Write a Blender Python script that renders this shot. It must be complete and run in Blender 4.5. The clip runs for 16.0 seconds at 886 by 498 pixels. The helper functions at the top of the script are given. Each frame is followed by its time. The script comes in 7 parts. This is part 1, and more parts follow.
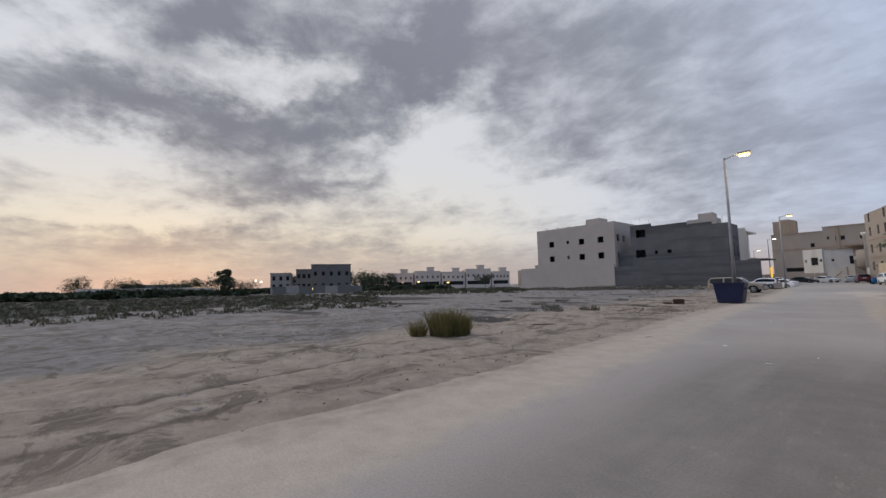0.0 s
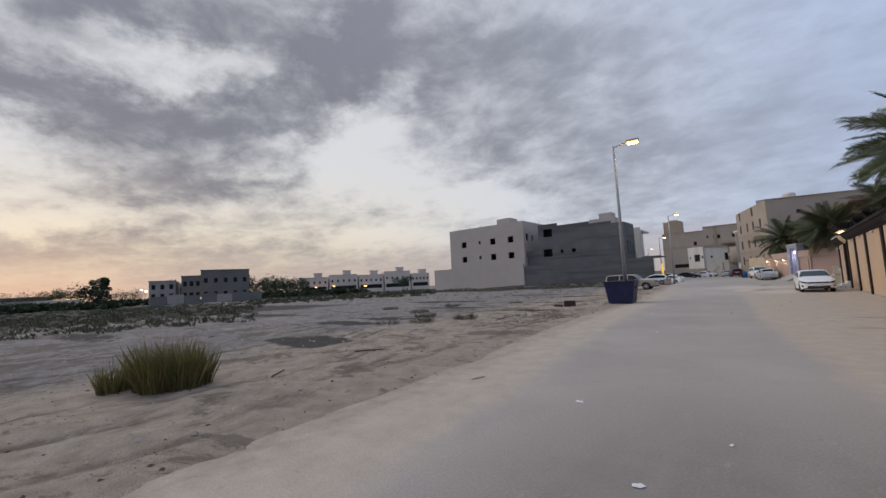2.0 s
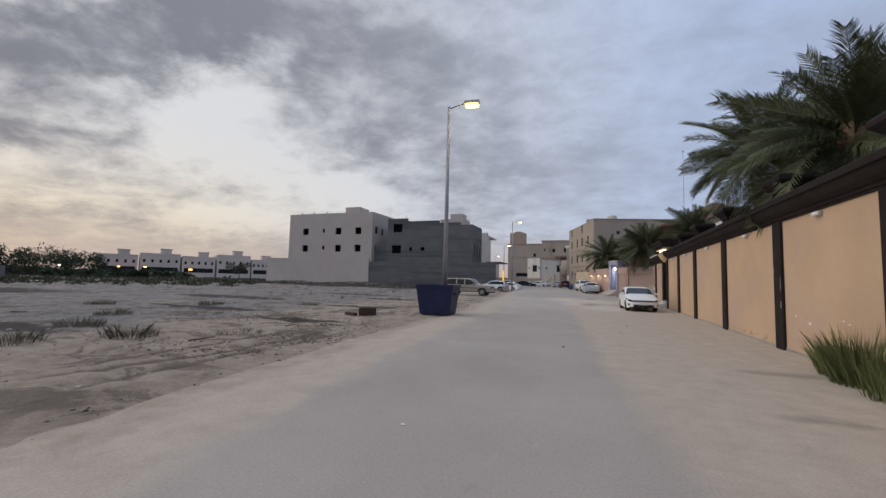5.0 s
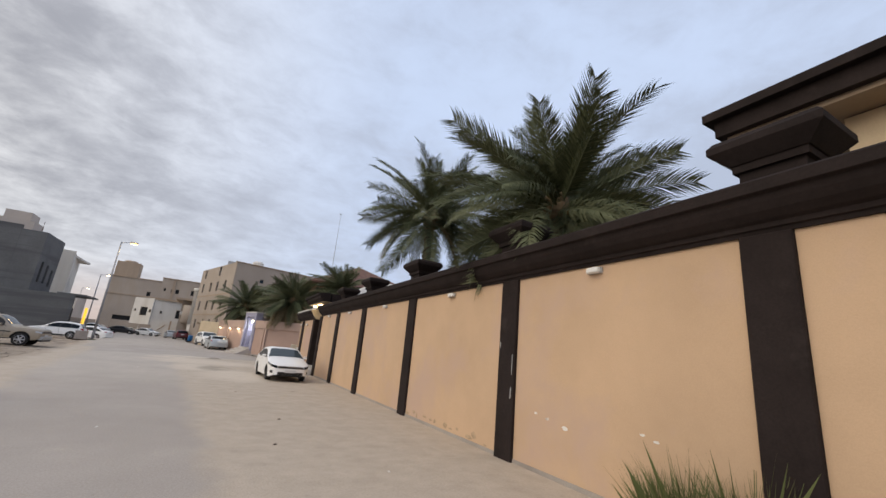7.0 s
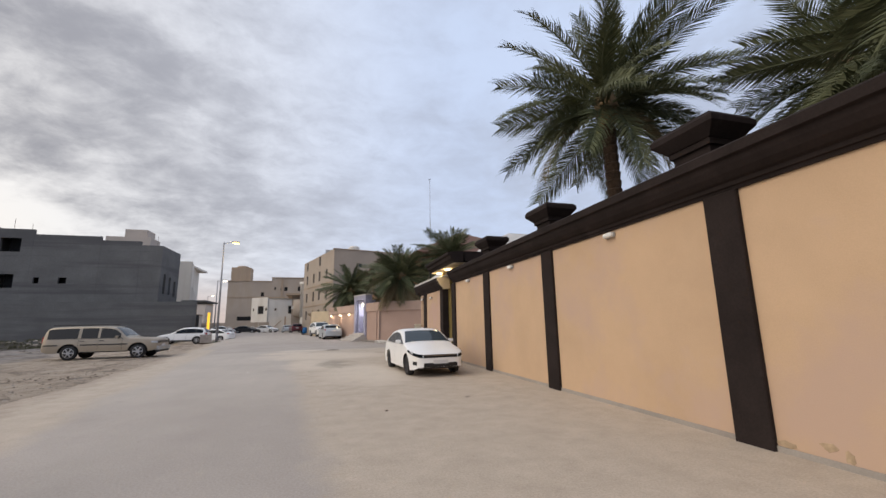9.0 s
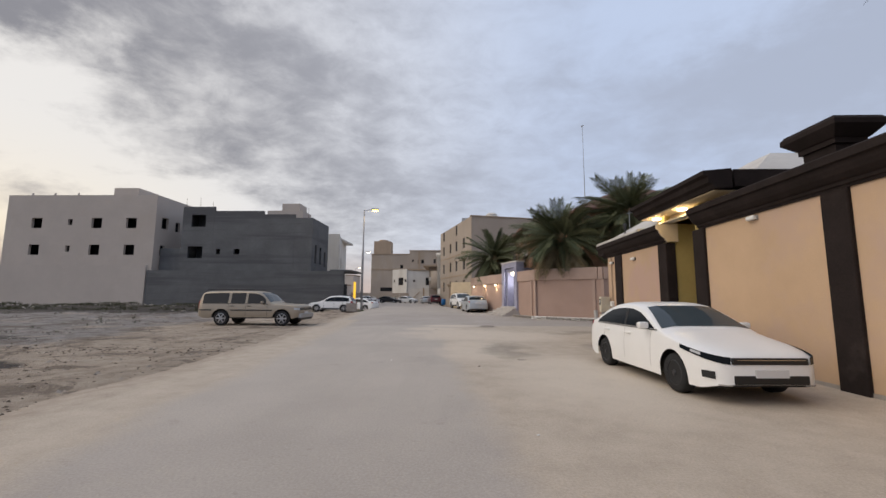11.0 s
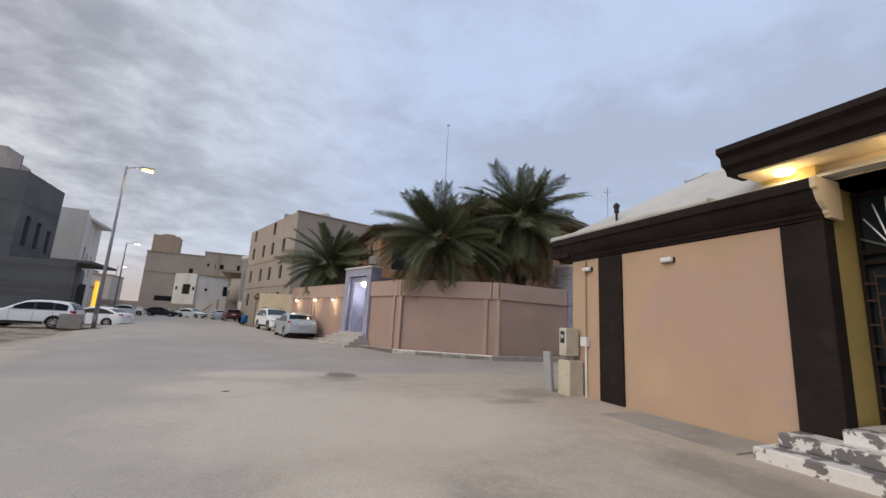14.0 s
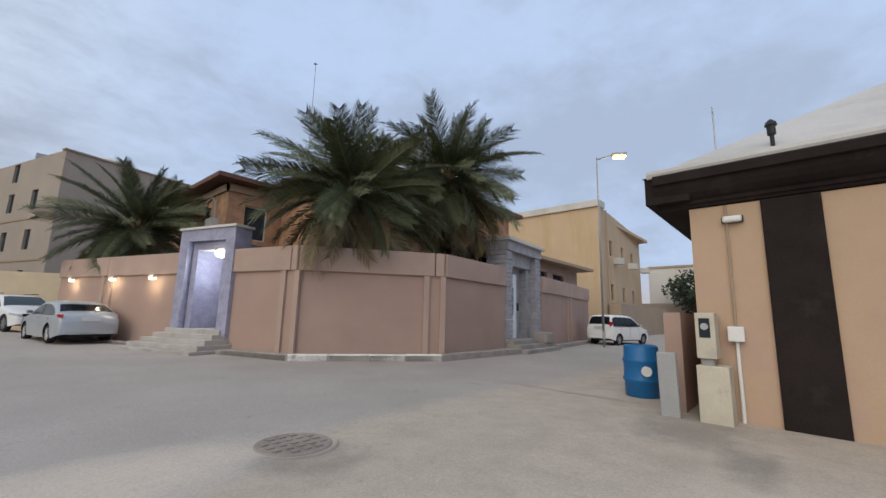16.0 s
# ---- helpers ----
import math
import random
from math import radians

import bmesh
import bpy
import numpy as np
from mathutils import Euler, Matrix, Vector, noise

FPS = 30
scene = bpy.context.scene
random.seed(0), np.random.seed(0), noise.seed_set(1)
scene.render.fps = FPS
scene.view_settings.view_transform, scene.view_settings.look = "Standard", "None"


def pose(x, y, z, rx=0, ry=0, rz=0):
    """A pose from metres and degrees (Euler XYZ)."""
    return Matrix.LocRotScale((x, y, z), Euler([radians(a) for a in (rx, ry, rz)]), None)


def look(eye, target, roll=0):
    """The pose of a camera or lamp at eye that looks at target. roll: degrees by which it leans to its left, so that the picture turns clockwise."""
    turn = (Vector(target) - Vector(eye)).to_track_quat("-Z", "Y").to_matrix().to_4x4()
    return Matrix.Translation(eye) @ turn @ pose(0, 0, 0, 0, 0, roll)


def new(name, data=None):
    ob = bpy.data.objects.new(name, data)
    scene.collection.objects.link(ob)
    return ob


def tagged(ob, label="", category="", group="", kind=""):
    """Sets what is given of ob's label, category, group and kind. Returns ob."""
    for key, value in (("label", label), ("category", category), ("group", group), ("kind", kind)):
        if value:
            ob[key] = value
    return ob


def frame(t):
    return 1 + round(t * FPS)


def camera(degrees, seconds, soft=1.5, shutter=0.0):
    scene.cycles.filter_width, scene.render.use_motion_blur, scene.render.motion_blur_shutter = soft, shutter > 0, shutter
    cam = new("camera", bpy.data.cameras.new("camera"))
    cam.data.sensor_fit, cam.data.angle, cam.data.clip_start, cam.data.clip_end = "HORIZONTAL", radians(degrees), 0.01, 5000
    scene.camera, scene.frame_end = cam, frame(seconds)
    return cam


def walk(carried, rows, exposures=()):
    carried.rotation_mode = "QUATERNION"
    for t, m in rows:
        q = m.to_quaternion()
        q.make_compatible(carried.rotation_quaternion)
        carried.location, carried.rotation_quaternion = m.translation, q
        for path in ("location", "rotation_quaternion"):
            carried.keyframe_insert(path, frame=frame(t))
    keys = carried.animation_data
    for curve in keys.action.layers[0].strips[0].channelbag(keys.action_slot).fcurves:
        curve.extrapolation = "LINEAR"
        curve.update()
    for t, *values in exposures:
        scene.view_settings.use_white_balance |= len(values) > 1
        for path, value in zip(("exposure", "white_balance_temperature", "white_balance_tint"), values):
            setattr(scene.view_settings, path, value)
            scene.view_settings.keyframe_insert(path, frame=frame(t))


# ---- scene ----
cam = camera(95.1, 16.0)
PATH = [
    (0, (3.127, 1.204, 1.643), (1.609, 2.494, 1.822), -1.3),
    (0.5, (2.777, 2.834, 1.687), (1.321, 4.194, 1.859), -2.0),
    (1, (2.48, 4.406, 1.727), (1.121, 5.864, 1.889), -2.7),
    (1.5, (2.32, 5.897, 1.756), (1.047, 7.429, 1.938), -3.4),
    (2, (2.12, 7.406, 1.72), (0.864, 8.953, 1.896), -2.9),
    (2.5, (1.825, 8.959, 1.721), (0.474, 10.42, 1.923), -2.1),
    (3, (1.577, 10.524, 1.745), (0.105, 11.86, 1.959), -1.2),
    (3.5, (1.36, 12.026, 1.733), (-0.25, 13.197, 1.926), -0.8),
    (4, (1.171, 13.522, 1.708), (-0.394, 14.761, 1.837), -0.2),
    (4.5, (1.176, 15.015, 1.679), (-0.015, 16.617, 1.803), 0.7),
    (5, (1.245, 16.51, 1.653), (0.563, 18.384, 1.802), 1.4),
    (7.5, (0.822, 25.06, 1.777), (1.937, 26.607, 2.381), 5.3),
    (8, (0.901, 26.831, 1.727), (2.13, 28.271, 2.371), 5.1),
    (8.5, (1.03, 28.93, 1.70), (2.062, 30.564, 2.212), 0.8),
    (9, (0.671, 30.739, 1.657), (1.225, 32.627, 2.015), -1.1),
    (9.5, (0.469, 32.503, 1.613), (0.645, 34.474, 1.899), -0.7),
    (10, (0.165, 33.972, 1.585), (0.102, 35.952, 1.855), 0.4),
    (12.5, (-0.642, 42.19, 1.479), (-0.696, 44.179, 1.674), 0.0),
    (13, (-0.712, 43.696, 1.474), (-0.644, 45.684, 1.678), 0.8),
    (13.5, (-0.828, 45.524, 1.47), (-0.422, 47.462, 1.749), 2.6),
    (14, (-0.864, 47.198, 1.533), (-0.074, 48.999, 1.898), 3.2),
    (14.5, (-0.822, 48.912, 1.528), (0.202, 50.579, 1.944), 3.2),
    (15, (-0.919, 50.655, 1.548), (0.226, 52.238, 1.977), 2.9),
    (15.5, (-1.043, 52.288, 1.5), (0.157, 53.838, 1.898), 2.3),
    (16, (-1.14, 54.127, 1.452), (0.344, 55.426, 1.784), 1.4),
]
walk(cam, [(t, look(*p)) for t, *p in PATH], [(0, -0.14, 6500, 10), (4.0, -0.14, 6500, 10), (4.5, -0.21, 6500, 10), (5.2, -0.05, 6600, 10), (7.4, 0.3, 7050, 9), (9.5, 0.28, 7050, 10), (10, 0.18, 7050, 10), (12.5, 0.07, 7050, 10), (13.5, 0.13, 6950, 10), (14.5, 0.12, 6600, 7), (16, 0.14, 6500, 6)])

# ---- world and light ----
world = bpy.data.worlds.new("world")
scene.world = world
world.use_nodes = True
wt = world.node_tree
wt.nodes.clear()


def wmath(op, a, b=None, c=None, clamp=False):
    n = wt.nodes.new("ShaderNodeMath")
    n.operation, n.use_clamp = op, clamp
    for i, v in enumerate((a, b, c)):
        if v is None:
            continue
        if isinstance(v, (int, float)):
            n.inputs[i].default_value = v
        else:
            wt.links.new(v, n.inputs[i])
    return n.outputs[0]


def wmix(fac, a, b):
    n = wt.nodes.new("ShaderNodeMix")
    n.data_type = "RGBA"
    for i, v in ((0, fac), (6, a), (7, b)):
        if isinstance(v, (int, float)):
            n.inputs[i].default_value = v
        elif isinstance(v, tuple):
            n.inputs[i].default_value = (*v, 1)
        else:
            wt.links.new(v, n.inputs[i])
    return n.outputs[2]


def wramp(v, lo, hi):
    n = wt.nodes.new("ShaderNodeMapRange")
    n.interpolation_type = "SMOOTHSTEP"
    wt.links.new(v, n.inputs[0])
    n.inputs[1].default_value, n.inputs[2].default_value = lo, hi
    return n.outputs[0]


tc = wt.nodes.new("ShaderNodeTexCoord")
sep = wt.nodes.new("ShaderNodeSeparateXYZ")
wt.links.new(tc.outputs["Generated"], sep.inputs[0])
dx, dy, dz = sep.outputs
up = wmath("ADD", wmath("MAXIMUM", dz, 0.0), 0.17)
comb = wt.nodes.new("ShaderNodeCombineXYZ")
px = wmath("DIVIDE", dx, up)
py = wmath("DIVIDE", dy, up)
wt.links.new(px, comb.inputs[0])
wt.links.new(py, comb.inputs[1])
plane = comb.outputs[0]


def wnoise(vec, scale, detail=6.0, rough=0.55, distort=0.0, shift=(0, 0, 0), stretch=(1, 1, 1), turn=0.0):
    m = wt.nodes.new("ShaderNodeMapping")
    m.inputs["Location"].default_value = shift
    m.inputs["Scale"].default_value = stretch
    m.inputs["Rotation"].default_value = (0, 0, radians(turn))
    wt.links.new(vec, m.inputs["Vector"])
    n = wt.nodes.new("ShaderNodeTexNoise")
    n.inputs["Scale"].default_value = scale
    n.inputs["Detail"].default_value = detail
    n.inputs["Roughness"].default_value = rough
    n.inputs["Distortion"].default_value = distort
    wt.links.new(m.outputs[0], n.inputs["Vector"])
    return n.outputs["Fac"]


# cloud banks by bearing and height in degrees: bearing, height, half length, half width, turn, weight
DARK_BANKS = [
    (84.3, 20.4, 15.0, 2.7, 3, 0.40),
    (78.6, 31.0, 6.8, 3.6, 14, 0.26),
    (54.4, 28.6, 12.2, 2.9, 36, 0.26),
    (42.0, 30.0, 18.0, 4.2, 0, 0.32),
    (18.0, 21.5, 21.0, 4.6, -5, 0.17),
    (13.0, 15.6, 15.0, 2.8, -13, 0.14),
    (67.0, 13.7, 9.4, 1.9, -2, 0.26),
    (76.7, 5.4, 19.0, 1.7, 1, 0.18),
    (-42.0, 21.0, 14.0, 5.5, -14, 0.30),
    (-76.0, 24.0, 16.0, 6.5, -11, 0.36),
    (-51.4, 25.2, 15.0, 2.2, -10, 0.12),
    (104.0, 33.0, 9.0, 4.0, 10, 0.20),
]
PALE_BANKS = [
    (71.6, 26.8, 11.0, 2.2, 4, -0.30),
    (96.0, 26.0, 6.0, 2.2, 22, -0.26),
    (92.6, 14.2, 8.0, 2.2, 0, -0.36),
    (51.3, 19.7, 10.8, 4.3, 28, -0.38),
    (89.0, 8.6, 11.7, 1.2, 5, -0.30),
    (49.0, 7.2, 12.0, 1.3, -1, -0.24),
    (40.0, 12.3, 12.0, 2.3, -8, -0.30),
    (5.4, 19.4, 5.8, 2.2, 7, -0.14),
    (0.0, 34.0, 10.0, 3.4, 0, -0.10),
    (-3.9, 24.8, 7.0, 1.2, -3, -0.16),
    (-32.5, 32.3, 13.5, 4.1, -5, -0.20),
    (-58.0, 37.0, 10.4, 3.7, -14, -0.20),
]
big = wnoise(plane, 1.15, 9.0, 0.58, 0.25, (3.1, 7.7, 0), (1, 1.15, 1), 30)
fine = wnoise(plane, 4.6, 9.0, 0.62, 0.35, (1.3, 2.2, 0), (1, 1.2, 1), 30)
lumps = wnoise(tc.outputs["Generated"], 9.0, 7.0, 0.60, 0.5, (4.4, 1.2, 0.6), (1, 1, 2.0))
dens = wmath("ADD", wmath("MULTIPLY", big, 0.70), wmath("MULTIPLY", fine, 0.52))
dens = wmath("ADD", dens, wmath("MULTIPLY", lumps, 0.52))
dens = wmath("ADD", dens, -0.355)
bearing = wmath("MULTIPLY", wmath("ARCTAN2", wmath("MULTIPLY", dx, -1.0), dy), 57.3)
height = wmath("MULTIPLY", wmath("ARCSINE", dz), 57.3)


def ragged(scale, shift):
    n = wnoise(tc.outputs["Generated"], scale, 7.0, 0.62, 0.0, shift, (1, 1, 1.6))
    return wmath("ADD", n, -0.5)


bearing = wmath("ADD", bearing, wmath("MULTIPLY", ragged(5.0, (7, 1, 3)), 26.0))
height = wmath("ADD", height, wmath("MULTIPLY", ragged(6.0, (2, 8, 5)), 13.0))
for az0, el0, hl, hw_, turn, wgt in DARK_BANKS + PALE_BANKS:
    c, s = math.cos(radians(turn)), math.sin(radians(turn))
    ox = wmath("MULTIPLY", wmath("ADD", bearing, -az0), -math.cos(radians(el0)))
    oy = wmath("ADD", height, -el0)
    a = wmath("DIVIDE", wmath("ADD", wmath("MULTIPLY", ox, c), wmath("MULTIPLY", oy, s)), hl * 1.1)
    b = wmath("DIVIDE", wmath("ADD", wmath("MULTIPLY", ox, -s), wmath("MULTIPLY", oy, c)), hw_ * 1.25)
    q = wmath("ADD", wmath("MULTIPLY", a, a), wmath("MULTIPLY", b, b))
    dens = wmath("ADD", dens, wmath("MULTIPLY", wmath("EXPONENT", wmath("MULTIPLY", q, -0.9)), wgt))
cover = wramp(wmath("ADD", dens, -0.03), 0.22, 0.84)
# how far towards the sunset, and how low
west = wmath("ADD", wmath("MULTIPLY", dx, -0.93), wmath("MULTIPLY", dy, 0.36))
west = wramp(west, -0.05, 1.0)
low = wmath("SUBTRACT", 1.0, wramp(dz, -0.02, 0.34))
sunset = wramp(wmath("ADD", wmath("MULTIPLY", dx, -0.995), wmath("MULTIPLY", dy, 0.10)), 0.45, 1.0)
glow = wmath("MULTIPLY", sunset, low)
vlow = wmath("SUBTRACT", 1.0, wramp(dz, 0.0, 0.14))
sky = wt.nodes.new("ShaderNodeTexSky")
sky.sky_type = "NISHITA"
sky.sun_disc = False
sky.sun_elevation, sky.sun_rotation = radians(3.0), radians(-85)
cover = wmath("MULTIPLY", cover, wmath("ADD", wmath("MULTIPLY", west, 0.42), 0.54))
cover = wmath("MULTIPLY", cover, wmath("SUBTRACT", 1.0, wmath("MULTIPLY", vlow, 0.45)))
clear = wmix(west, (0.47, 0.58, 0.82), (0.76, 0.77, 0.80))
clear = wmix(wmath("MULTIPLY", glow, 0.85), clear, (0.95, 0.79, 0.52))
clear = wmix(wmath("MULTIPLY", vlow, 0.9), clear, (0.52, 0.43, 0.41))
dark = wmix(west, (0.30, 0.335, 0.435), (0.205, 0.214, 0.262))
dark = wmix(wmath("MULTIPLY", glow, 0.45), dark, (0.42, 0.345, 0.34))
dark = wmix(wmath("MULTIPLY", vlow, 0.6), dark, (0.44, 0.385, 0.40))
tone = wmix(cover, clear, dark)
ground_dark = wramp(dz, -0.10, -0.01)
tone = wmix(ground_dark, (0.16, 0.14, 0.13), tone)
add = wt.nodes.new("ShaderNodeMix")
add.data_type, add.blend_type = "RGBA", "ADD"
add.inputs[0].default_value = 0.006
wt.links.new(tone, add.inputs[6])
wt.links.new(sky.outputs[0], add.inputs[7])
bg = wt.nodes.new("ShaderNodeBackground")
bg.inputs["Strength"].default_value = 1.0
wt.links.new(add.outputs[2], bg.inputs["Color"])
wo = wt.nodes.new("ShaderNodeOutputWorld")
wt.links.new(bg.outputs[0], wo.inputs[0])

sun = new("sun", bpy.data.lights.new("sun", "SUN"))
sun.data.energy, sun.data.angle, sun.data.color = 1.4, radians(60), (1.0, 0.91, 0.82)
sun.matrix_world = look((-30, -6, 24), (0, 0, 0))

# ---- materials ----
def mat(name, col, rough=0.85, metal=0.0, var=0.18, scale=1.2, fine=28.0, bump=0.15, stain=None, stain_scale=0.6,
        stain_at=(0.52, 0.72), streak=False, spec=0.4, space="world", banded=False):
    m = bpy.data.materials.new(name)
    m.use_nodes = True
    nt = m.node_tree
    b = nt.nodes["Principled BSDF"]
    b.inputs["Roughness"].default_value = rough
    b.inputs["Metallic"].default_value = metal
    b.inputs["Specular IOR Level"].default_value = spec
    if space == "world":
        pos = nt.nodes.new("ShaderNodeNewGeometry").outputs["Position"]
    else:
        pos = nt.nodes.new("ShaderNodeTexCoord").outputs["Object"]

    def noise_(sc, det, ro, stretch=(1, 1, 1)):
        mp = nt.nodes.new("ShaderNodeMapping")
        mp.inputs["Scale"].default_value = stretch
        nt.links.new(pos, mp.inputs["Vector"])
        n = nt.nodes.new("ShaderNodeTexNoise")
        n.inputs["Scale"].default_value, n.inputs["Detail"].default_value, n.inputs["Roughness"].default_value = sc, det, ro
        nt.links.new(mp.outputs[0], n.inputs["Vector"])
        return n.outputs["Fac"]

    def rng(v, a0, a1, b0, b1):
        n = nt.nodes.new("ShaderNodeMapRange")
        nt.links.new(v, n.inputs[0])
        for i, q in enumerate((a0, a1, b0, b1)):
            n.inputs[i + 1].default_value = q
        return n.outputs[0]

    def mixc(f, a, c, mode="MIX"):
        n = nt.nodes.new("ShaderNodeMix")
        n.data_type, n.blend_type = "RGBA", mode
        for i, v in ((0, f), (6, a), (7, c)):
            if isinstance(v, (int, float)):
                n.inputs[i].default_value = v
            elif isinstance(v, tuple):
                n.inputs[i].default_value = (*v, 1)
            else:
                nt.links.new(v, n.inputs[i])
        return n.outputs[2]

    n1 = noise_(scale, 5, 0.6)
    n2 = noise_(fine, 4, 0.6)
    c0 = tuple(max(0, c * (1 - var)) for c in col)
    c1 = tuple(min(1, c * (1 + var)) for c in col)
    c = mixc(rng(n1, 0.3, 0.7, 0, 1), c0, c1)
    v2 = rng(n2, 0.25, 0.75, 1 - var * 0.6, 1 + var * 0.6)
    vc = nt.nodes.new("ShaderNodeCombineColor")
    for i in range(3):
        nt.links.new(v2, vc.inputs[i])
    c = mixc(1.0, c, vc.outputs[0], "MULTIPLY")
    if stain:
        ns = noise_(stain_scale, 6, 0.62, (1, 1, 0.18) if streak else (0.12, 0.12, 2.2) if banded else (1, 1, 1))
        c = mixc(rng(ns, stain_at[0], stain_at[1], 0, 0.85), c, stain)
    nt.links.new(c, b.inputs["Base Color"])
    if bump:
        bn = nt.nodes.new("ShaderNodeBump")
        bn.inputs["Strength"].default_value = bump
        bn.inputs["Distance"].default_value = 0.02
        nt.links.new(n2, bn.inputs["Height"])
        nt.links.new(bn.outputs[0], b.inputs["Normal"])
    return m


def glowing(name, col, strength):
    m = bpy.data.materials.new(name)
    m.use_nodes = True
    b = m.node_tree.nodes["Principled BSDF"]
    b.inputs["Base Color"].default_value = (*col, 1)
    b.inputs["Emission Color"].default_value = (*col, 1)
    b.inputs["Emission Strength"].default_value = strength
    return m


def glassy(name, col, rough=0.06):
    m = bpy.data.materials.new(name)
    m.use_nodes = True
    b = m.node_tree.nodes["Principled BSDF"]
    b.inputs["Base Color"].default_value = (*col, 1)
    b.inputs["Roughness"].default_value = rough
    b.inputs["Specular IOR Level"].default_value = 0.16
    return m


M = {}
M["peach"] = mat("peach_plaster", (0.54, 0.38, 0.25), 0.9, var=0.07, scale=0.7, fine=60, bump=0.12, stain=(0.50, 0.36, 0.285), stain_scale=0.42, stain_at=(0.50, 0.66))
M["peachfaded"] = mat("faded_peach_plaster", (0.49, 0.347, 0.238), 0.9, var=0.08, scale=0.6, fine=60, bump=0.12, stain=(0.47, 0.325, 0.27), stain_scale=0.55, stain_at=(0.46, 0.60))
M["pinkplaster"] = mat("pink_plaster", (0.385, 0.268, 0.218), 0.9, var=0.08, scale=0.6, fine=50, bump=0.12, stain=(0.38, 0.27, 0.23), streak=True)
M["pinktrim"] = mat("pink_trim", (0.42, 0.305, 0.25), 0.9, var=0.08, scale=0.8, fine=50, bump=0.12)
M["brown"] = mat("brown_paint", (0.023, 0.017, 0.016), 0.85, spec=0.15, var=0.25, scale=1.5, fine=30, bump=0.15, stain=(0.045, 0.036, 0.033), stain_scale=1.8, stain_at=(0.6, 0.8))
M["yellowpaint"] = mat("yellow_paint", (0.46, 0.35, 0.13), 0.85, var=0.1)
M["cream"] = mat("cream_plaster", (0.62, 0.50, 0.34), 0.9, var=0.08)
M["slabroof"] = mat("grey_roof_screed", (0.52, 0.50, 0.47), 0.9, var=0.1, scale=0.7, stain=(0.40, 0.38, 0.36))
M["beigewall"] = mat("beige_render", (0.46, 0.405, 0.36), 0.92, var=0.06, scale=0.25, fine=9, bump=0.1, stain=(0.44, 0.38, 0.33), stain_scale=0.3)
M["block"] = mat("grey_blockwork", (0.128, 0.129, 0.130), 0.95, var=0.16, scale=0.4, fine=6, bump=0.3, stain=(0.090, 0.090, 0.093), stain_scale=0.5, stain_at=(0.48, 0.60), banded=True)
# near-black that stands in for the shade inside rooms and openings
M["dark"] = mat("unlit_opening_black", (0.012, 0.012, 0.013), 0.9, var=0.2, bump=0)
M["tan"] = mat("tan_render", (0.375, 0.315, 0.26), 0.92, var=0.07, scale=0.3, fine=8, stain=(0.36, 0.29, 0.22), stain_scale=0.3, streak=True)
M["tan2"] = mat("brown_render", (0.38, 0.29, 0.21), 0.92, var=0.08, scale=0.3, fine=8, stain=(0.31, 0.24, 0.18), stain_scale=0.3, streak=True)
M["offwhite"] = mat("offwhite_render", (0.62, 0.59, 0.54), 0.9, var=0.06, scale=0.3, fine=8, stain=(0.50, 0.46, 0.40), stain_scale=0.3, streak=True)
M["whitefar"] = mat("pale_render", (0.56, 0.49, 0.43), 0.9, var=0.08, scale=0.2, fine=3)
M["greyvilla"] = mat("pale_grey_render", (0.29, 0.27, 0.25), 0.9, var=0.12, scale=0.3, fine=3)
M["darkvilla"] = mat("dark_render", (0.145, 0.14, 0.135), 0.9, var=0.1, scale=0.2, fine=3)
M["yellowwall"] = mat("yellow_render", (0.58, 0.43, 0.28), 0.9, var=0.07, scale=0.3, fine=9, stain=(0.50, 0.36, 0.2), streak=True)
M["stone"] = mat("orange_stone", (0.40, 0.235, 0.14), 0.85, var=0.28, scale=2.5, fine=18, bump=0.4)
M["rooftile"] = mat("brown_roof_tile", (0.14, 0.07, 0.05), 0.8, var=0.25, scale=2.0, fine=14, bump=0.4)
M["greystone"] = mat("grey_stone_cladding", (0.37, 0.36, 0.375), 0.8, var=0.2, scale=3.0, fine=20, bump=0.3)
M["lavender"] = mat("lavender_marble", (0.33, 0.33, 0.43), 0.35, var=0.18, scale=2.6, fine=9, bump=0.03)
M["whitedoor"] = mat("white_door_paint", (0.80, 0.82, 0.83), 0.5, var=0.05, bump=0.02)
M["kerbwhite"] = mat("whitewashed_kerb", (0.78, 0.75, 0.70), 0.9, var=0.12, scale=3, stain=(0.33, 0.29, 0.26), stain_scale=2.2, stain_at=(0.55, 0.68))
M["kerb"] = mat("kerb_concrete", (0.33, 0.29, 0.26), 0.95, var=0.15, scale=3)
M["stepstone"] = mat("pale_step_stone", (0.43, 0.40, 0.37), 0.85, var=0.12, scale=1.5, stain=(0.30, 0.27, 0.245), stain_scale=1.3)
M["concrete"] = mat("concrete", (0.34, 0.31, 0.28), 0.95, var=0.14, scale=0.9, fine=30, stain=(0.24, 0.21, 0.19), stain_scale=0.8)
M["marble"] = mat("patched_marble", (0.72, 0.70, 0.68), 0.45, var=0.06, scale=2, stain=(0.07, 0.065, 0.07), stain_scale=2.4, stain_at=(0.53, 0.55), bump=0.03)
M["metalgrey"] = mat("galvanised_steel", (0.38, 0.39, 0.40), 0.45, 0.7, var=0.12, scale=1.0)
M["polepaint"] = mat("grey_pole_paint", (0.30, 0.30, 0.31), 0.55, 0.3, var=0.1)
M["beigebox"] = mat("beige_fibreglass", (0.55, 0.50, 0.40), 0.6, var=0.1, scale=3, stain=(0.30, 0.27, 0.23), stain_scale=2.5, stain_at=(0.62, 0.8))
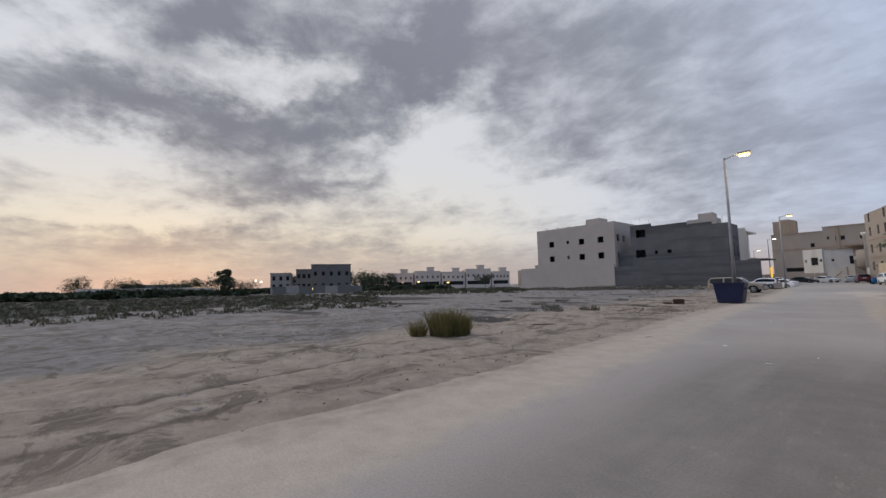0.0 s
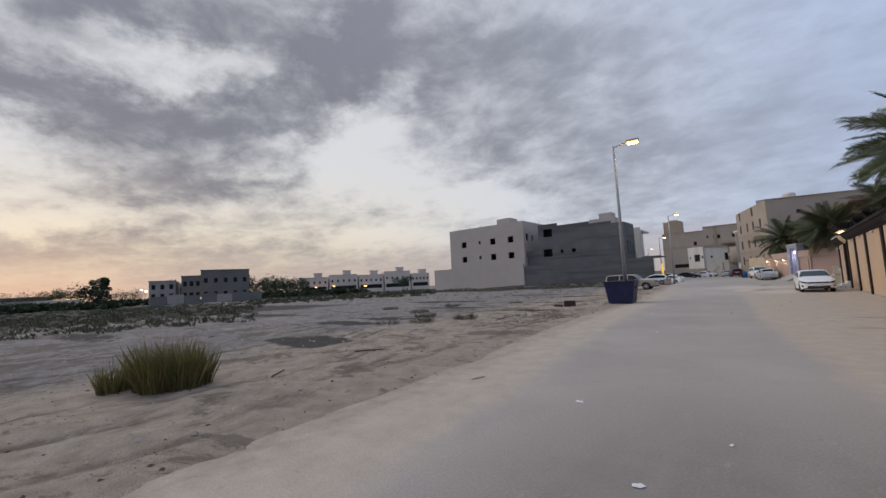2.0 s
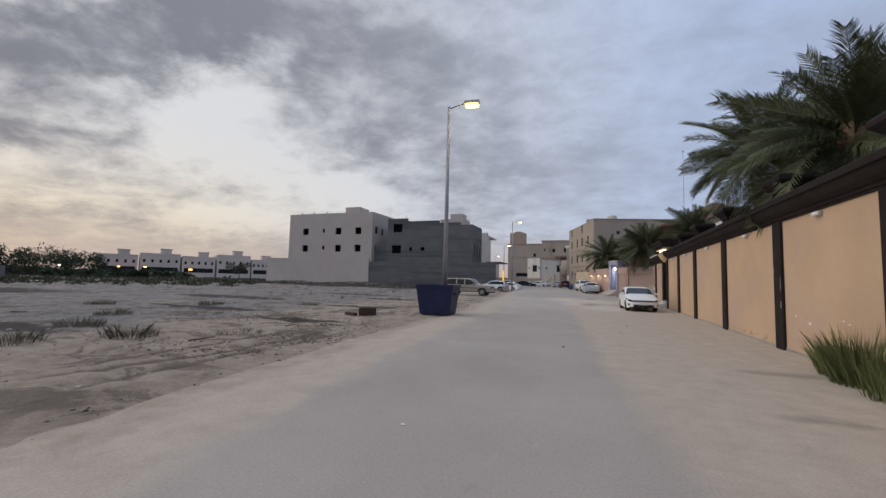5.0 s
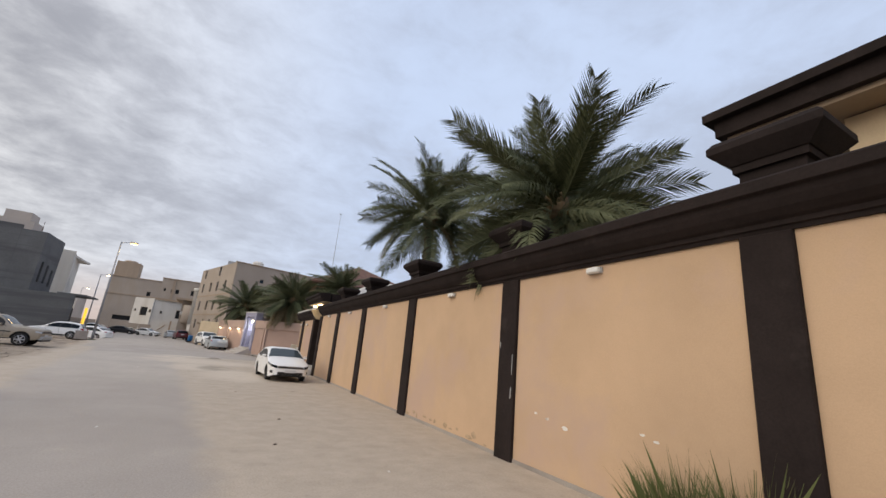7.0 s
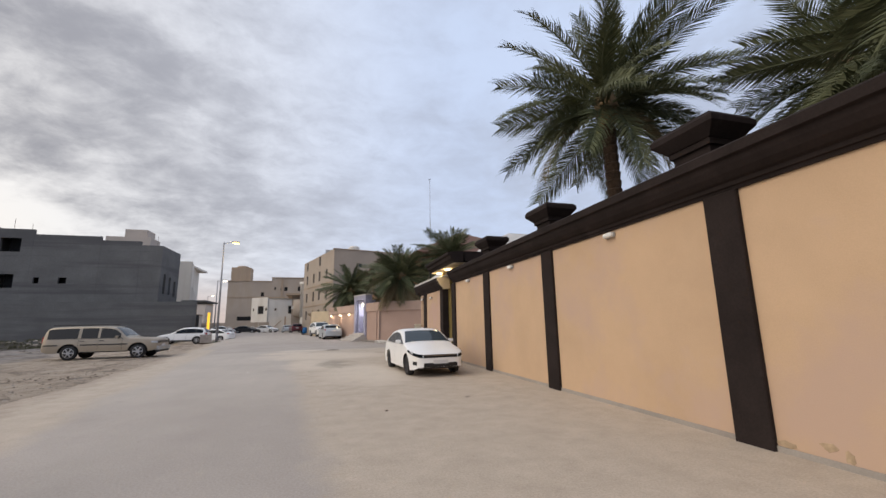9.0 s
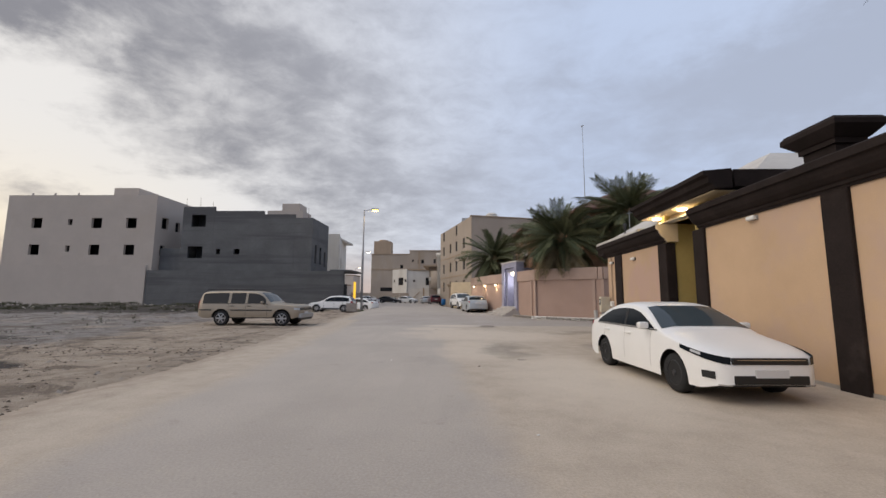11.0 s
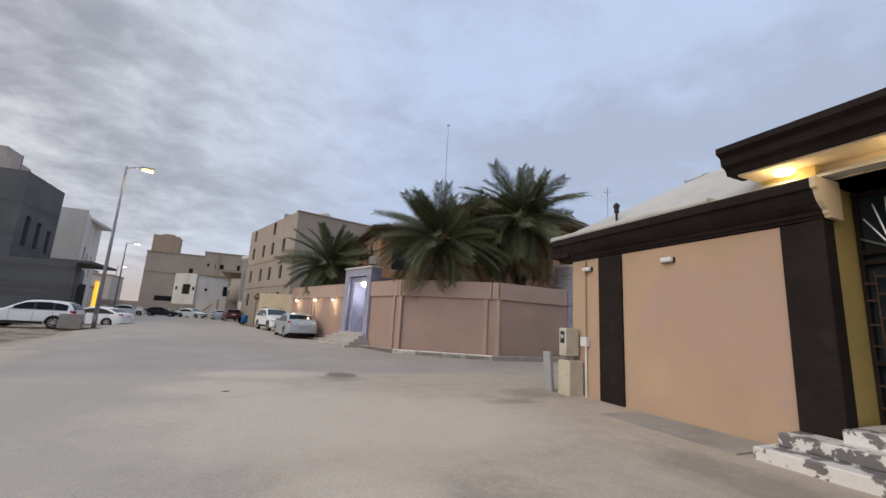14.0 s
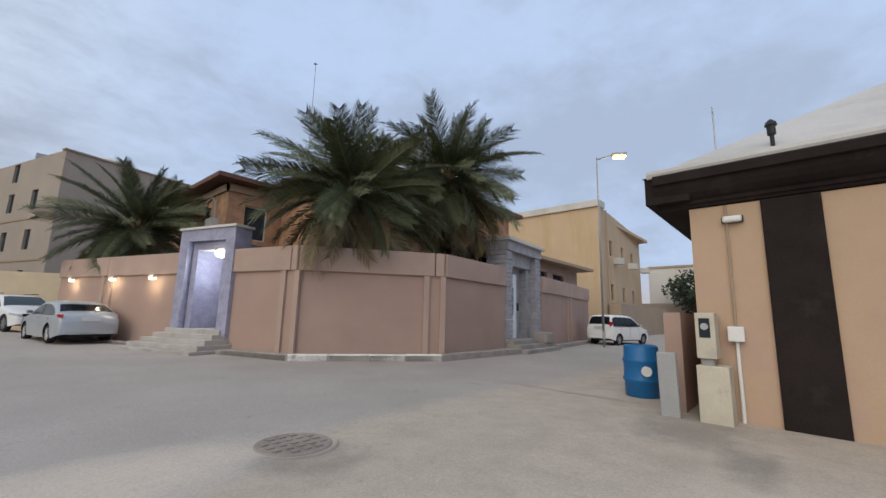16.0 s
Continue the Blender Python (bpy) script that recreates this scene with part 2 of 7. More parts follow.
M["greybox"] = mat("grey_panel", (0.38, 0.38, 0.38), 0.7, var=0.1)
M["whiteplastic"] = mat("white_plastic", (0.75, 0.75, 0.73), 0.4, var=0.04, bump=0.02)
M["blackplastic"] = mat("black_plastic", (0.015, 0.015, 0.016), 0.5, var=0.15, bump=0.03, space="object")
M["bin"] = mat("navy_steel", (0.010, 0.014, 0.055), 0.55, 0.1, var=0.25, scale=2, fine=20, bump=0.1, stain=(0.04, 0.04, 0.06), stain_scale=2.5, stain_at=(0.6, 0.75))
M["blueplastic"] = mat("blue_plastic", (0.012, 0.125, 0.32), 0.45, var=0.12, bump=0.05)
M["rust"] = mat("rusty_steel", (0.06, 0.035, 0.025), 0.85, var=0.3)
M["rubber"] = mat("tyre_rubber", (0.018, 0.018, 0.019), 0.85, var=0.15, bump=0.1, space="object")
M["alloy"] = mat("alloy_wheel", (0.45, 0.45, 0.46), 0.35, 0.8, var=0.08, bump=0.02, space="object")
M["steelrim"] = mat("dark_steel_wheel", (0.05, 0.05, 0.055), 0.5, 0.5, var=0.1, bump=0.02, space="object")
M["carglass"] = glassy("tinted_car_glass", (0.008, 0.011, 0.015), 0.12)
M["shield"] = glassy("windscreen_glass", (0.05, 0.065, 0.075), 0.04)
M["winglass"] = glassy("window_glass", (0.03, 0.04, 0.05), 0.1)
M["headlight"] = glassy("headlight_glass", (0.45, 0.47, 0.5), 0.1)
M["taillight"] = glassy("red_lamp_glass", (0.30, 0.015, 0.02), 0.15)
M["plate"] = mat("number_plate", (0.6, 0.6, 0.6), 0.5, var=0.03, bump=0, space="object")
M["chrome"] = mat("chrome", (0.6, 0.6, 0.62), 0.15, 1.0, var=0.03, bump=0, space="object")
for nm, c in (("white", (0.78, 0.78, 0.77)), ("beige", (0.32, 0.272, 0.212)), ("silver", (0.42, 0.45, 0.47)), ("maroon", (0.10, 0.012, 0.018)), ("black", (0.02, 0.02, 0.023))):
    M["paint_" + nm] = mat("car_paint_" + nm, c, 0.30, 0.25 if nm in ("silver", "beige") else 0.0, var=0.03, bump=0, space="object", spec=0.5)
M["trunk"] = mat("palm_bark", (0.075, 0.05, 0.035), 0.95, var=0.35, scale=4, fine=20, bump=0.8)
M["thatch"] = mat("dry_frond_stub", (0.20, 0.14, 0.08), 0.9, var=0.3, scale=5)
M["lampglow"] = glowing("warm_lamp", (1.0, 0.62, 0.17), 4.6)
M["lampwhite"] = glowing("white_lamp", (1.0, 0.88, 0.66), 4.4)
M["lampyellow"] = glowing("yellow_sign", (1.0, 0.58, 0.06), 0.9)
M["fargold"] = glowing("gold_lights", (1.0, 0.62, 0.18), 3.0)
M["farred"] = glowing("red_tail_lights", (1.0, 0.08, 0.04), 4.0)
M["tint"] = mat("tinted_glass", (0.010, 0.011, 0.013), 0.5, var=0.0)
M["peel"] = mat("peeled_render", (0.40, 0.30, 0.20), 0.95, var=0.25, scale=6)
M["tarpatch"] = mat("damp_sand", (0.27, 0.23, 0.195), 0.9, var=0.2, scale=3)


def leafy(name, a, b_, rough=0.6):
    m = bpy.data.materials.new(name)
    m.use_nodes = True
    nt = m.node_tree
    p = nt.nodes["Principled BSDF"]
    p.inputs["Roughness"].default_value = rough
    p.inputs["Specular IOR Level"].default_value = 0.15
    g = nt.nodes.new("ShaderNodeNewGeometry")
    o = nt.nodes.new("ShaderNodeObjectInfo")
    n = nt.nodes.new("ShaderNodeMix")
    n.data_type = "RGBA"
    ad = nt.nodes.new("ShaderNodeMath")
    ad.operation = "MULTIPLY_ADD"
    nt.links.new(o.outputs["Random"], ad.inputs[0])
    ad.inputs[1].default_value = 0.5
    ml = nt.nodes.new("ShaderNodeMath")
    ml.operation = "MULTIPLY"
    nt.links.new(g.outputs["Random Per Island"], ml.inputs[0])
    ml.inputs[1].default_value = 0.5
    nt.links.new(ml.outputs[0], ad.inputs[2])
    nt.links.new(ad.outputs[0], n.inputs[0])
    n.inputs[6].default_value, n.inputs[7].default_value = (*a, 1), (*b_, 1)
    nt.links.new(n.outputs[2], p.inputs["Base Color"])
    return m


M["frond"] = leafy("palm_leaf", (0.055, 0.070, 0.036), (0.175, 0.185, 0.105))
M["frondold"] = leafy("palm_leaf_old", (0.10, 0.088, 0.048), (0.27, 0.21, 0.125))
M["dryreed"] = leafy("dry_reed", (0.10, 0.095, 0.035), (0.34, 0.26, 0.10))
M["scrub"] = leafy("dark_scrub", (0.045, 0.047, 0.028), (0.115, 0.11, 0.065))
M["weed"] = leafy("green_weed", (0.05, 0.075, 0.025), (0.16, 0.17, 0.07))
M["tree"] = leafy("tree_leaf", (0.02, 0.03, 0.018), (0.06, 0.075, 0.04))
M["clod"] = leafy("dark_soil_clod", (0.06, 0.047, 0.036), (0.17, 0.13, 0.10), 0.95)
M["pebble"] = leafy("stone_grey", (0.20, 0.17, 0.14), (0.42, 0.37, 0.32), 0.95)


def surface(name, kind):
    m = bpy.data.materials.new(name)
    m.use_nodes = True
    nt = m.node_tree
    p = nt.nodes["Principled BSDF"]
    p.inputs["Roughness"].default_value = 0.93
    p.inputs["Specular IOR Level"].default_value = 0.25
    pos = nt.nodes.new("ShaderNodeNewGeometry").outputs["Position"]

    def nz(sc, det=6, ro=0.6, stretch=(1, 1, 1), turn=0, dist=0.0):
        mp = nt.nodes.new("ShaderNodeMapping")
        mp.inputs["Scale"].default_value = stretch
        mp.inputs["Rotation"].default_value = (0, 0, radians(turn))
        nt.links.new(pos, mp.inputs["Vector"])
        n = nt.nodes.new("ShaderNodeTexNoise")
        n.inputs["Scale"].default_value, n.inputs["Detail"].default_value = sc, det
        n.inputs["Roughness"].default_value, n.inputs["Distortion"].default_value = ro, dist
        nt.links.new(mp.outputs[0], n.inputs["Vector"])
        return n.outputs["Fac"]

    def rg(v, a0, a1, b0=0.0, b1=1.0):
        n = nt.nodes.new("ShaderNodeMapRange")
        nt.links.new(v, n.inputs[0])
        for i, q in enumerate((a0, a1, b0, b1)):
            n.inputs[i + 1].default_value = q
        return n.outputs[0]

    def mx(f, a, c):
        n = nt.nodes.new("ShaderNodeMix")
        n.data_type = "RGBA"
        for i, v in ((0, f), (6, a), (7, c)):
            if isinstance(v, tuple):
                n.inputs[i].default_value = (*v, 1)
            elif isinstance(v, float):
                n.inputs[i].default_value = v
            else:
                nt.links.new(v, n.inputs[i])
        return n.outputs[2]

    def mt(op, a, c):
        n = nt.nodes.new("ShaderNodeMath")
        n.operation = op
        for i, v in enumerate((a, c)):
            if isinstance(v, float):
                n.inputs[i].default_value = v
            else:
                nt.links.new(v, n.inputs[i])
        return n.outputs[0]

    f1, f2, f3 = nz(0.35, 6, 0.6), nz(2.2, 6, 0.65), nz(38, 3, 0.7)
    if kind == "road":
        at = nt.nodes.new("ShaderNodeAttribute")
        at.attribute_name = "asphalt"
        sand = mx(rg(f2, 0.3, 0.7), (0.405, 0.343, 0.277), (0.50, 0.428, 0.35))
        tar = mx(rg(f1, 0.3, 0.7), (0.338, 0.301, 0.268), (0.412, 0.368, 0.330))
        dusty = nt.nodes.new("ShaderNodeAttribute")
        dusty.attribute_name = "dusty"
        kd = mt("ADD", dusty.outputs["Fac"], mt("MULTIPLY", mt("SUBTRACT", nz(0.5, 7, 0.65), 0.5), 1.4))
        tar = mx(rg(kd, 0.1, 1.0, 0.0, 0.8), tar, (0.475, 0.425, 0.372))
        bare = nt.nodes.new("ShaderNodeAttribute")
        bare.attribute_name = "bare"
        kb = mt("ADD", bare.outputs["Fac"], mt("MULTIPLY", mt("SUBTRACT", f1, 0.5), 0.8))
        tar = mx(rg(kb, 0.2, 0.9), tar, mx(rg(f2, 0.3, 0.7), (0.195, 0.174, 0.155), (0.235, 0.210, 0.187)))
        streaks = nz(0.9, 5, 0.6, (1.0, 0.10, 1), -5)
        tar = mx(rg(streaks, 0.45, 0.75, 0.0, 0.55), tar, (0.37, 0.335, 0.295))
        k = mt("ADD", at.outputs["Fac"], mt("MULTIPLY", mt("SUBTRACT", nz(0.8, 6, 0.65), 0.5), 0.9))
        c = mx(rg(k, 0.28, 0.72), sand, tar)
        blown = nt.nodes.new("ShaderNodeAttribute")
        blown.attribute_name = "drift"
        kb2 = mt("ADD", blown.outputs["Fac"], mt("MULTIPLY", mt("SUBTRACT", nz(1.0, 8, 0.7), 0.5), 1.5))
        c = mx(rg(kb2, 0.2, 1.0, 0.0, 0.9), c, (0.56, 0.485, 0.40))
        wet = nt.nodes.new("ShaderNodeAttribute")
        wet.attribute_name = "damp"
        kw = mt("ADD", wet.outputs["Fac"], mt("MULTIPLY", mt("SUBTRACT", nz(1.6, 8, 0.72), 0.5), 1.8))
        c = mx(rg(kw, 0.35, 1.0, 0.0, 0.62), c, (0.23, 0.205, 0.17))
        dirt = nz(1.1, 7, 0.7)
        c = mx(rg(dirt, 0.63, 0.72, 0.0, 0.45), c, (0.25, 0.21, 0.18))
        grit = nz(7.0, 6, 0.75)
        c = mx(rg(grit, 0.60, 0.70, 0.0, 0.35), c, (0.22, 0.19, 0.165))
        c = mx(rg(nz(5.0, 6, 0.75, (1, 0.3, 1), 8), 0.60, 0.72, 0.0, 0.3), c, (0.52, 0.45, 0.37))
        verge = nt.nodes.new("ShaderNodeAttribute")
        verge.attribute_name = "verge"
        kv = mt("ADD", verge.outputs["Fac"], mt("MULTIPLY", mt("SUBTRACT", nz(1.4, 7, 0.68, (1, 0.5, 1), 10), 0.5), 1.5))
        c = mx(rg(kv, 0.30, 0.80, 0.0, 0.85), c, mx(rg(f2, 0.3, 0.7), (0.27, 0.218, 0.17), (0.43, 0.36, 0.29)))
    else:
        at = nt.nodes.new("ShaderNodeAttribute")
        at.attribute_name = "pale"
        sand = mx(rg(f2, 0.3, 0.7), (0.32, 0.258, 0.20), (0.50, 0.415, 0.33))
        salt = mx(rg(f2, 0.35, 0.65), (0.20, 0.18, 0.165), (0.32, 0.295, 0.275))
        k = mt("ADD", at.outputs["Fac"], mt("MULTIPLY", mt("SUBTRACT", nz(0.25, 6, 0.65), 0.5), 1.6))
        c = mx(rg(k, 0.35, 0.7), sand, salt)
        dirt = nz(0.55, 7, 0.68, (1, 0.45, 1), 25, 0.6)
        c = mx(rg(dirt, 0.53, 0.62, 0.0, 0.7), c, (0.145, 0.113, 0.09))
        rut = nt.nodes.new("ShaderNodeAttribute")
        rut.attribute_name = "rut"
        kr = mt("ADD", rut.outputs["Fac"], mt("MULTIPLY", mt("SUBTRACT", nz(2.4, 6, 0.7), 0.5), 1.1))
        c = mx(rg(kr, 0.35, 0.8, 0.0, 0.75), c, (0.125, 0.098, 0.076))
        c = mx(rg(nz(4.5, 6, 0.72), 0.58, 0.68, 0.0, 0.55), c, (0.14, 0.112, 0.09))
        trod = nt.nodes.new("ShaderNodeAttribute")
        trod.attribute_name = "trodden"
        kt = mt("ADD", trod.outputs["Fac"], mt("MULTIPLY", mt("SUBTRACT", nz(1.4, 7, 0.68, (1, 0.5, 1), 10), 0.5), 1.3))
        c = mx(rg(kt, 0.25, 0.9, 0.0, 0.8), c, mx(rg(f2, 0.3, 0.7), (0.31, 0.252, 0.197), (0.46, 0.385, 0.31)))
        crust = nz(0.7, 9, 0.72, (0.7, 1.0, 1), 12, 0.6)
        c = mx(rg(crust, 0.54, 0.585, 0.0, 0.7), c, (0.15, 0.118, 0.094))
        c = mx(rg(crust, 0.36, 0.42, 0.5, 0.0), c, (0.50, 0.43, 0.36))
        at2 = nt.nodes.new("ShaderNodeAttribute")
        at2.attribute_name = "damp"
        k2 = mt("ADD", at2.outputs["Fac"], mt("MULTIPLY", mt("SUBTRACT", nz(1.3, 6, 0.65), 0.5), 0.8))
        c = mx(rg(k2, 0.45, 0.62), c, (0.075, 0.065, 0.058))
    sp = rg(f3, 0.3, 0.7, 0.86, 1.12)
    mul = nt.nodes.new("ShaderNodeMix")
    mul.data_type, mul.blend_type = "RGBA", "MULTIPLY"
    mul.inputs[0].default_value = 1.0
    nt.links.new(c, mul.inputs[6])
    cc = nt.nodes.new("ShaderNodeCombineColor")
    for i in range(3):
        nt.links.new(sp, cc.inputs[i])
    nt.links.new(cc.outputs[0], mul.inputs[7])
    nt.links.new(mul.outputs[2], p.inputs["Base Color"])
    bn = nt.nodes.new("ShaderNodeBump")
    bn.inputs["Strength"].default_value = 0.16 if kind == "road" else 0.9
    bn.inputs["Distance"].default_value = 0.02 if kind == "road" else 0.06
    nt.links.new(mt("ADD", f3, mt("MULTIPLY", nz(6, 5, 0.7), 1.5)), bn.inputs["Height"])
    nt.links.new(bn.outputs[0], p.inputs["Normal"])
    return m


M["road"] = surface("sandy_asphalt", "road")
M["lot"] = surface("salty_sand", "lot")

# ---- building helpers ----
def part(name, bm, material, parent=None, label="", smooth=False):
    me = bpy.data.meshes.new(name)
    bm.normal_update()
    bm.to_mesh(me)
    bm.free()
    me.materials.append(material)
    if smooth:
        me.shade_smooth()
    ob = new(name, me)
    if parent is not None:
        ob.parent = parent
    if label:
        ob["label"] = label
    return ob


def share(ob, parent, m=None):
    c = ob.copy()
    scene.collection.objects.link(c)
    c.parent = parent
    if m is not None:
        c.matrix_basis = m
    return c


def thing(name, m, label, category, group="", kind=""):
    e = new(name)
    e.matrix_basis = m
    e.empty_display_size = 0.2
    return tagged(e, label, category, group, kind)


def box(bm, x0, y0, z0, x1, y1, z1, taper=0.0):
    cx, cy = (x0 + x1) / 2, (y0 + y1) / 2
    vs = []
    for z, k in ((z0, 1.0), (z1, 1.0 - taper)):
        for x, y in ((x0, y0), (x1, y0), (x1, y1), (x0, y1)):
            vs.append(bm.verts.new((cx + (x - cx) * k, cy + (y - cy) * k, z)))
    for f in ((3, 2, 1, 0), (4, 5, 6, 7), (0, 1, 5, 4), (1, 2, 6, 5), (2, 3, 7, 6), (3, 0, 4, 7)):
        bm.faces.new([vs[i] for i in f])
    return bm


def boxes(*bs):
    bm = bmesh.new()
    for b in bs:
        box(bm, *b)
    return bm


def bevelled(x0, y0, z0, x1, y1, z1, r=0.02, seg=2):
    bm = boxes((x0, y0, z0, x1, y1, z1))
    bmesh.ops.bevel(bm, geom=list(bm.edges), offset=r, segments=seg, affect="EDGES", profile=0.6)
    return bm


def tube(bm, p, q, r0, r1=None, n=10, caps=True):
    p, q = Vector(p), Vector(q)
    r1 = r0 if r1 is None else r1
    ax = (q - p).normalized()
    sd = ax.orthogonal().normalized()
    od = ax.cross(sd)
    rings = []
    for c, r in ((p, r0), (q, r1)):
        rings.append([bm.verts.new(c + (sd * math.cos(i * math.tau / n) + od * math.sin(i * math.tau / n)) * r) for i in range(n)])
    for i in range(n):
        bm.faces.new((rings[0][i], rings[0][(i + 1) % n], rings[1][(i + 1) % n], rings[1][i]))
    if caps:
        bm.faces.new(rings[0][::-1])
        bm.faces.new(rings[1])
    return bm


def lathe(bm, prof, n=20, c=(0, 0, 0)):
    rings = []
    for r, z in prof:
        rings.append([bm.verts.new((c[0] + r * math.cos(i * math.tau / n), c[1] + r * math.sin(i * math.tau / n), c[2] + z)) for i in range(n)])
    for a, b in zip(rings, rings[1:]):
        for i in range(n):
            bm.faces.new((a[i], a[(i + 1) % n], b[(i + 1) % n], b[i]))
    bm.faces.new(rings[0][::-1])
    bm.faces.new(rings[-1])
    return bm


def prism(bm, pts, z0, z1):
    lo = [bm.verts.new((x, y, z0)) for x, y in pts]
    hi = [bm.verts.new((x, y, z1)) for x, y in pts]
    n = len(pts)
    for i in range(n):
        bm.faces.new((lo[i], lo[(i + 1) % n], hi[(i + 1) % n], hi[i]))
    bm.faces.new(hi)
    bm.faces.new(lo[::-1])
    return bm


def sweep(bm, prof, y0, y1, xf):
    """A moulding: profile of (out, z), run along y in front of the line xf(y), towards -x."""
    rings = []
    for y in (y0, y1):
        rings.append([bm.verts.new((xf(y) - o, y, z)) for o, z in prof])
    n = len(prof)
    for i in range(n):
        bm.faces.new((rings[0][i], rings[0][(i + 1) % n], rings[1][(i + 1) % n], rings[1][i]))
    bm.faces.new(rings[0][::-1])
    bm.faces.new(rings[1])
    bmesh.ops.recalc_face_normals(bm, faces=list(bm.faces))
    return bm


def holed(length, height, thick, holes):
    """A wall from (0,0,0) along +x, its face at y=0, its back at y=thick, with openings (u0, z0, u1, z1)."""
    bm = bmesh.new()
    us = sorted({0.0, length, *(h[0] for h in holes), *(h[2] for h in holes)})
    zs = sorted({0.0, height, *(h[1] for h in holes), *(h[3] for h in holes)})
    vs = {}

    def v(u, y, z):
        k = (round(u, 4), y, round(z, 4))
        if k not in vs:
            vs[k] = bm.verts.new(k)
        return vs[k]

    def solid(i, j):
        if not (0 <= i < len(us) - 1 and 0 <= j < len(zs) - 1):
            return False
        u, z = (us[i] + us[i + 1]) / 2, (zs[j] + zs[j + 1]) / 2
        return not any(h[0] < u < h[2] and h[1] < z < h[3] for h in holes)

    for i in range(len(us) - 1):
        for j in range(len(zs) - 1):
            if not solid(i, j):
                continue
            a, b, c, d = us[i], us[i + 1], zs[j], zs[j + 1]
            bm.faces.new((v(a, 0, c), v(b, 0, c), v(b, 0, d), v(a, 0, d)))
            bm.faces.new((v(b, thick, c), v(a, thick, c), v(a, thick, d), v(b, thick, d)))
            if not solid(i - 1, j):
                bm.faces.new((v(a, thick, c), v(a, 0, c), v(a, 0, d), v(a, thick, d)))
            if not solid(i + 1, j):
                bm.faces.new((v(b, 0, c), v(b, thick, c), v(b, thick, d), v(b, 0, d)))
            if not solid(i, j - 1):
                bm.faces.new((v(a, thick, c), v(b, thick, c), v(b, 0, c), v(a, 0, c)))
            if not solid(i, j + 1):
                bm.faces.new((v(a, 0, d), v(b, 0, d), v(b, thick, d), v(a, thick, d)))
    return bm


def house_wall(parent, name, p, q, z0, height, thick, holes, material, glass=None, frame_mat=None):
    """A holed wall from plan point p to q, outside on the right of p->q seen from above; windows sit in the openings."""
    p, q = Vector(p), Vector(q)
    d_ = (q - p).normalized() * 0.006
    p, q = p + d_, q - d_
    ln = (q - p).length
    turn = math.degrees(math.atan2(q.y - p.y, q.x - p.x))
    w = part(name, holed(ln, height, thick, holes), material, parent)
    w.matrix_basis = pose(p.x, p.y, z0, 0, 0, turn)
    for u0, a, u1, b in holes:
        if glass is None:
            continue
        fr = part("window", boxes((u0, thick * 0.55, a, u1, thick * 0.55 + 0.03, b)), glass, w)
        if frame_mat is not None:
            t = 0.06
            part("window_frame", boxes((u0, thick * .5, a, u0 + t, thick * .55 + .06, b), (u1 - t, thick * .5, a, u1, thick * .55 + .06, b),
                                       (u0 + t, thick * .5, a, u1 - t, thick * .55 + .06, a + t), (u0 + t, thick * .5, b - t, u1 - t, thick * .55 + .06, b)), frame_mat, fr)
    return w


def interp(tab, y):
    for (a, b), (c, d) in zip(tab, tab[1:]):
        if y <= c:
            return b + (d - b) * max(0.0, (y - a)) / (c - a)
    return tab[-1][1]


def smooth01(v):
    v = min(1.0, max(0.0, v))
    return v * v * (3 - 2 * v)


# ---- ground ----
LEFT = [(-60, 1.0), (0.9, -1.8), (7.7, -2.5), (13.3, -3.0), (20, -4.0), (26.6, -4.8), (38.9, -5.4), (43.2, -6.2), (57.7, -7.7), (73.9, -9.8), (85, -12.5), (120, -21.0), (180, -36.0)]
RIGHT = [(-60, 7.0), (15.2, 3.0), (20, 2.25), (25.9, 1.5), (37.6, 0.6), (45.6, -0.2), (50.7, -0.7), (57.0, -1.2), (59.5, 4.0), (62, 8.0), (63.0, 6.5), (65.0, 4.8), (80, 2.5), (120, -6.0), (180, -20)]
EDGE = [(-60, 6.6), (55.4, 6.6), (62.8, 8.6), (63.0, 8.4), (65.0, 5.0), (80, 1.0), (92, -2.2), (120, -4.0), (180, -12)]


def rise(x, y):
    """The street climbs a little past the gate."""
    return min(0.36, 0.011 * max(0.0, y - 50)) * smooth01((x - interp(LEFT, y) + 0.5) / 5)


def wx(y):
    return 6.12 + 0.0115 * (y - 30)


def lump(x, y, cx, cy, rx, ry):
    return math.exp(-(((x - cx) / rx) ** 2 + ((y - cy) / ry) ** 2))


# wheel ruts across the lot: distance from the road's edge, swing, wave length, shift
RUTS = [(1.3, 0.5, 17, 0), (2.9, 0.5, 17, 0.3), (5.2, 1.3, 23, 4), (6.8, 1.3, 23, 4.4), (9.5, 2.4, 31, 9), (11.0, 2.4, 31, 9.5), (3.8, 2.2, 40, 2)]


def rut(x, y):
    d = interp(LEFT, y) - x
    if d < 0.2 or d > 16 or y > 75:
        return 0.0
    v = 0.0
    for off, swing, wave, shift in RUTS:
        q = (d - off - swing * math.sin((y + shift) * math.tau / wave)) / 0.17
        if abs(q) < 3:
            v = max(v, math.exp(-q * q))
    return v * smooth01(0.5 + 2.2 * noise.noise(Vector((x * 0.2, y * 0.2, 12))))


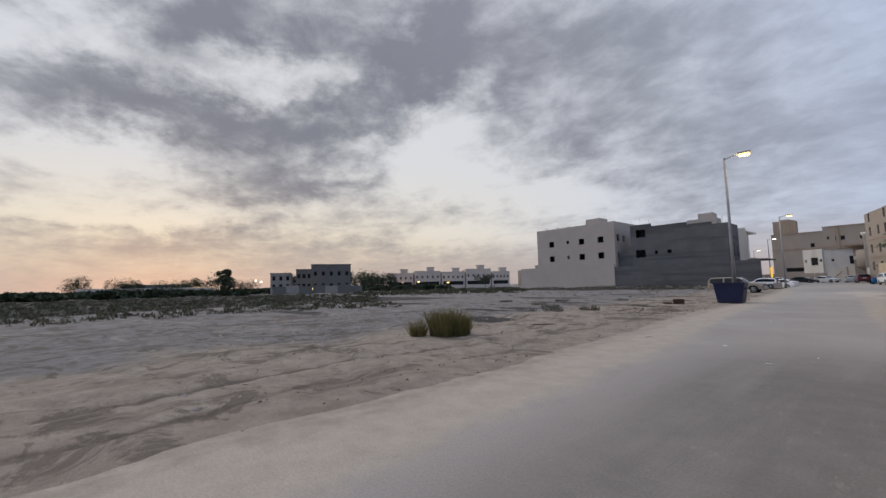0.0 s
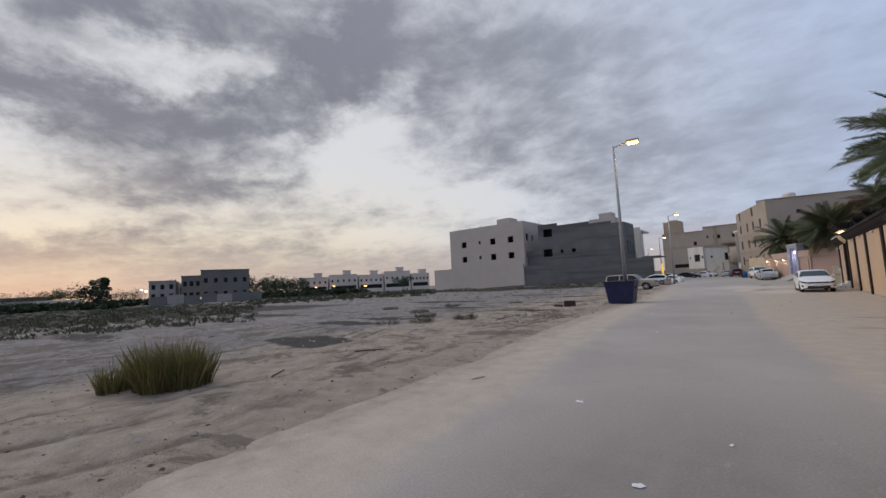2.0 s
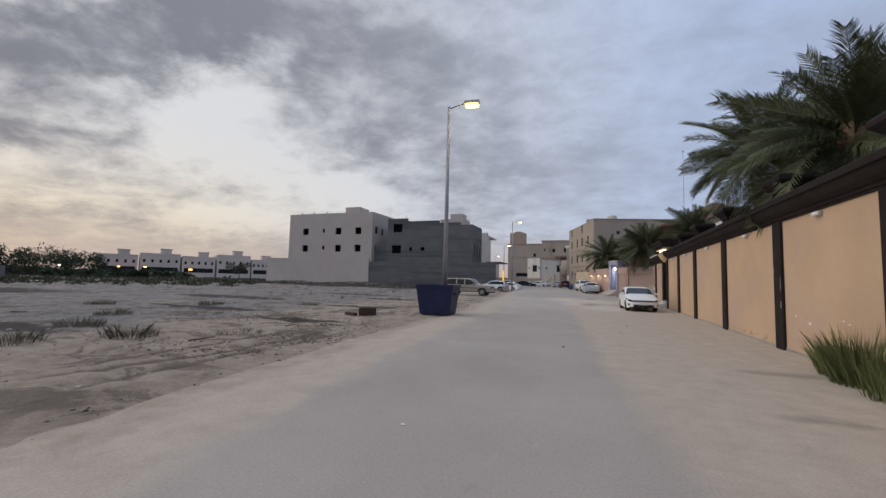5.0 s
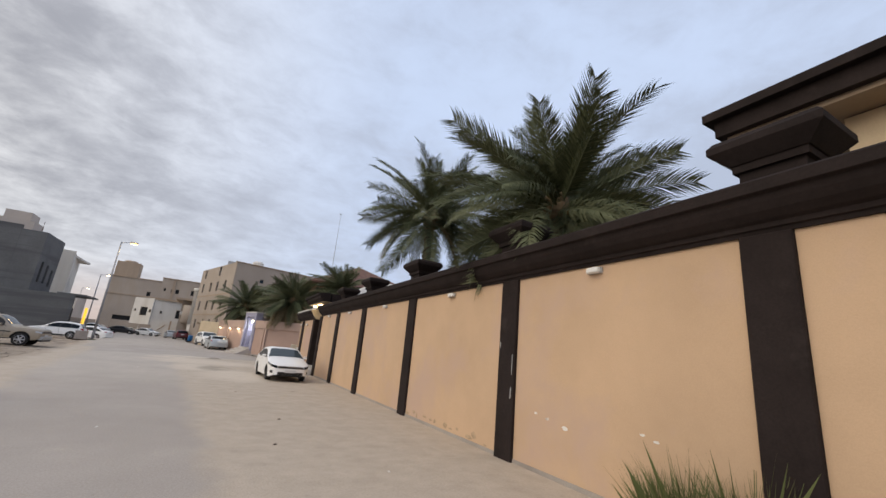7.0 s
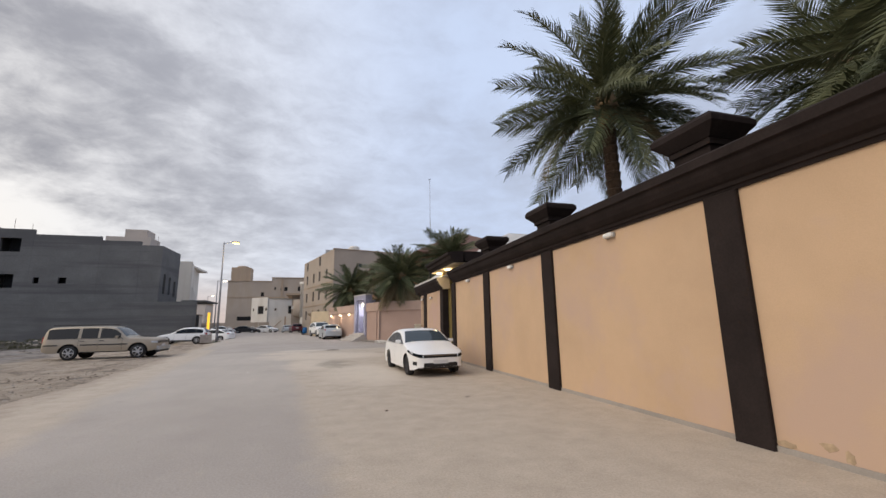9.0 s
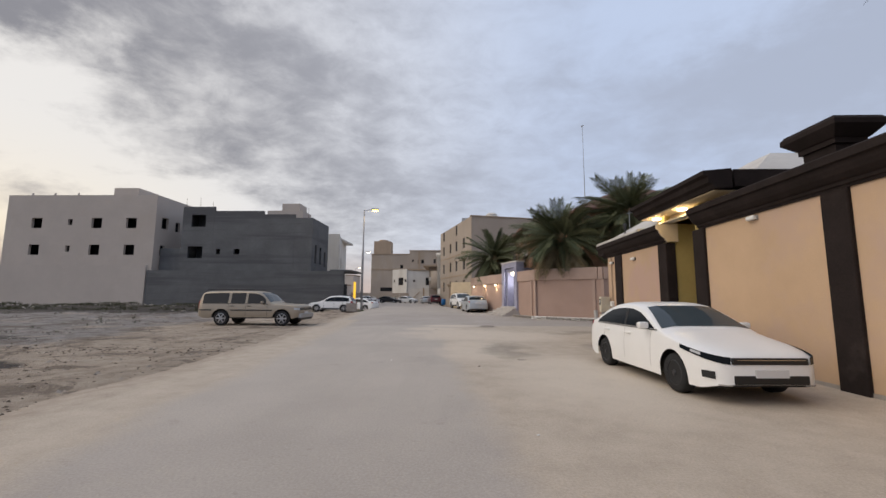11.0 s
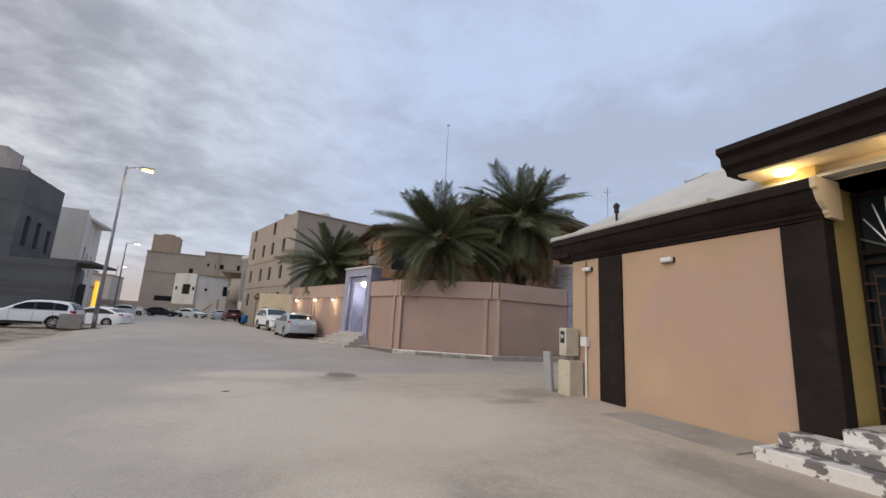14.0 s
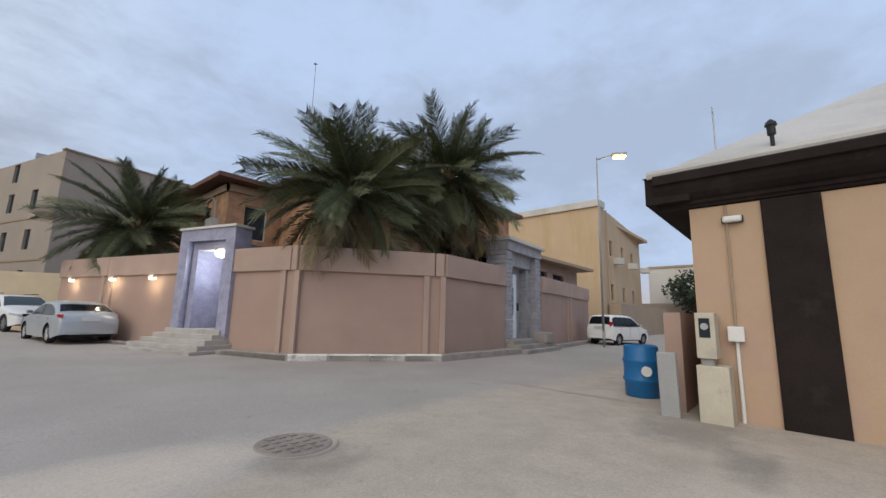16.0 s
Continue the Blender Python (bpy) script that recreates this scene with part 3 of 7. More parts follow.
def gh(x, y):
    """Height of the rough lot."""
    d = interp(LEFT, y) - x
    if d < -0.6:
        return -0.08
    k = smooth01((d + 0.6) / 2.2)
    a = noise.fractal(Vector((x * 0.22, y * 0.22, 1.7)), 0.9, 2.1, 5)
    b = noise.fractal(Vector((x * 0.9 + y * 0.35, y * 0.55 - x * 0.2, 4.2)), 0.8, 2.1, 4)
    r = max(0.0, 1 - abs(noise.noise(Vector((x * 0.35 + 3, y * 0.8, 9.1)))) * 5) * 0.09
    h = -0.03 + 0.045 * a + 0.03 * b - 0.55 * r - 0.05 * rut(x, y) + 0.018 * noise.noise(Vector((x * 2.6, y * 2.2, 2)))
    h += 0.5 * smooth01((y - 80) / 4) * smooth01((-17 - x) / 3) * (0.7 + 0.5 * a) * smooth01((89.5 - y) / 2)
    h += 0.25 * smooth01((y - 62) / 4) * smooth01((80 - y) / 4) * smooth01((-20 - x) / 5) * (0.5 + b)
    far = smooth01((math.hypot(x, y - 20) - 60) / 60)
    h += 0.35 * far * a
    flat = max(lump(x, y, -11.4, 59.8, 5, 3), lump(x, y, -13, 80, 5, 4), lump(x, y, -5.2, 34, 2.2, 2.2))
    return -0.05 + k * (0.05 + h) * (1 - 0.85 * flat) + 0.05 * k * flat


def spaced(fine0, fine1, step, far0, far1):
    out = list(np.arange(fine0, fine1 + step * 0.5, step))
    s, v = step, fine1
    while v < far1:
        s *= 1.25
        v += s
        out.append(v)
    s, v = step, fine0
    while v > far0:
        s *= 1.25
        v -= s
        out.insert(0, v)
    return [float(q) for q in out]


def sheet(name, xs, ys, zf, attrs, material, keep=None):
    verts, faces, nx = [], [], len(xs)
    for y in ys:
        for x in xs:
            verts.append((x, y, zf(x, y)))
    for j in range(len(ys) - 1):
        for i in range(nx - 1):
            faces.append((j * nx + i, j * nx + i + 1, (j + 1) * nx + i + 1, (j + 1) * nx + i))
    me = bpy.data.meshes.new(name)
    me.from_pydata(verts, [], faces)
    for an, fn in attrs.items():
        at = me.attributes.new(an, "FLOAT", "POINT")
        at.data.foreach_set("value", [fn(v[0], v[1]) for v in verts])
    me.materials.append(material)
    me.shade_smooth()
    return tagged(new(name, me), kind="structure")


def damp(x, y):
    return max(1.1 * lump(x, y, -11.2, 15.8, 2.3, 1.3), 0.9 * lump(x, y, -16, 21, 3.5, 1.2), 0.8 * lump(x, y, -24, 40, 8, 2.0), 0.8 * lump(x, y, -15, 23.5, 4.5, 1.0), 0.85 * lump(x, y, -9.5, 29.5, 3.0, 0.9), 0.8 * lump(x, y, -17, 32, 6, 1.1), 0.75 * lump(x, y, -11, 37, 4, 1.0), 0.8 * lump(x, y, -13, 46, 5, 1.4), 0.75 * lump(x, y, -20, 52, 7, 1.6), 0.7 * lump(x, y, -30, 24, 9, 2.2), 0.75 * lump(x, y, -26, 12, 7, 1.6),
               0.75 * smooth01((y - 66) / 8) * smooth01((92 - y) / 5) * smooth01((-19 - x) / 6),
               1.1 * smooth01((math.hypot(x, y - 10) - 34) / 16) * smooth01((50 - y) / 24))


def pale(x, y):
    return smooth01((interp(LEFT, y) - x - 4) / 6) * 0.75


ground = sheet("ground", spaced(-22, -1, 0.16, -2600, 2600), spaced(-2, 48, 0.17, -2600, 2600), gh, {"pale": pale, "damp": damp, "rut": rut, "trodden": lambda x, y: 1 - smooth01((interp(LEFT, y) - x) / 2.4)}, M["lot"])
tagged(ground, "pale salty sand lot with ruts and damp dark patches", "ground")


def asphalt(x, y):
    if y > 64:
        return smooth01((x - interp(LEFT, y)) / 1.6)
    l = smooth01((x - interp(LEFT, y) - 1.0) / 1.6)
    r = smooth01((interp(RIGHT, y) - x) / 1.5 + 0.5)
    s = smooth01((y - 57.9) / 1.4) * smooth01((x + 6) / 3)
    return max(l * r, s * 0.9)


DRIFT = [(-1.3, 56.5, 1.3, 1.0), (0.0, 54.2, 2.4, 2.2), (1.6, 53.6, 2.4, 1.8), (-0.6, 58.4, 1.6, 0.7), (0.2, 49.6, 1.0, 2.5), (2.2, 45.5, 1.5, 3.0)]
DAMP = [(1.2, 49.5, 1.0, 1.9), (4.3, 50.1, 0.75, 1.7), (5.5, 55.4, 1.4, 0.9), (4.2, 54.6, 0.9, 0.3), (1.25, 57.75, 0.7, 0.55), (4.75, 26.1, 1.1, 0.3), (4.05, 23.05, 0.7, 0.25)]


def road_damp(x, y):
    d = max(smooth01(1.35 - math.hypot((x - a) / rx, (y - b) / ry)) for a, b, rx, ry in DAMP)
    return d * (1 - smooth01(1.4 - math.hypot((x - 1.75) / 0.42, (y - 49.4) / 0.4)))


def road_mesh():
    ys = [-60 + i * 2.0 for i in range(27)] + [-6 + i * 0.25 for i in range(296)] + [68 + i * 2 for i in range(57)]
    n = 48
    verts, faces, vals, wet, bare, verge, dusty, drift = [], [], [], [], [], [], [], []
    for y in ys:
        a, b = interp(LEFT, y) - 0.25 + 0.22 * noise.fractal(Vector((1.5, y * 0.3, 6)), 1.0, 2.0, 2), interp(EDGE, y)
        for i in range(n + 1):
            x = a + (b - a) * i / n
            z = rise(x, y) + 0.006 * noise.noise(Vector((x * 0.5, y * 0.5, 3))) - 0.05 * (1 - smooth01((x - a) / 0.7))
            verts.append((x, y, z))
            vals.append(asphalt(x, y))
            wet.append(road_damp(x, y))
            bare.append(smooth01((17.5 - y) / 9) * smooth01((x - interp(LEFT, y) - 1.2) / 3.0))
            drift.append(max(smooth01(1.5 - math.hypot((x - a_) / rx, (y - b_) / ry)) for a_, b_, rx, ry in DRIFT))
            dusty.append(0.75 * smooth01((y - 36) / 10) * smooth01((60 - y) / 3) + 0.5 * smooth01((y - 66) / 8))
            verge.append(1 - smooth01((x - a) / 1.5))
    for j in range(len(ys) - 1):
        for i in range(n):
            k = j * (n + 1) + i
            faces.append((k, k + 1, k + n + 2, k + n + 1))
    me = bpy.data.meshes.new("road")
    me.from_pydata(verts, [], faces)
    at = me.attributes.new("asphalt", "FLOAT", "POINT")
    at.data.foreach_set("value", vals)
    at = me.attributes.new("damp", "FLOAT", "POINT")
    at.data.foreach_set("value", wet)
    at = me.attributes.new("bare", "FLOAT", "POINT")
    at.data.foreach_set("value", bare)
    at = me.attributes.new("drift", "FLOAT", "POINT")
    at.data.foreach_set("value", drift)
    at = me.attributes.new("dusty", "FLOAT", "POINT")
    at.data.foreach_set("value", dusty)
    at = me.attributes.new("verge", "FLOAT", "POINT")
    at.data.foreach_set("value", verge)
    me.materials.append(M["road"])
    me.shade_smooth()
    return tagged(new("road", me), "worn grey asphalt street with drifted sand shoulders", "road", kind="structure")


road_mesh()
side_xs = [6.6 + i * 0.6 for i in range(100)]
side = sheet("side_road", side_xs, [54.9 + i * 0.45 for i in range(21)] + [66, 70], lambda x, y: rise(x, y) + 0.004, {"asphalt": lambda x, y: smooth01((y - 57.4 - 0.02 * x) / 1.6) * 0.95}, M["road"])
tagged(side, "grey asphalt side street with sandy edge", "road")

# ---- the long boundary wall ----
POSTS = [-2.5, 2.2, 6.9, 11.6, 16.3, 20.9, 25.45, 30.05, 35.05, 40.0, 44.3, 48.35]
WALL_TOP = 3.55


def skew(x0, y0, z0, x1, y1, z1):
    """A box that follows the line of the wall; x is counted from the wall's face."""
    bm = bmesh.new()
    vs = []
    for z in (z0, z1):
        for x, y in ((x0, y0), (x1, y0), (x1, y1), (x0, y1)):
            vs.append(bm.verts.new((wx(y) + x, y, z)))
    for f in ((3, 2, 1, 0), (4, 5, 6, 7), (0, 1, 5, 4), (1, 2, 6, 5), (2, 3, 7, 6), (3, 0, 4, 7)):
        bm.faces.new([vs[i] for i in f])
    return bm


COPING = [(-0.30, 3.42), (0.04, 3.42), (0.05, 3.465), (0.085, 3.475), (0.09, 3.53), (0.14, 3.555), (0.215, 3.63), (0.265, 3.72), (0.285, 3.80), (0.345, 3.815), (0.35, 3.945), (0.32, 3.975), (-0.30, 4.0)]
wall = thing("boundary_wall", pose(0, 0, 0), "peach rendered boundary wall with dark brown posts and coping", "wall", kind="structure")
for a, b in zip(POSTS, POSTS[1:]):
    part("wall_panel", skew(0, a + 0.26, -0.1, 0.25, b - 0.26, 3.42), M["peach"], wall)
    part("plinth", skew(-0.02, a + 0.26, -0.1, -0.003, b - 0.26, 0.07), M["concrete"], wall, "dusty plinth strip")
    part("coping", sweep(bmesh.new(), COPING, a, b, wx), M["brown"], wall, "dark brown stepped coping")
for y in POSTS:
    pm = skew(-0.07, y - 0.26, -0.1, 0.25, y + 0.26, 3.42)
    bmesh.ops.bevel(pm, geom=list(pm.edges), offset=0.015, segments=1, affect="EDGES")
    part("post", pm, M["brown"], wall, "dark brown painted post")
wall2 = thing("boundary_wall", pose(0, 0, 0), "peach rendered boundary wall end beside the gate", "wall", kind="structure")
part("wall_panel", skew(0, 50.66, -0.1, 0.25, 53.75, 3.30), M["peachfaded"], wall2)
part("wall_panel", skew(0, 54.42, -0.1, 0.25, 55.35, 3.30), M["peachfaded"], wall2)
for a, b in ((50.12, 50.66), (53.75, 54.42)):
    pm = skew(-0.06, a, -0.1, 0.25, b, 3.30)
    bmesh.ops.bevel(pm, geom=list(pm.edges), offset=0.015, segments=1, affect="EDGES")
    part("post", pm, M["brown"], wall2)
part("coping", sweep(bmesh.new(), [(o, z - 0.1) for o, z in COPING], 50.1, 55.8, wx), M["brown"], wall2)
part("coping_end", sweep(bmesh.new(), [(o * 1.02, z - 0.1) for o, z in COPING], 50.03, 50.097, wx), M["cream"], wall2, "cream painted coping end")
part("return_wall", boxes((6.67, 55.1, -0.1, 14, 55.35, 3.3)), M["peachfaded"], wall2)
part("low_wall", boxes((6.45, 55.6, -0.1, 9.0, 55.85, 1.62)), M["pinkplaster"], wall2, "low pink wall stub")

# ---- buildings across the lot ----
A0, A1, AY = -63.4, -41.9, 91.2
beige = thing("apartment_building", pose(0, 0, 0), "unfinished three-storey beige rendered building with empty window openings", "building")
wins = []
for zc in (11.6, 7.85):
    for xc in (-58.9, -50.3, -45.35):
        wins.append((xc - A0 - .75, zc - .75, xc - A0 + .75, zc + .7))
    wins.append((-54.1 - A0 - .32, zc - .3, -54.1 - A0 + .32, zc + .55))
house_wall(beige, "wall", (A0, AY), (A1, AY), 0, 15.55, 0.35, wins, M["beigewall"])
house_wall(beige, "wall", (A1, AY), (A1, AY + 16), 0, 15.55, 0.35, [(1.2, 11.0, 2.5, 12.6), (4.0, 11.0, 5.0, 12.4), (1.2, 7.2, 2.2, 8.6)], M["beigewall"])
house_wall(beige, "wall", (A0, AY + 16), (A0, AY), 0, 15.55, 0.35, [], M["beigewall"])
part("wall", boxes((A0, AY + 16, 0, A1, AY + 16.35, 15.55)), M["beigewall"], beige)
# solid black block painted as the unlit rooms behind the empty openings
part("shade_core", boxes((A0 + 1.6, AY + 1.6, 0, A1 - 1.6, AY + 15, 15.0)), M["dark"], beige, "near-black fill painted as the unlit unfinished interior")
part("roof", boxes((A0 + .36, AY + .36, 15.0, A1 - .36, AY + 15.98, 15.2)), M["beigewall"], beige)
part("stair_tower", boxes((-50.0, AY + 2, 15.2, -46.4, AY + 6, 17.1)), M["beigewall"], beige)
for x in (-60.5, -57.2, -53.8):
    part("water_pipe", tube(bmesh.new(), (x, AY + .5, 15.5), (x, AY + .5, 15.95), 0.12), M["beigewall"], beige)
yard = thing("yard_wall", pose(0, 0, 0), "plain beige rendered yard wall", "wall", kind="structure")
part("wall_panel", boxes((-68.2, AY - 1.3, -0.3, A1 + .2, AY - 1.0, 5.6)), M["beigewall"], yard)
part("wall_panel", boxes((-68.2, AY - 1.0, -0.3, -67.9, AY + 18, 5.6)), M["beigewall"], yard)

G0, G1, GY = -38.5, -20.1, 91.8
grey = thing("apartment_building", pose(0, 0, 0), "unfinished grey concrete-block building with empty window openings", "building")
gw = [(-37.25 - G0, 11.15, -35.2 - G0, 12.85), (-37.5 - G0, 6.75, -35.4 - G0, 8.4), (-33.5 - G0, 7.3, -32.9 - G0, 8.05), (-31.0 - G0, 7.3, -30.15 - G0, 8.05)]
house_wall(grey, "wall", (G0, GY), (-34.0, GY), 0, 14.0, 0.3, [g for g in gw if g[2] < -34 - G0], M["block"])
house_wall(grey, "wall", (-34.0, GY), (-27.0, GY), 0, 13.4, 0.3, [(g[0] - 4.5, g[1], g[2] - 4.5, g[3]) for g in gw if g[0] > 4.5], M["block"])
house_wall(grey, "wall", (-27.0, GY), (-22.6, GY), 0, 12.9, 0.3, [], M["block"])
house_wall(grey, "wall", (-22.6, GY), (G1, GY), 0, 12.4, 0.3, [], M["block"])
house_wall(grey, "wall", (G1, GY), (G1, GY + 7), 0, 12.4, 0.3, [(1.2, 6.2, 2.0, 8.8), (3.2, 6.2, 4.0, 8.6), (5.2, 6.0, 6.0, 8.2)], M["block"])
house_wall(grey, "wall", (G0, GY + 9), (G0, GY), 0, 14.0, 0.3, [], M["block"])
# black fill again, where the rooms would only be in shade
part("shade_core", boxes((G0 + 1.4, GY + 1.4, 0, G1 - 1.4, GY + 6.8, 11.8), (G0 + 1.4, GY + 1.4, 11.8, -34.4, GY + 6.8, 13.2)), M["dark"], grey, "near-black fill painted as the unlit unfinished interior")
part("roof", boxes((-33.9, GY + .31, 11.9, G1 - .31, GY + 6.98, 12.2), (G0 + .31, GY + .31, 13.3, -34.0, GY + 6.98, 13.5)), M["block"], grey)
part("stair_tower", boxes((-27.6, GY + 2.2, 12.2, -22.4, GY + 5.5, 13.9), (-25.6, GY + 2.5, 13.9, -23.0, GY + 5.2, 15.0)), M["beigewall"], grey)
for x, z in ((-39.6, 14.0), (-36.2, 14.0), (-34.4, 13.4), (-20.8, 12.4)):
    part("rebar", tube(bmesh.new(), (max(x, G0 + .3), GY + .15, z), (max(x, G0 + .3), GY + .15, z + 1.3), 0.02, n=5), M["rust"], grey)
part("balcony", boxes((A1 + .1, GY + .6, 4.9, G0 - .05, GY + .9, 8.2)), M["block"], grey)
gyard = thing("yard_wall", pose(0, 0, 0), "grey concrete-block yard wall with a flat gate canopy", "wall", kind="structure")
part("wall_panel", boxes((A1 + .3, 90.0, -0.3, -15.1, 90.3, 4.95)), M["block"], gyard)
house_wall(gyard, "wall_panel", (-15.1, 90.0), (-18.2, 102), -0.3, 5.2, 0.3, [(2.2, 0.3, 3.6, 3.3), (6.0, 0.3, 9.4, 3.6)], M["block"])
part("canopy", boxes((-17.0, 90.35, 4.93, -14.2, 97, 5.13)), M["block"], gyard)
# one near-black sheet backs both wall openings
part("gate_leaf", boxes((-17.4, 92, -.2, -17.25, 100, 3.5)), M["dark"], gyard)
wb = thing("apartment_building", pose(0, 0, 0), "white rendered building behind the grey blockwork", "building")
house_wall(wb, "wall", (-25.0, 108.0), (-21.0, 108.0), 0, 12.4, 0.3, [], M["offwhite"])
house_wall(wb, "wall", (-21.0, 108.0), (-23.6, 122), 0, 12.4, 0.3, [(2.5, 5, 3.6, 8.6), (5.5, 5.2, 6.5, 8.0), (9, 5.2, 10, 8)], M["offwhite"], M["winglass"])
part("roof", boxes((-25, 108.3, 12.0, -21.4, 119, 12.3)), M["offwhite"], wb)
part("parapet", boxes((-24.98, 108.01, 12.4, -21.03, 108.29, 12.7)), M["offwhite"], wb)

# ---- gate, canopy and house behind the long wall ----
gate = thing("entrance_gate", pose(0, 0, 0), "ornate dark metal double gate in a yellow recess with marble steps", "gate")
part("side_wall", boxes((6.36, 50.16, 0, 7.6, 50.4, 4.3)), M["yellowpaint"], gate, "yellow painted reveal")
part("side_wall", boxes((6.36, 48.36, 0, 7.6, 48.6, 4.3)), M["yellowpaint"], gate)
part("lintel", boxes((6.5, 48.6, 3.9, 7.6, 50.16, 4.4)), M["cream"], gate)
part("back_panel", boxes((7.4, 48.6, 0.4, 7.46, 50.16, 3.9)), M["winglass"], gate, "dark glass behind the ironwork")
gb = bmesh.new()
for y in (48.62, 49.32, 49.40, 50.10):
    box(gb, 7.28, y, 0.42, 7.38, y + 0.05, 3.85)
for z in (0.44, 1.3, 2.75, 2.9, 3.8):
    box(gb, 7.27, 48.62, z, 7.39, 50.15, z + 0.06)
part("gate_frame", gb, M["brown"], gate)
for y0 in (48.70, 49.48):
    sc = bmesh.new()
    for i in range(5):
        a = y0 + i * 0.125
        box(sc, 7.26, a, 0.6, 7.30, a + 0.02, 2.65)
        for z in (0.7, 1.0, 1.55, 1.85, 2.2, 2.45):
            box(sc, 7.262, a + 0.005, z + 0.1 * (i % 2), 7.298, a + 0.14, z + 0.1 * (i % 2) + 0.03)
    part("gate_leaf", sc, M["rust"], gate, "key-pattern ironwork leaf")
    fan = bmesh.new()
    for k in range(7):
        a = math.pi * (k + 0.5) / 7
        tube(fan, (7.3, y0 + 0.3, 2.98), (7.3, y0 + 0.3 + 0.34 * math.cos(a), 2.98 + 0.75 * math.sin(a)), 0.018, 0.012, 6)
    part("scroll", fan, M["alloy"], gate, "pale metal scrollwork")
for i, (x, z) in enumerate(((5.35, 0.17), (5.75, 0.34), (6.1, 0.5))):
    st = boxes((x, 48.62 - 0.0, -0.02 if i == 0 else z - 0.18, 7.26, 50.1 + (0.55 if i < 2 else 0.0) * (x < 6), z)) if i == 2 else boxes((x, 48.55, -0.05 if i == 0 else z - 0.17, wx(50) - 0.09, 50.75 - 0.1 * i, z))
    bmesh.ops.bevel(st, geom=list(st.edges), offset=0.012, segments=1, affect="EDGES")
    part("step", st, M["marble"], gate, "white marble step with black patches")
canopy = thing("gate_canopy", pose(0, 0, 0), "dark brown overhanging canopy above the gate with cream soffit", "canopy")
cb = bmesh.new()
CAN = [(0.0, 4.20), (0.42, 4.20), (0.46, 4.29), (0.56, 4.34), (0.58, 4.47), (0.68, 4.52), (0.68, 4.62), (0.0, 4.68)]
sweep(cb, CAN, 46.9, 51.15, wx)
part("fascia", cb, M["brown"], canopy)
part("soffit", boxes((5.98, 47.1, 4.16, 8.2, 51.0, 4.196)), M["cream"], canopy, "cream painted soffit")
part("upper_wall", boxes((6.52, 47.2, 3.9, 8.2, 50.95, 4.155)), M["yellowpaint"], canopy, "lit yellow wall band")
part("roof_slab", boxes((6.40, 46.95, 4.25, 8.6, 51.1, 4.67)), M["brown"], canopy)
for y in (49.0, 50.5):
    lp = lathe(bmesh.new(), [(0.02, 0.0), (0.12, 0.01), (0.14, 0.05), (0.06, 0.07)], 14, (6.25, y, 4.085))
    part("ceiling_light", lp, M["lampwhite"], canopy, "lit round ceiling light", True)
    l = new("gate_lamp", bpy.data.lights.new("gate_lamp", "POINT"))
    l.data.energy, l.data.color, l.data.shadow_soft_size = 9, (1.0, 0.78, 0.42), 0.1
    l.location = (6.2, y, 3.98)
hip = thing("outbuilding_roof", pose(0, 0, 0), "pale grey screeded hip roof behind the wall coping", "roof", kind="structure")
hb = bmesh.new()
hv = [hb.verts.new(v) for v in ((6.25, 56.0, 3.92), (6.25, 47.0, 3.92), (18, 47.0, 3.92), (18, 56.0, 3.92), (10.4, 51.9, 6.5), (10.4, 50.9, 6.5), (13.8, 51.9, 6.5), (13.8, 50.9, 6.5))]
for f in ((1, 0, 4, 5), (0, 3, 6, 4), (3, 2, 7, 6), (2, 1, 5, 7), (4, 6, 7, 5), (0, 1, 2, 3)):
    hb.faces.new([hv[i] for i in f])
part("roof_slope", hb, M["slabroof"], hip)
part("roof_edge", sweep(bmesh.new(), [(-0.2, 3.86), (0.27, 3.86), (0.29, 3.93), (0.27, 3.99), (-0.2, 4.03)], 51.6, 55.9, wx), M["slabroof"], hip)
part("return_edge", boxes((6.2, 55.3, 3.42, 17.6, 55.95, 3.9)), M["brown"], hip)
vent = thing("roof_lantern", pose(6.75, 54.2, -2.05), "small dark metal lantern on the roof", "lantern")
part("body", lathe(bmesh.new(), [(0.03, 6.1), (0.03, 6.45), (0.06, 6.47), (0.06, 6.60), (0.085, 6.62), (0.07, 6.67), (0.02, 6.72)], 10), M["blackplastic"], vent)
rack = thing("roof_antenna", pose(7.3, 55.0, -1.5), "thin metal antenna on the roof", "antenna")
part("pole", tube(bmesh.new(), (0, 0, 5.8), (0, 0, 6.9), 0.012, n=6), M["metalgrey"], rack)
part("rod", tube(bmesh.new(), (-.12, 0, 6.75), (.12, 0, 6.8), 0.008, n=5), M["metalgrey"], rack)

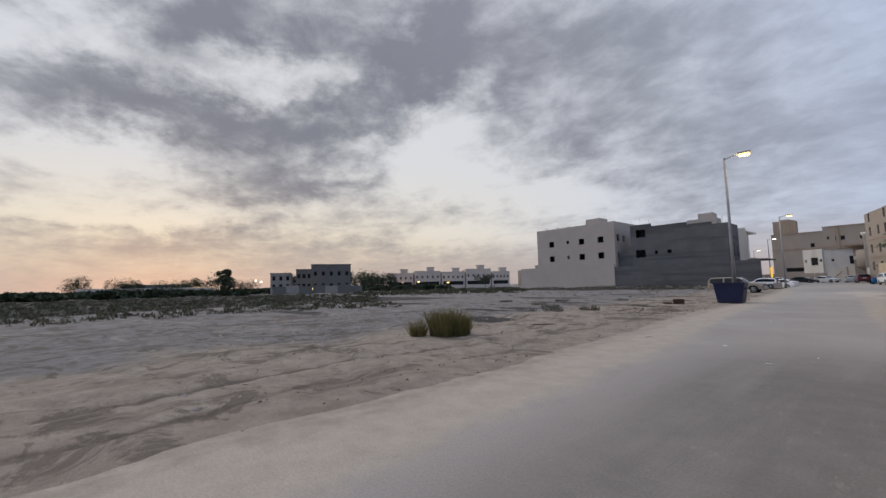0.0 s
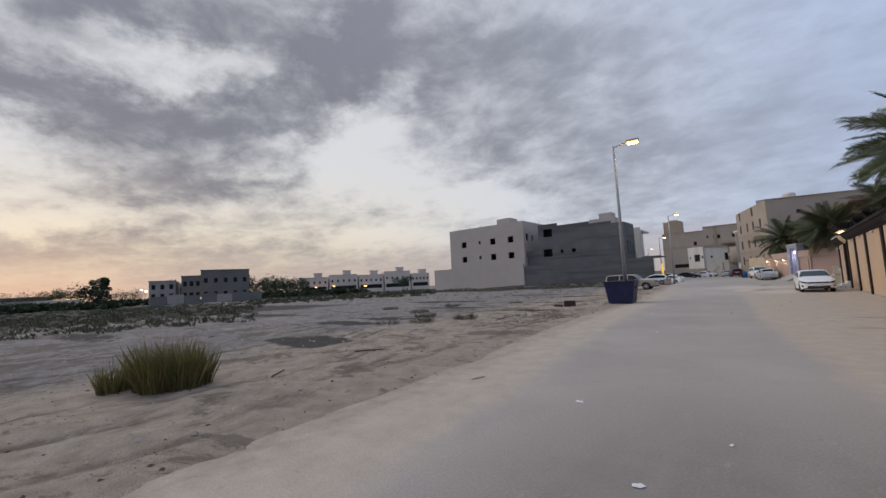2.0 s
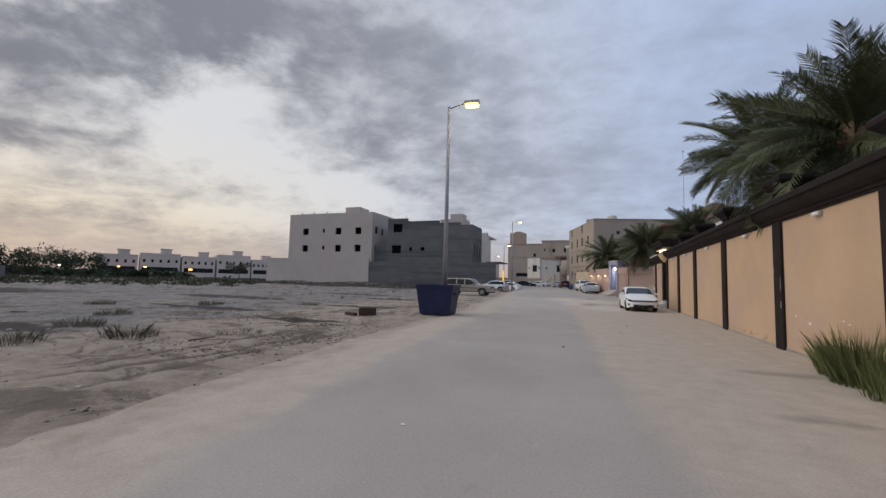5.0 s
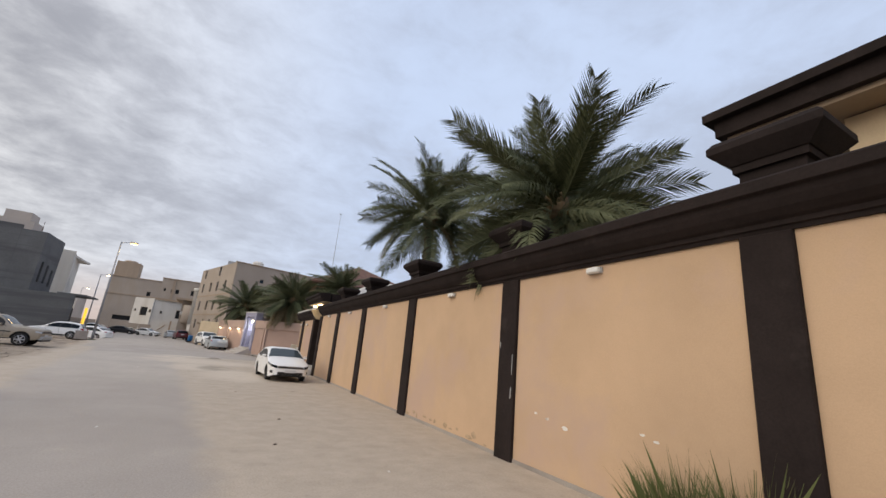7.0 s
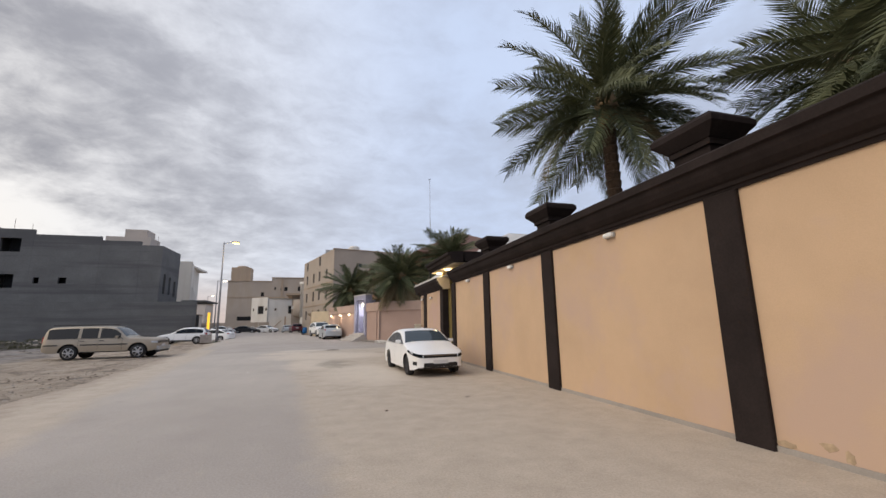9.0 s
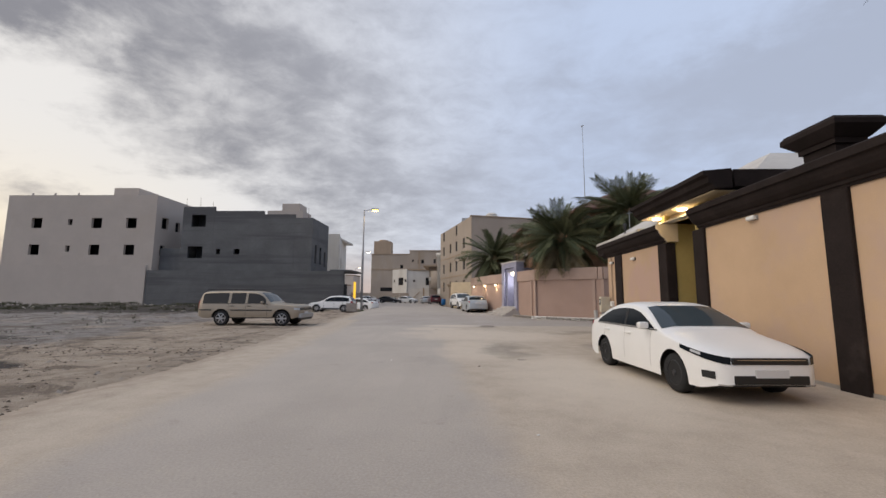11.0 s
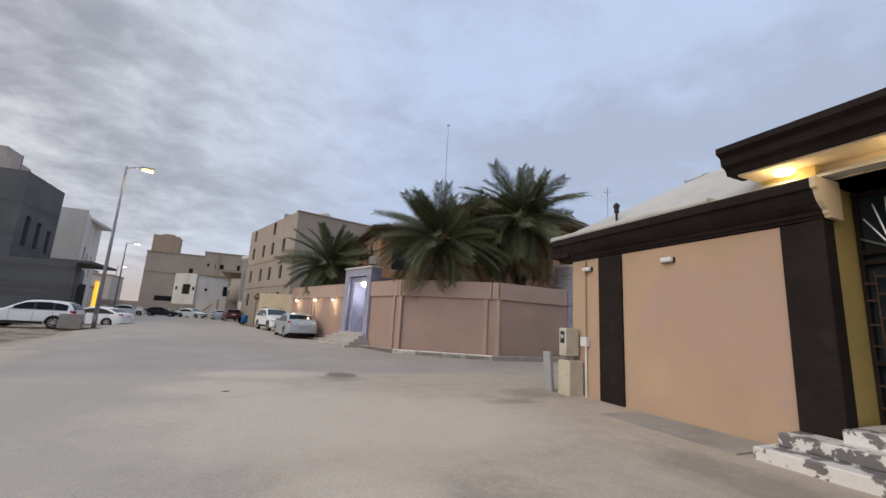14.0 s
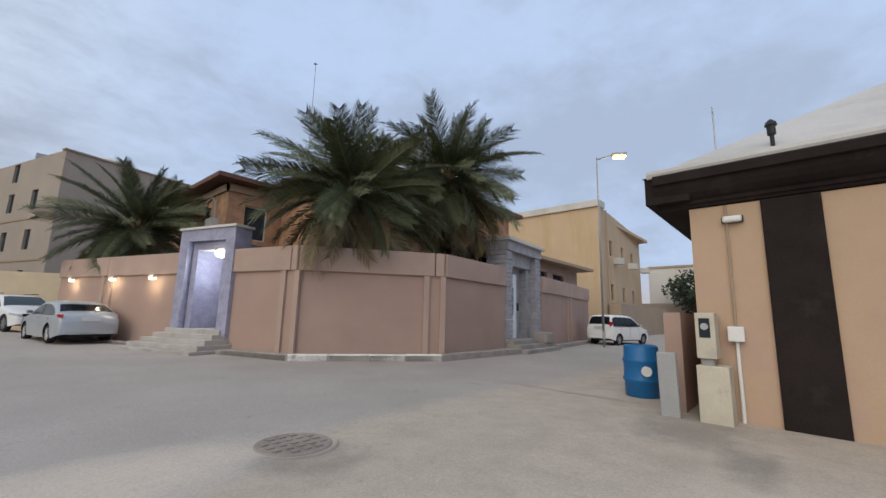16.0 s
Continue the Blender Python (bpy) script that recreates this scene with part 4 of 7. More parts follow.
# pillar caps that stand on the wall
def pillar_cap(y):
    t = thing("pillar_cap", pose(wx(y) + 0.42, y, 3.96), "dark brown stepped pillar cap on the wall top", "pillar cap", "pillar caps along the wall")
    # brown here paints in the shadow under the cap's overhang
    part("shade_toned_neck", boxes((-0.24, -0.34, 0, 0.24, 0.34, 0.38)), M["brown"], t)
    c = bmesh.new()
    box(c, -0.29, -0.39, 0.36, 0.29, 0.39, 0.46)
    vs = []
    for z, k in ((0.46, 0.82), (0.64, 1.2), (0.73, 1.2), (0.80, 1.08)):
        vs.append([c.verts.new((sx * 0.38 * k, sy * 0.5 * k, z)) for sx, sy in ((-1, -1), (1, -1), (1, 1), (-1, 1))])
    for a, b in zip(vs, vs[1:]):
        for i in range(4):
            c.faces.new((a[i], a[(i + 1) % 4], b[(i + 1) % 4], b[i]))
    c.faces.new(vs[0][::-1])
    c.faces.new(vs[-1])
    part("cap", c, M["brown"], t)


for y in (20.6, 25.4, 30.4, 35.6, 40.45, 44.75):
    pillar_cap(y)

villa1 = thing("villa", pose(0, 0, 0), "cream villa with a deep dark brown eave behind the wall", "house")
part("wall", boxes((9.75, 8, 0, 22, 25.6, 6.42)), M["cream"], villa1)
part("eave", boxes((9.1, 6.5, 6.44, 23.4, 27.15, 6.54)), M["tan2"], villa1, "brown soffit")
part("fascia", boxes((8.95, 6.35, 6.54, 23.5, 27.3, 6.88)), M["brown"], villa1)
part("roof", boxes((8.8, 6.2, 6.88, 23.6, 27.45, 7.06)), M["brown"], villa1)
# bulkhead lights on the wall
def bulkhead(x, y, z, lit=False, m=None, turn=0, nm="wall_light"):
    t = thing(nm, pose(x, y, z, 0, 0, turn), "small white bulkhead wall light", "wall light", "wall lights on the boundary wall")
    part("housing", bevelled(-0.05, -0.14, -0.05, 0.0, 0.14, 0.05, 0.015), M["blackplastic"] if m is None else m, t)
    part("diffuser", bevelled(-0.115, -0.125, -0.05, -0.025, 0.125, 0.05, 0.042, 4), M["whiteplastic"], t, "white diffuser", True)


for y in (18.6, 23.2, 27.85, 32.55, 37.5, 42.2, 46.3):
    bulkhead(wx(y) - 0.002, y, 3.33, m=M["greybox"])
bulkhead(wx(52.6) - 0.002, 52.6, 3.02)
bulkhead(wx(54.8) - 0.002, 54.78, 3.05)

# meter boxes, conduit and panels at the wall's end
mt_ = thing("meter_box", pose(6.12, 55.22, 0.03), "weathered beige meter box with a dark window", "meter box")
part("body", bevelled(-0.17, -0.15, 0.92, 0.22, 0.10, 1.58, 0.015), M["beigebox"], mt_)
part("window", boxes((-0.176, -0.09, 1.22, -0.172, 0.05, 1.50)), M["winglass"], mt_, "dark glass meter window")
part("dial", tube(bmesh.new(), (-0.185, -0.02, 1.38), (-0.177, -0.02, 1.38), 0.05, n=14), M["greybox"], mt_)
part("stem", boxes((-0.1, -0.1, 0.82, 0.1, 0.05, 0.92)), M["metalgrey"], mt_)
mb = thing("cable_box", pose(6.12, 55.18, 0.03), "chipped cream cable box on the ground", "cable box")
part("body", bevelled(-0.18, -0.24, -0.03, 0.24, 0.16, 0.82, 0.012), M["beigebox"], mb)
sl = thing("concrete_slab", pose(6.0, 55.72, 0.03, 0, -5, 0), "leaning grey slab beside the meter box", "slab")
part("slab", bevelled(-0.05, -0.13, -0.02, 0.05, 0.13, 0.98, 0.02), M["greybox"], sl)
cd = thing("conduit", pose(0, 0, 0), "white conduit with junction box on the wall", "conduit")
part("pipe", tube(bmesh.new(), (6.37, 54.86, 0.0), (6.37, 54.86, 1.22), 0.025, n=8), M["whiteplastic"], cd, "white plastic pipe")
part("pipe", tube(bmesh.new(), (6.375, 54.86, 1.42), (6.375, 54.86, 3.28), 0.018, n=8), M["tan2"], cd, "brown cable pipe")
part("junction_box", bevelled(6.28, 54.76, 1.2, 6.40, 54.96, 1.42, 0.015), M["whiteplastic"], cd)
br = thing("barrel", pose(7.42, 56.5, 0.06), "bright blue plastic barrel with a white label", "barrel")
part("body", lathe(bmesh.new(), [(0.27, 0), (0.30, 0.03), (0.31, 0.28), (0.335, 0.31), (0.335, 0.34), (0.315, 0.38), (0.315, 0.62), (0.335, 0.66), (0.335, 0.69), (0.31, 0.72), (0.30, 0.92), (0.27, 0.96), (0.25, 0.94)], 24), M["blueplastic"], br, "", True)
part("label", tube(bmesh.new(), (-0.29, -0.16, 0.5), (-0.315, -0.175, 0.5), 0.09, n=16), M["whiteplastic"], br, "white round label")
apron = boxes((5.25, 50.9, -0.05, 6.35, 55.6, 0.035))
tagged(part("pavement", apron, M["concrete"]), "stained concrete apron at the wall foot", "pavement", kind="structure")
mh = thing("manhole_cover", pose(1.3, 58.3, 0.072), "round iron manhole cover set in broken asphalt", "manhole cover")
part("ring", lathe(bmesh.new(), [(0.52, -0.02), (0.50, 0.014), (0.46, 0.018), (0.41, 0.010)], 28), M["tarpatch"], mh, "cracked concrete collar")
mc = lathe(bmesh.new(), [(0.40, 0.0), (0.40, 0.02), (0.38, 0.03)], 28)
for i in range(5):
    for j in range(5):
        if math.hypot(i - 2, j - 2) < 2.5:
            box(mc, (i - 2.35) * 0.13, (j - 2.35) * 0.13, 0.028, (i - 1.75) * 0.13, (j - 1.75) * 0.13, 0.042)
part("lid", mc, M["tarpatch"], mh, "grey iron lid")
# ---- corner house ----
C1, C2, E1 = (5.15, 65.38), (8.85, 62.78), (12.85, 63.0)


def west(s):
    return (5.15 - 0.2924 * s, 65.38 + 0.9563 * s)


def garden_wall(name, p, q, pils, label):
    """Pink garden wall with a proud band on top and thin twin pilasters."""
    p, q = Vector(p), Vector(q)
    ln = (q - p).length
    t = thing(name, pose(p.x, p.y, 0, 0, 0, math.degrees(math.atan2(q.y - p.y, q.x - p.x))), label, "wall", kind="structure")
    part("wall_panel", boxes((0, 0, -0.1, ln, 0.25, 2.78)), M["pinkplaster"], t)
    edges = [0.0] + sorted(pils) + [ln]
    for a, b in zip(edges, edges[1:]):
        bm = boxes((a + 0.015, -0.09, 2.74, b - 0.015, 0.32, 3.5))
        bmesh.ops.bevel(bm, geom=list(bm.edges), offset=0.02, segments=1, affect="EDGES")
        part("coping_band", bm, M["pinktrim"], t)
    for u in pils:
        for du in (-0.36, 0.18):
            part("pilaster", boxes((u + du, -0.08, -0.1, u + du + 0.18, -0.002, 2.74)), M["pinktrim"], t)
    part("plinth", boxes((0, -0.05, -0.1, ln, -0.003, 0.28)), M["kerb"], t, "dusty plinth")
    return t


garden_wall("garden_wall", west(13.4), west(5.45), [3.6], "long pink rendered garden wall with proud top band")
garden_wall("garden_wall", west(2.75), C1, [2.5], "short pink rendered garden wall beside the portal")
garden_wall("garden_wall", C1, C2, [4.2], "pink rendered chamfered corner wall with twin pilasters")
garden_wall("garden_wall", C2, E1, [], "pink rendered garden wall along the side street")
garden_wall("garden_wall", (16.5, 63.3), (25.5, 64.6), [4.5], "pink garden wall with a dark garage strip")
por = thing("entrance_portal", pose(0, 0, 0), "lavender marble entrance portal with stepped frame and lit recess", "portal")
por.matrix_basis = pose(*west(5.45), 0.15, 0, 0, -73)
W_ = 2.75
for x0 in (0.0, W_ - 0.42):
    part("jamb", boxes((x0, -0.14, 0, x0 + 0.42, 0.5, 3.72)), M["lavender"], por)
part("lintel", boxes((0, -0.14, 3.72, W_, 0.5, 4.12)), M["lavender"], por)
part("cornice", boxes((-0.06, -0.20, 4.12, W_ + 0.06, 0.55, 4.20)), M["offwhite"], por, "pale cornice slab")
for x0 in (0.45, W_ - 0.72):
    part("inner_jamb", boxes((x0, 0.06, 0.45, x0 + 0.27, 1.55, 3.45)), M["lavender"], por)
part("inner_lintel", boxes((0.45, 0.06, 3.45, W_ - 0.45, 1.55, 3.7)), M["lavender"], por)
part("side_panel", boxes((0.73, 1.5, 0.45, 1.12, 1.62, 3.4)), M["lavender"], por)
part("door", bevelled(1.13, 1.53, 0.47, 2.02, 1.6, 3.0, 0.02), M["greybox"], por, "grey metal door")
part("transom", boxes((1.125, 1.5, 3.0, 2.02, 1.62, 3.4)), M["lavender"], por)
part("ceiling", boxes((0.725, 0.08, 3.41, W_ - 0.725, 1.6, 3.445)), M["offwhite"], por)
for i in range(5):
    part("step", bevelled(-0.62 + 0.12 * i, -1.45 + 0.31 * i, -0.05 if i == 0 else 0.145 * i - 0.004, W_ + 0.3 - 0.12 * i, 1.0, 0.145 * (i + 1), 0.012), M["stepstone"], por, "worn pale stone step")
part("globe_lamp", lathe(bmesh.new(), [(0.03, 0.0), (0.12, 0.03), (0.17, 0.12), (0.17, 0.2), (0.08, 0.28)], 16, (1.95, 0.0, 3.1)), M["lampwhite"], por, "lit white globe lamp", True)
pl = new("portal_lamp", bpy.data.lights.new("portal_lamp", "POINT"))
pl.data.energy, pl.data.color, pl.data.shadow_soft_size = 40, (0.85, 0.88, 1.0), 0.15
pl.location = por.matrix_basis @ Vector((1.55, 0.35, 2.85))
for s in (6.7, 9.2, 12.1):
    x, y = west(s)
    t = thing("wall_light", pose(x - 0.1, y - 0.03, 2.62, 0, 0, 17), "lit white downlight on the garden wall", "wall light", "lit wall lights of the corner house")
    part("housing", boxes((-0.16, -0.13, 0.0, 0.0, 0.13, 0.1)), M["offwhite"], t)
    part("diffuser", bevelled(-0.14, -0.11, -0.07, -0.01, 0.11, -0.003, 0.02), M["lampwhite"], t, "glowing diffuser")
    l = new("wall_lamp", bpy.data.lights.new("wall_lamp", "POINT"))
    l.data.energy, l.data.color, l.data.shadow_soft_size = 9, (1.0, 0.85, 0.6), 0.06
    l.location = (x - 0.32, y - 0.06, 2.42)
# grey stone portal on the side street
gp = thing("entrance_portal", pose(12.9, 63.0, 0.12, 0, 0, 5), "grey stone clad side entrance with white door and steps", "portal")
for x0, y0, w in ((0.0, -0.05, 0.55), (2.9, -0.05, 0.55), (0.55, 0.25, 0.35), (2.55, 0.25, 0.35)):
    nrow = 22
    for i in range(nrow):
        h = (4.15 if y0 < 0 else 3.6) / nrow
        part("stone_course", boxes((x0, y0 + 0.015 * (i % 2), i * h, x0 + w, 0.9, (i + 1) * h - 0.02)), M["greystone"], gp)
part("lintel", boxes((0, -0.1, 4.15, 3.45, 0.9, 4.55)), M["greystone"], gp)
part("inner_lintel", boxes((0.55, 0.2, 3.6, 2.9, 0.9, 4.15)), M["greystone"], gp)
part("cornice", boxes((-0.1, -0.25, 4.55, 3.55, 0.95, 4.68)), M["offwhite"], gp)
dr = part("door", bevelled(0.92, 0.45, 0.5, 1.9, 0.51, 3.3, 0.02), M["whitedoor"], gp, "white panelled metal door")
part("door_glass", bevelled(1.25, 0.43, 1.5, 1.57, 0.46, 2.7, 0.015), M["winglass"], dr)
part("side_wall", boxes((1.9, 0.6, 0.5, 2.55, 0.8, 3.6)), M["greystone"], gp)
part("letter_box", bevelled(2.1, 0.55, 1.7, 2.35, 0.6, 2.05, 0.01), M["blackplastic"], gp)
for i in range(3):
    part("step", bevelled(-0.1 + .1 * i, -1.0 + 0.34 * i, -0.05 if i == 0 else 0.165 * i - .004, 3.4 - .1 * i, 0.7, 0.165 * (i + 1), 0.012), M["concrete"], gp)
part("planter", bevelled(2.35, -0.75, 0.33, 3.2, -0.1, 0.78, 0.05), M["kerb"], gp, "rough stone planter")

# kerb stones round the corner and the paving behind
def kerb_line(pts, white):
    n = 0
    for (a, b), w in zip(zip(pts, pts[1:]), white):
        a, b = Vector(a), Vector(b)
        ln = (b - a).length
        k = max(1, round(ln / 1.1))
        ang = math.degrees(math.atan2(b.y - a.y, b.x - a.x))
        for i in range(k):
            p = a + (b - a) * (i / k)
            o = part("kerbstone", bevelled(0.01, -0.0, -0.1, ln / k - 0.01, 0.22, 0.34 + 0.015 * math.sin(3.1 * (i + n)), 0.025), M["kerbwhite"] if w else M["kerb"], kerb)
            o.matrix_basis = pose(p.x, p.y, 0, 0, 0, ang)
        n += k


kerb = thing("kerb", pose(0, 0, 0), "chipped concrete kerb, whitewashed round the corner", "kerb", kind="structure")
off = (-0.57 * 0.69, -0.822 * 0.69)
K1, K2 = (C1[0] + off[0] - 0.05, C1[1] + off[1] + 0.05), (C2[0] + off[0] - 0.15, C2[1] + off[1] + 0.1)
WK = lambda s: (west(s)[0] - 0.62, west(s)[1] - 0.12)
kerb_line([WK(13.4), WK(6.4)], [False])
kerb_line([WK(2.2), K1, K2, (13.0, 62.25)], [False, True, False])
kerb_line([(16.7, 62.6), (25.5, 63.9), (60, 67.2)], [False, False])
pv = bmesh.new()
prism(pv, [WK(13.4), WK(2.2), K1, K2, (12.85, 62.27), (12.85, 63.4), (9.0, 63.6), (5.4, 66.2), west(13.4)], -0.05, 0.31)
tagged(part("pavement", pv, M["concrete"]), "narrow dusty concrete footway along the garden wall", "pavement", kind="structure")

villa = thing("villa", pose(0, 0, 0), "orange stone villa with brown tiled hip roof behind the palms", "house")
house_wall(villa, "wall", (6.6, 84), (6.6, 75.5), 0, 8.0, 0.3, [(2.0, 5.2, 3.0, 7.0), (5.2, 5.2, 6.4, 7.0)], M["stone"], M["winglass"], M["offwhite"])
house_wall(villa, "wall", (6.6, 75.5), (9.5, 75.5), 0, 8.0, 0.3, [(0.9, 5.2, 2.1, 7.0)], M["stone"], M["winglass"], M["offwhite"])
house_wall(villa, "wall", (9.5, 75.8), (9.5, 68.5), 0, 8.2, 0.3, [], M["stone"])
house_wall(villa, "wall", (9.5, 68.5), (22, 68.5), 0, 8.2, 0.3, [(2, 4.8, 3.2, 6.6), (5.5, 4.8, 6.7, 6.6), (9, 4.8, 10.2, 6.6)], M["stone"], M["winglass"], M["offwhite"])
house_wall(villa, "wall", (22, 68.5), (22, 82), 0, 8.2, 0.3, [(2, 4.8, 3.2, 6.6)], M["stone"], M["winglass"])


def hip_roof(x0, y0, x1, y1, z, rise, over, thick=0.22):
    bm = bmesh.new()
    x0, y0, x1, y1 = x0 - over, y0 - over, x1 + over, y1 + over
    h = min(x1 - x0, y1 - y0) / 2
    if x1 - x0 > y1 - y0:
        r = [(x0 + h, (y0 + y1) / 2), (x1 - h, (y0 + y1) / 2)]
    else:
        r = [((x0 + x1) / 2, y0 + h), ((x0 + x1) / 2, y1 - h)]
    lo = [bm.verts.new((x, y, z)) for x, y in ((x0, y0), (x1, y0), (x1, y1), (x0, y1))]
    mi = [bm.verts.new((x, y, z + thick)) for x, y in ((x0, y0), (x1, y0), (x1, y1), (x0, y1))]
    rg_ = [bm.verts.new((x, y, z + thick + rise)) for x, y in r]
    bm.faces.new(lo[::-1])
    for i in range(4):
        bm.faces.new((lo[i], lo[(i + 1) % 4], mi[(i + 1) % 4], mi[i]))
    if x1 - x0 > y1 - y0:
        for f in ((mi[0], mi[1], rg_[1], rg_[0]), (mi[1], mi[2], rg_[1]), (mi[2], mi[3], rg_[0], rg_[1]), (mi[3], mi[0], rg_[0])):
            bm.faces.new(f)
    else:
        for f in ((mi[0], mi[1], rg_[0]), (mi[1], mi[2], rg_[1], rg_[0]), (mi[2], mi[3], rg_[1]), (mi[3], mi[0], rg_[0], rg_[1])):
            bm.faces.new(f)
    return bm


part("roof", hip_roof(6.6, 75.5, 13, 84, 8.0, 1.3, 0.8), M["rooftile"], villa)
part("roof", hip_roof(9.5, 68.5, 22, 81, 8.2, 3.6, 0.7), M["rooftile"], villa)
def arch(y, z, r):
    """A raised arch round an upper window of the west front."""
    bm = bmesh.new()
    pts = [(6.57, y - r, z - 1.4)] + [(6.57, y - r * math.cos(math.pi * k / 8), z + r * math.sin(math.pi * k / 8)) for k in range(9)] + [(6.57, y + r, z - 1.4)]
    for p, q in zip(pts, pts[1:]):
        tube(bm, p, q, 0.09, n=6)
    return bm


for y in (77.6, 81.2):
    part("window_arch", arch(y, 6.7, 0.8), M["tan"], villa, "pale moulded window arch")
part("eave_band", boxes((6.48, 75.38, 7.55, 6.597, 84, 7.9), (6.48, 75.38, 7.55, 9.4, 75.497, 7.9)), M["tan2"], villa, "pale moulded band below the eave")
ac = part("air_conditioner", bevelled(6.2, 76.3, 5.6, 6.75, 77.1, 6.2, 0.03), M["offwhite"], villa, "window air conditioner")
ac2 = part("air_conditioner", bevelled(20.0, 68.0, 5.0, 20.8, 68.5, 5.6, 0.03), M["offwhite"], villa)
mast = thing("antenna_mast", pose(13.6, 80.5, 0), "tall thin steel antenna mast", "mast")
part("pole", tube(bmesh.new(), (0, 0, 9), (0, 0, 15), 0.05, 0.04, 6), M["metalgrey"], mast)
part("pole", tube(bmesh.new(), (0, 0, 15), (0, 0, 20.5), 0.035, 0.02, 6), M["metalgrey"], mast)
part("finial", tube(bmesh.new(), (-0.12, 0, 20.4), (0.12, 0, 20.5), 0.08, 0.05, 6), M["metalgrey"], mast)

# ---- buildings further along the street ----
flats = thing("apartment_building", pose(0, 0, 0), "four-storey tan rendered apartment block with small windows", "building")
mh_ = 13.3
house_wall(flats, "wall", (-3.2, 112.5), (1.9, 95.0), 0, mh_, 0.3, [(u, a, v, b) for u, a, v, b in [(2, z, 3, z + 1.6) for z in (2.6, 5.8, 9.0, 11.6)] + [(6.4, z, 7.4, z + 1.6) for z in (2.6, 5.8, 9.0)] + [(10, z, 11, z + 1.6) for z in (2.6, 5.8, 9.0, 11.6)] + [(14, z, 15, z + 1.6) for z in (2.6, 5.8, 9.0)]], M["tan"], M["winglass"])
house_wall(flats, "wall", (1.9, 95.0), (27, 101.6), 0, mh_, 0.3, [(4, 10.6, 4.6, 11.2), (9, 10.6, 9.6, 11.2), (13, 10.6, 13.6, 11.2)], M["tan"], M["winglass"])
bm = bmesh.new()
prism(bm, [(-2.8, 112.3), (2.1, 95.5), (26.5, 101.9), (22, 118)], mh_ - 0.6, mh_ - 0.3)
part("roof", bm, M["tan"], flats)
for z in (4.9, 8.2):
    o = part("string_course", boxes((0, -0.06, z, 17.5, -0.003, z + 0.16)), M["tan2"], flats)
    o.matrix_basis = pose(-3.2, 112.5, 0, 0, 0, math.degrees(math.atan2(-17.5, 5.1)))
o = part("parapet_cap", boxes((-0.1, -0.12, mh_, 26, 0.42, mh_ + 0.12)), M["tan2"], flats)
o.matrix_basis = pose(1.9, 95.0, 0, 0, 0, math.degrees(math.atan2(6.6, 25)))
part("water_tank", lathe(bmesh.new(), [(0.9, mh_), (0.9, mh_ + 1.0), (0.6, mh_ + 1.25), (0.2, mh_ + 1.3)], 16, (5.2, 99.2, 0)), M["offwhite"], flats, "white water tank")
part("roof_unit", boxes((0.6, 101.0, mh_ - .3, 1.8, 102.2, mh_ + 0.9)), M["greybox"], flats)
fw = thing("yard_wall", pose(0, 0, 0), "cream yard wall in front of the apartment block", "wall", kind="structure")
house_wall(fw, "wall_panel", (-0.95, 88.6), (2.6, 86.2), -0.1, 3.55, 0.25, [], M["cream"])
house_wall(fw, "wall_panel", (-1.35, 96.5), (-0.96, 88.7), -0.1, 3.1, 0.25, [(1.4, 0.2, 3.9, 2.9)], M["tan2"], M["dark"])
house_wall(fw, "wall_panel", (-3.9, 117.5), (-3.25, 112.6), -0.1, 3.3, 0.25, [], M["offwhite"])
part("wall_cap", boxes((-1.45, 88.9, 3.1, -0.9, 96.5, 3.25)), M["tan2"], fw)
wt2 = thing("water_tower", pose(-2.6, 119.0, 0), "white cylindrical stair tower beside the flats", "tower")
part("drum", lathe(bmesh.new(), [(1.5, 0), (1.5, 9.8), (1.75, 9.9), (1.75, 10.4), (0.3, 10.5)], 20), M["offwhite"], wt2, "", True)
rh = thing("house", pose(0, 0, 0), "tan house with a round balcony and projecting eave", "house")
part("wall", boxes((-6.2, 126, 0, 0.3, 136, 8.2)), M["tan"], rh)
part("balcony", lathe(bmesh.new(), [(0.5, 3.0), (2.2, 3.6), (2.4, 3.7), (2.4, 7.2), (0.5, 7.3)], 20, (-3.4, 125.6, 0)), M["tan"], rh, "rounded balcony", True)
part("eave", boxes((-7.4, 124.4, 8.2, 0.8, 136.6, 8.6)), M["tan2"], rh)
part("air_conditioner", boxes((-1.9, 125.3, 3.0, -0.9, 125.95, 3.7)), M["offwhite"], rh)
part("air_conditioner", boxes((-6.2, 125.4, 5.2, -5.5, 125.95, 5.9)), M["offwhite"], rh)

tanb = thing("apartment_building", pose(0, 0, 0), "tan rendered apartment complex with a stair tower", "building")
# the black fill of these openings takes the place of shade behind them
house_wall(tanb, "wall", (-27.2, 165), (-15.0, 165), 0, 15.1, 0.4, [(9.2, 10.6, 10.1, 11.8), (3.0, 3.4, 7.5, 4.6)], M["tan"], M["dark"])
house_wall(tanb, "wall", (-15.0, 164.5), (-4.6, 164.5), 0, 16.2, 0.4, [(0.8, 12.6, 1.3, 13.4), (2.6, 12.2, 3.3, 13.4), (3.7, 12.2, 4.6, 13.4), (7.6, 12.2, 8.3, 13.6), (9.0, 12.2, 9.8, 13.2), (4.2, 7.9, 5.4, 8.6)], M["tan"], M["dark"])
house_wall(tanb, "wall", (-27.4, 176), (-27.2, 165), 0, 15.1, 0.4, [], M["tan"])
part("stair_tower", boxes((-26.6, 165.4, 15.1, -21.2, 170, 19.4)), M["tan2"], tanb)
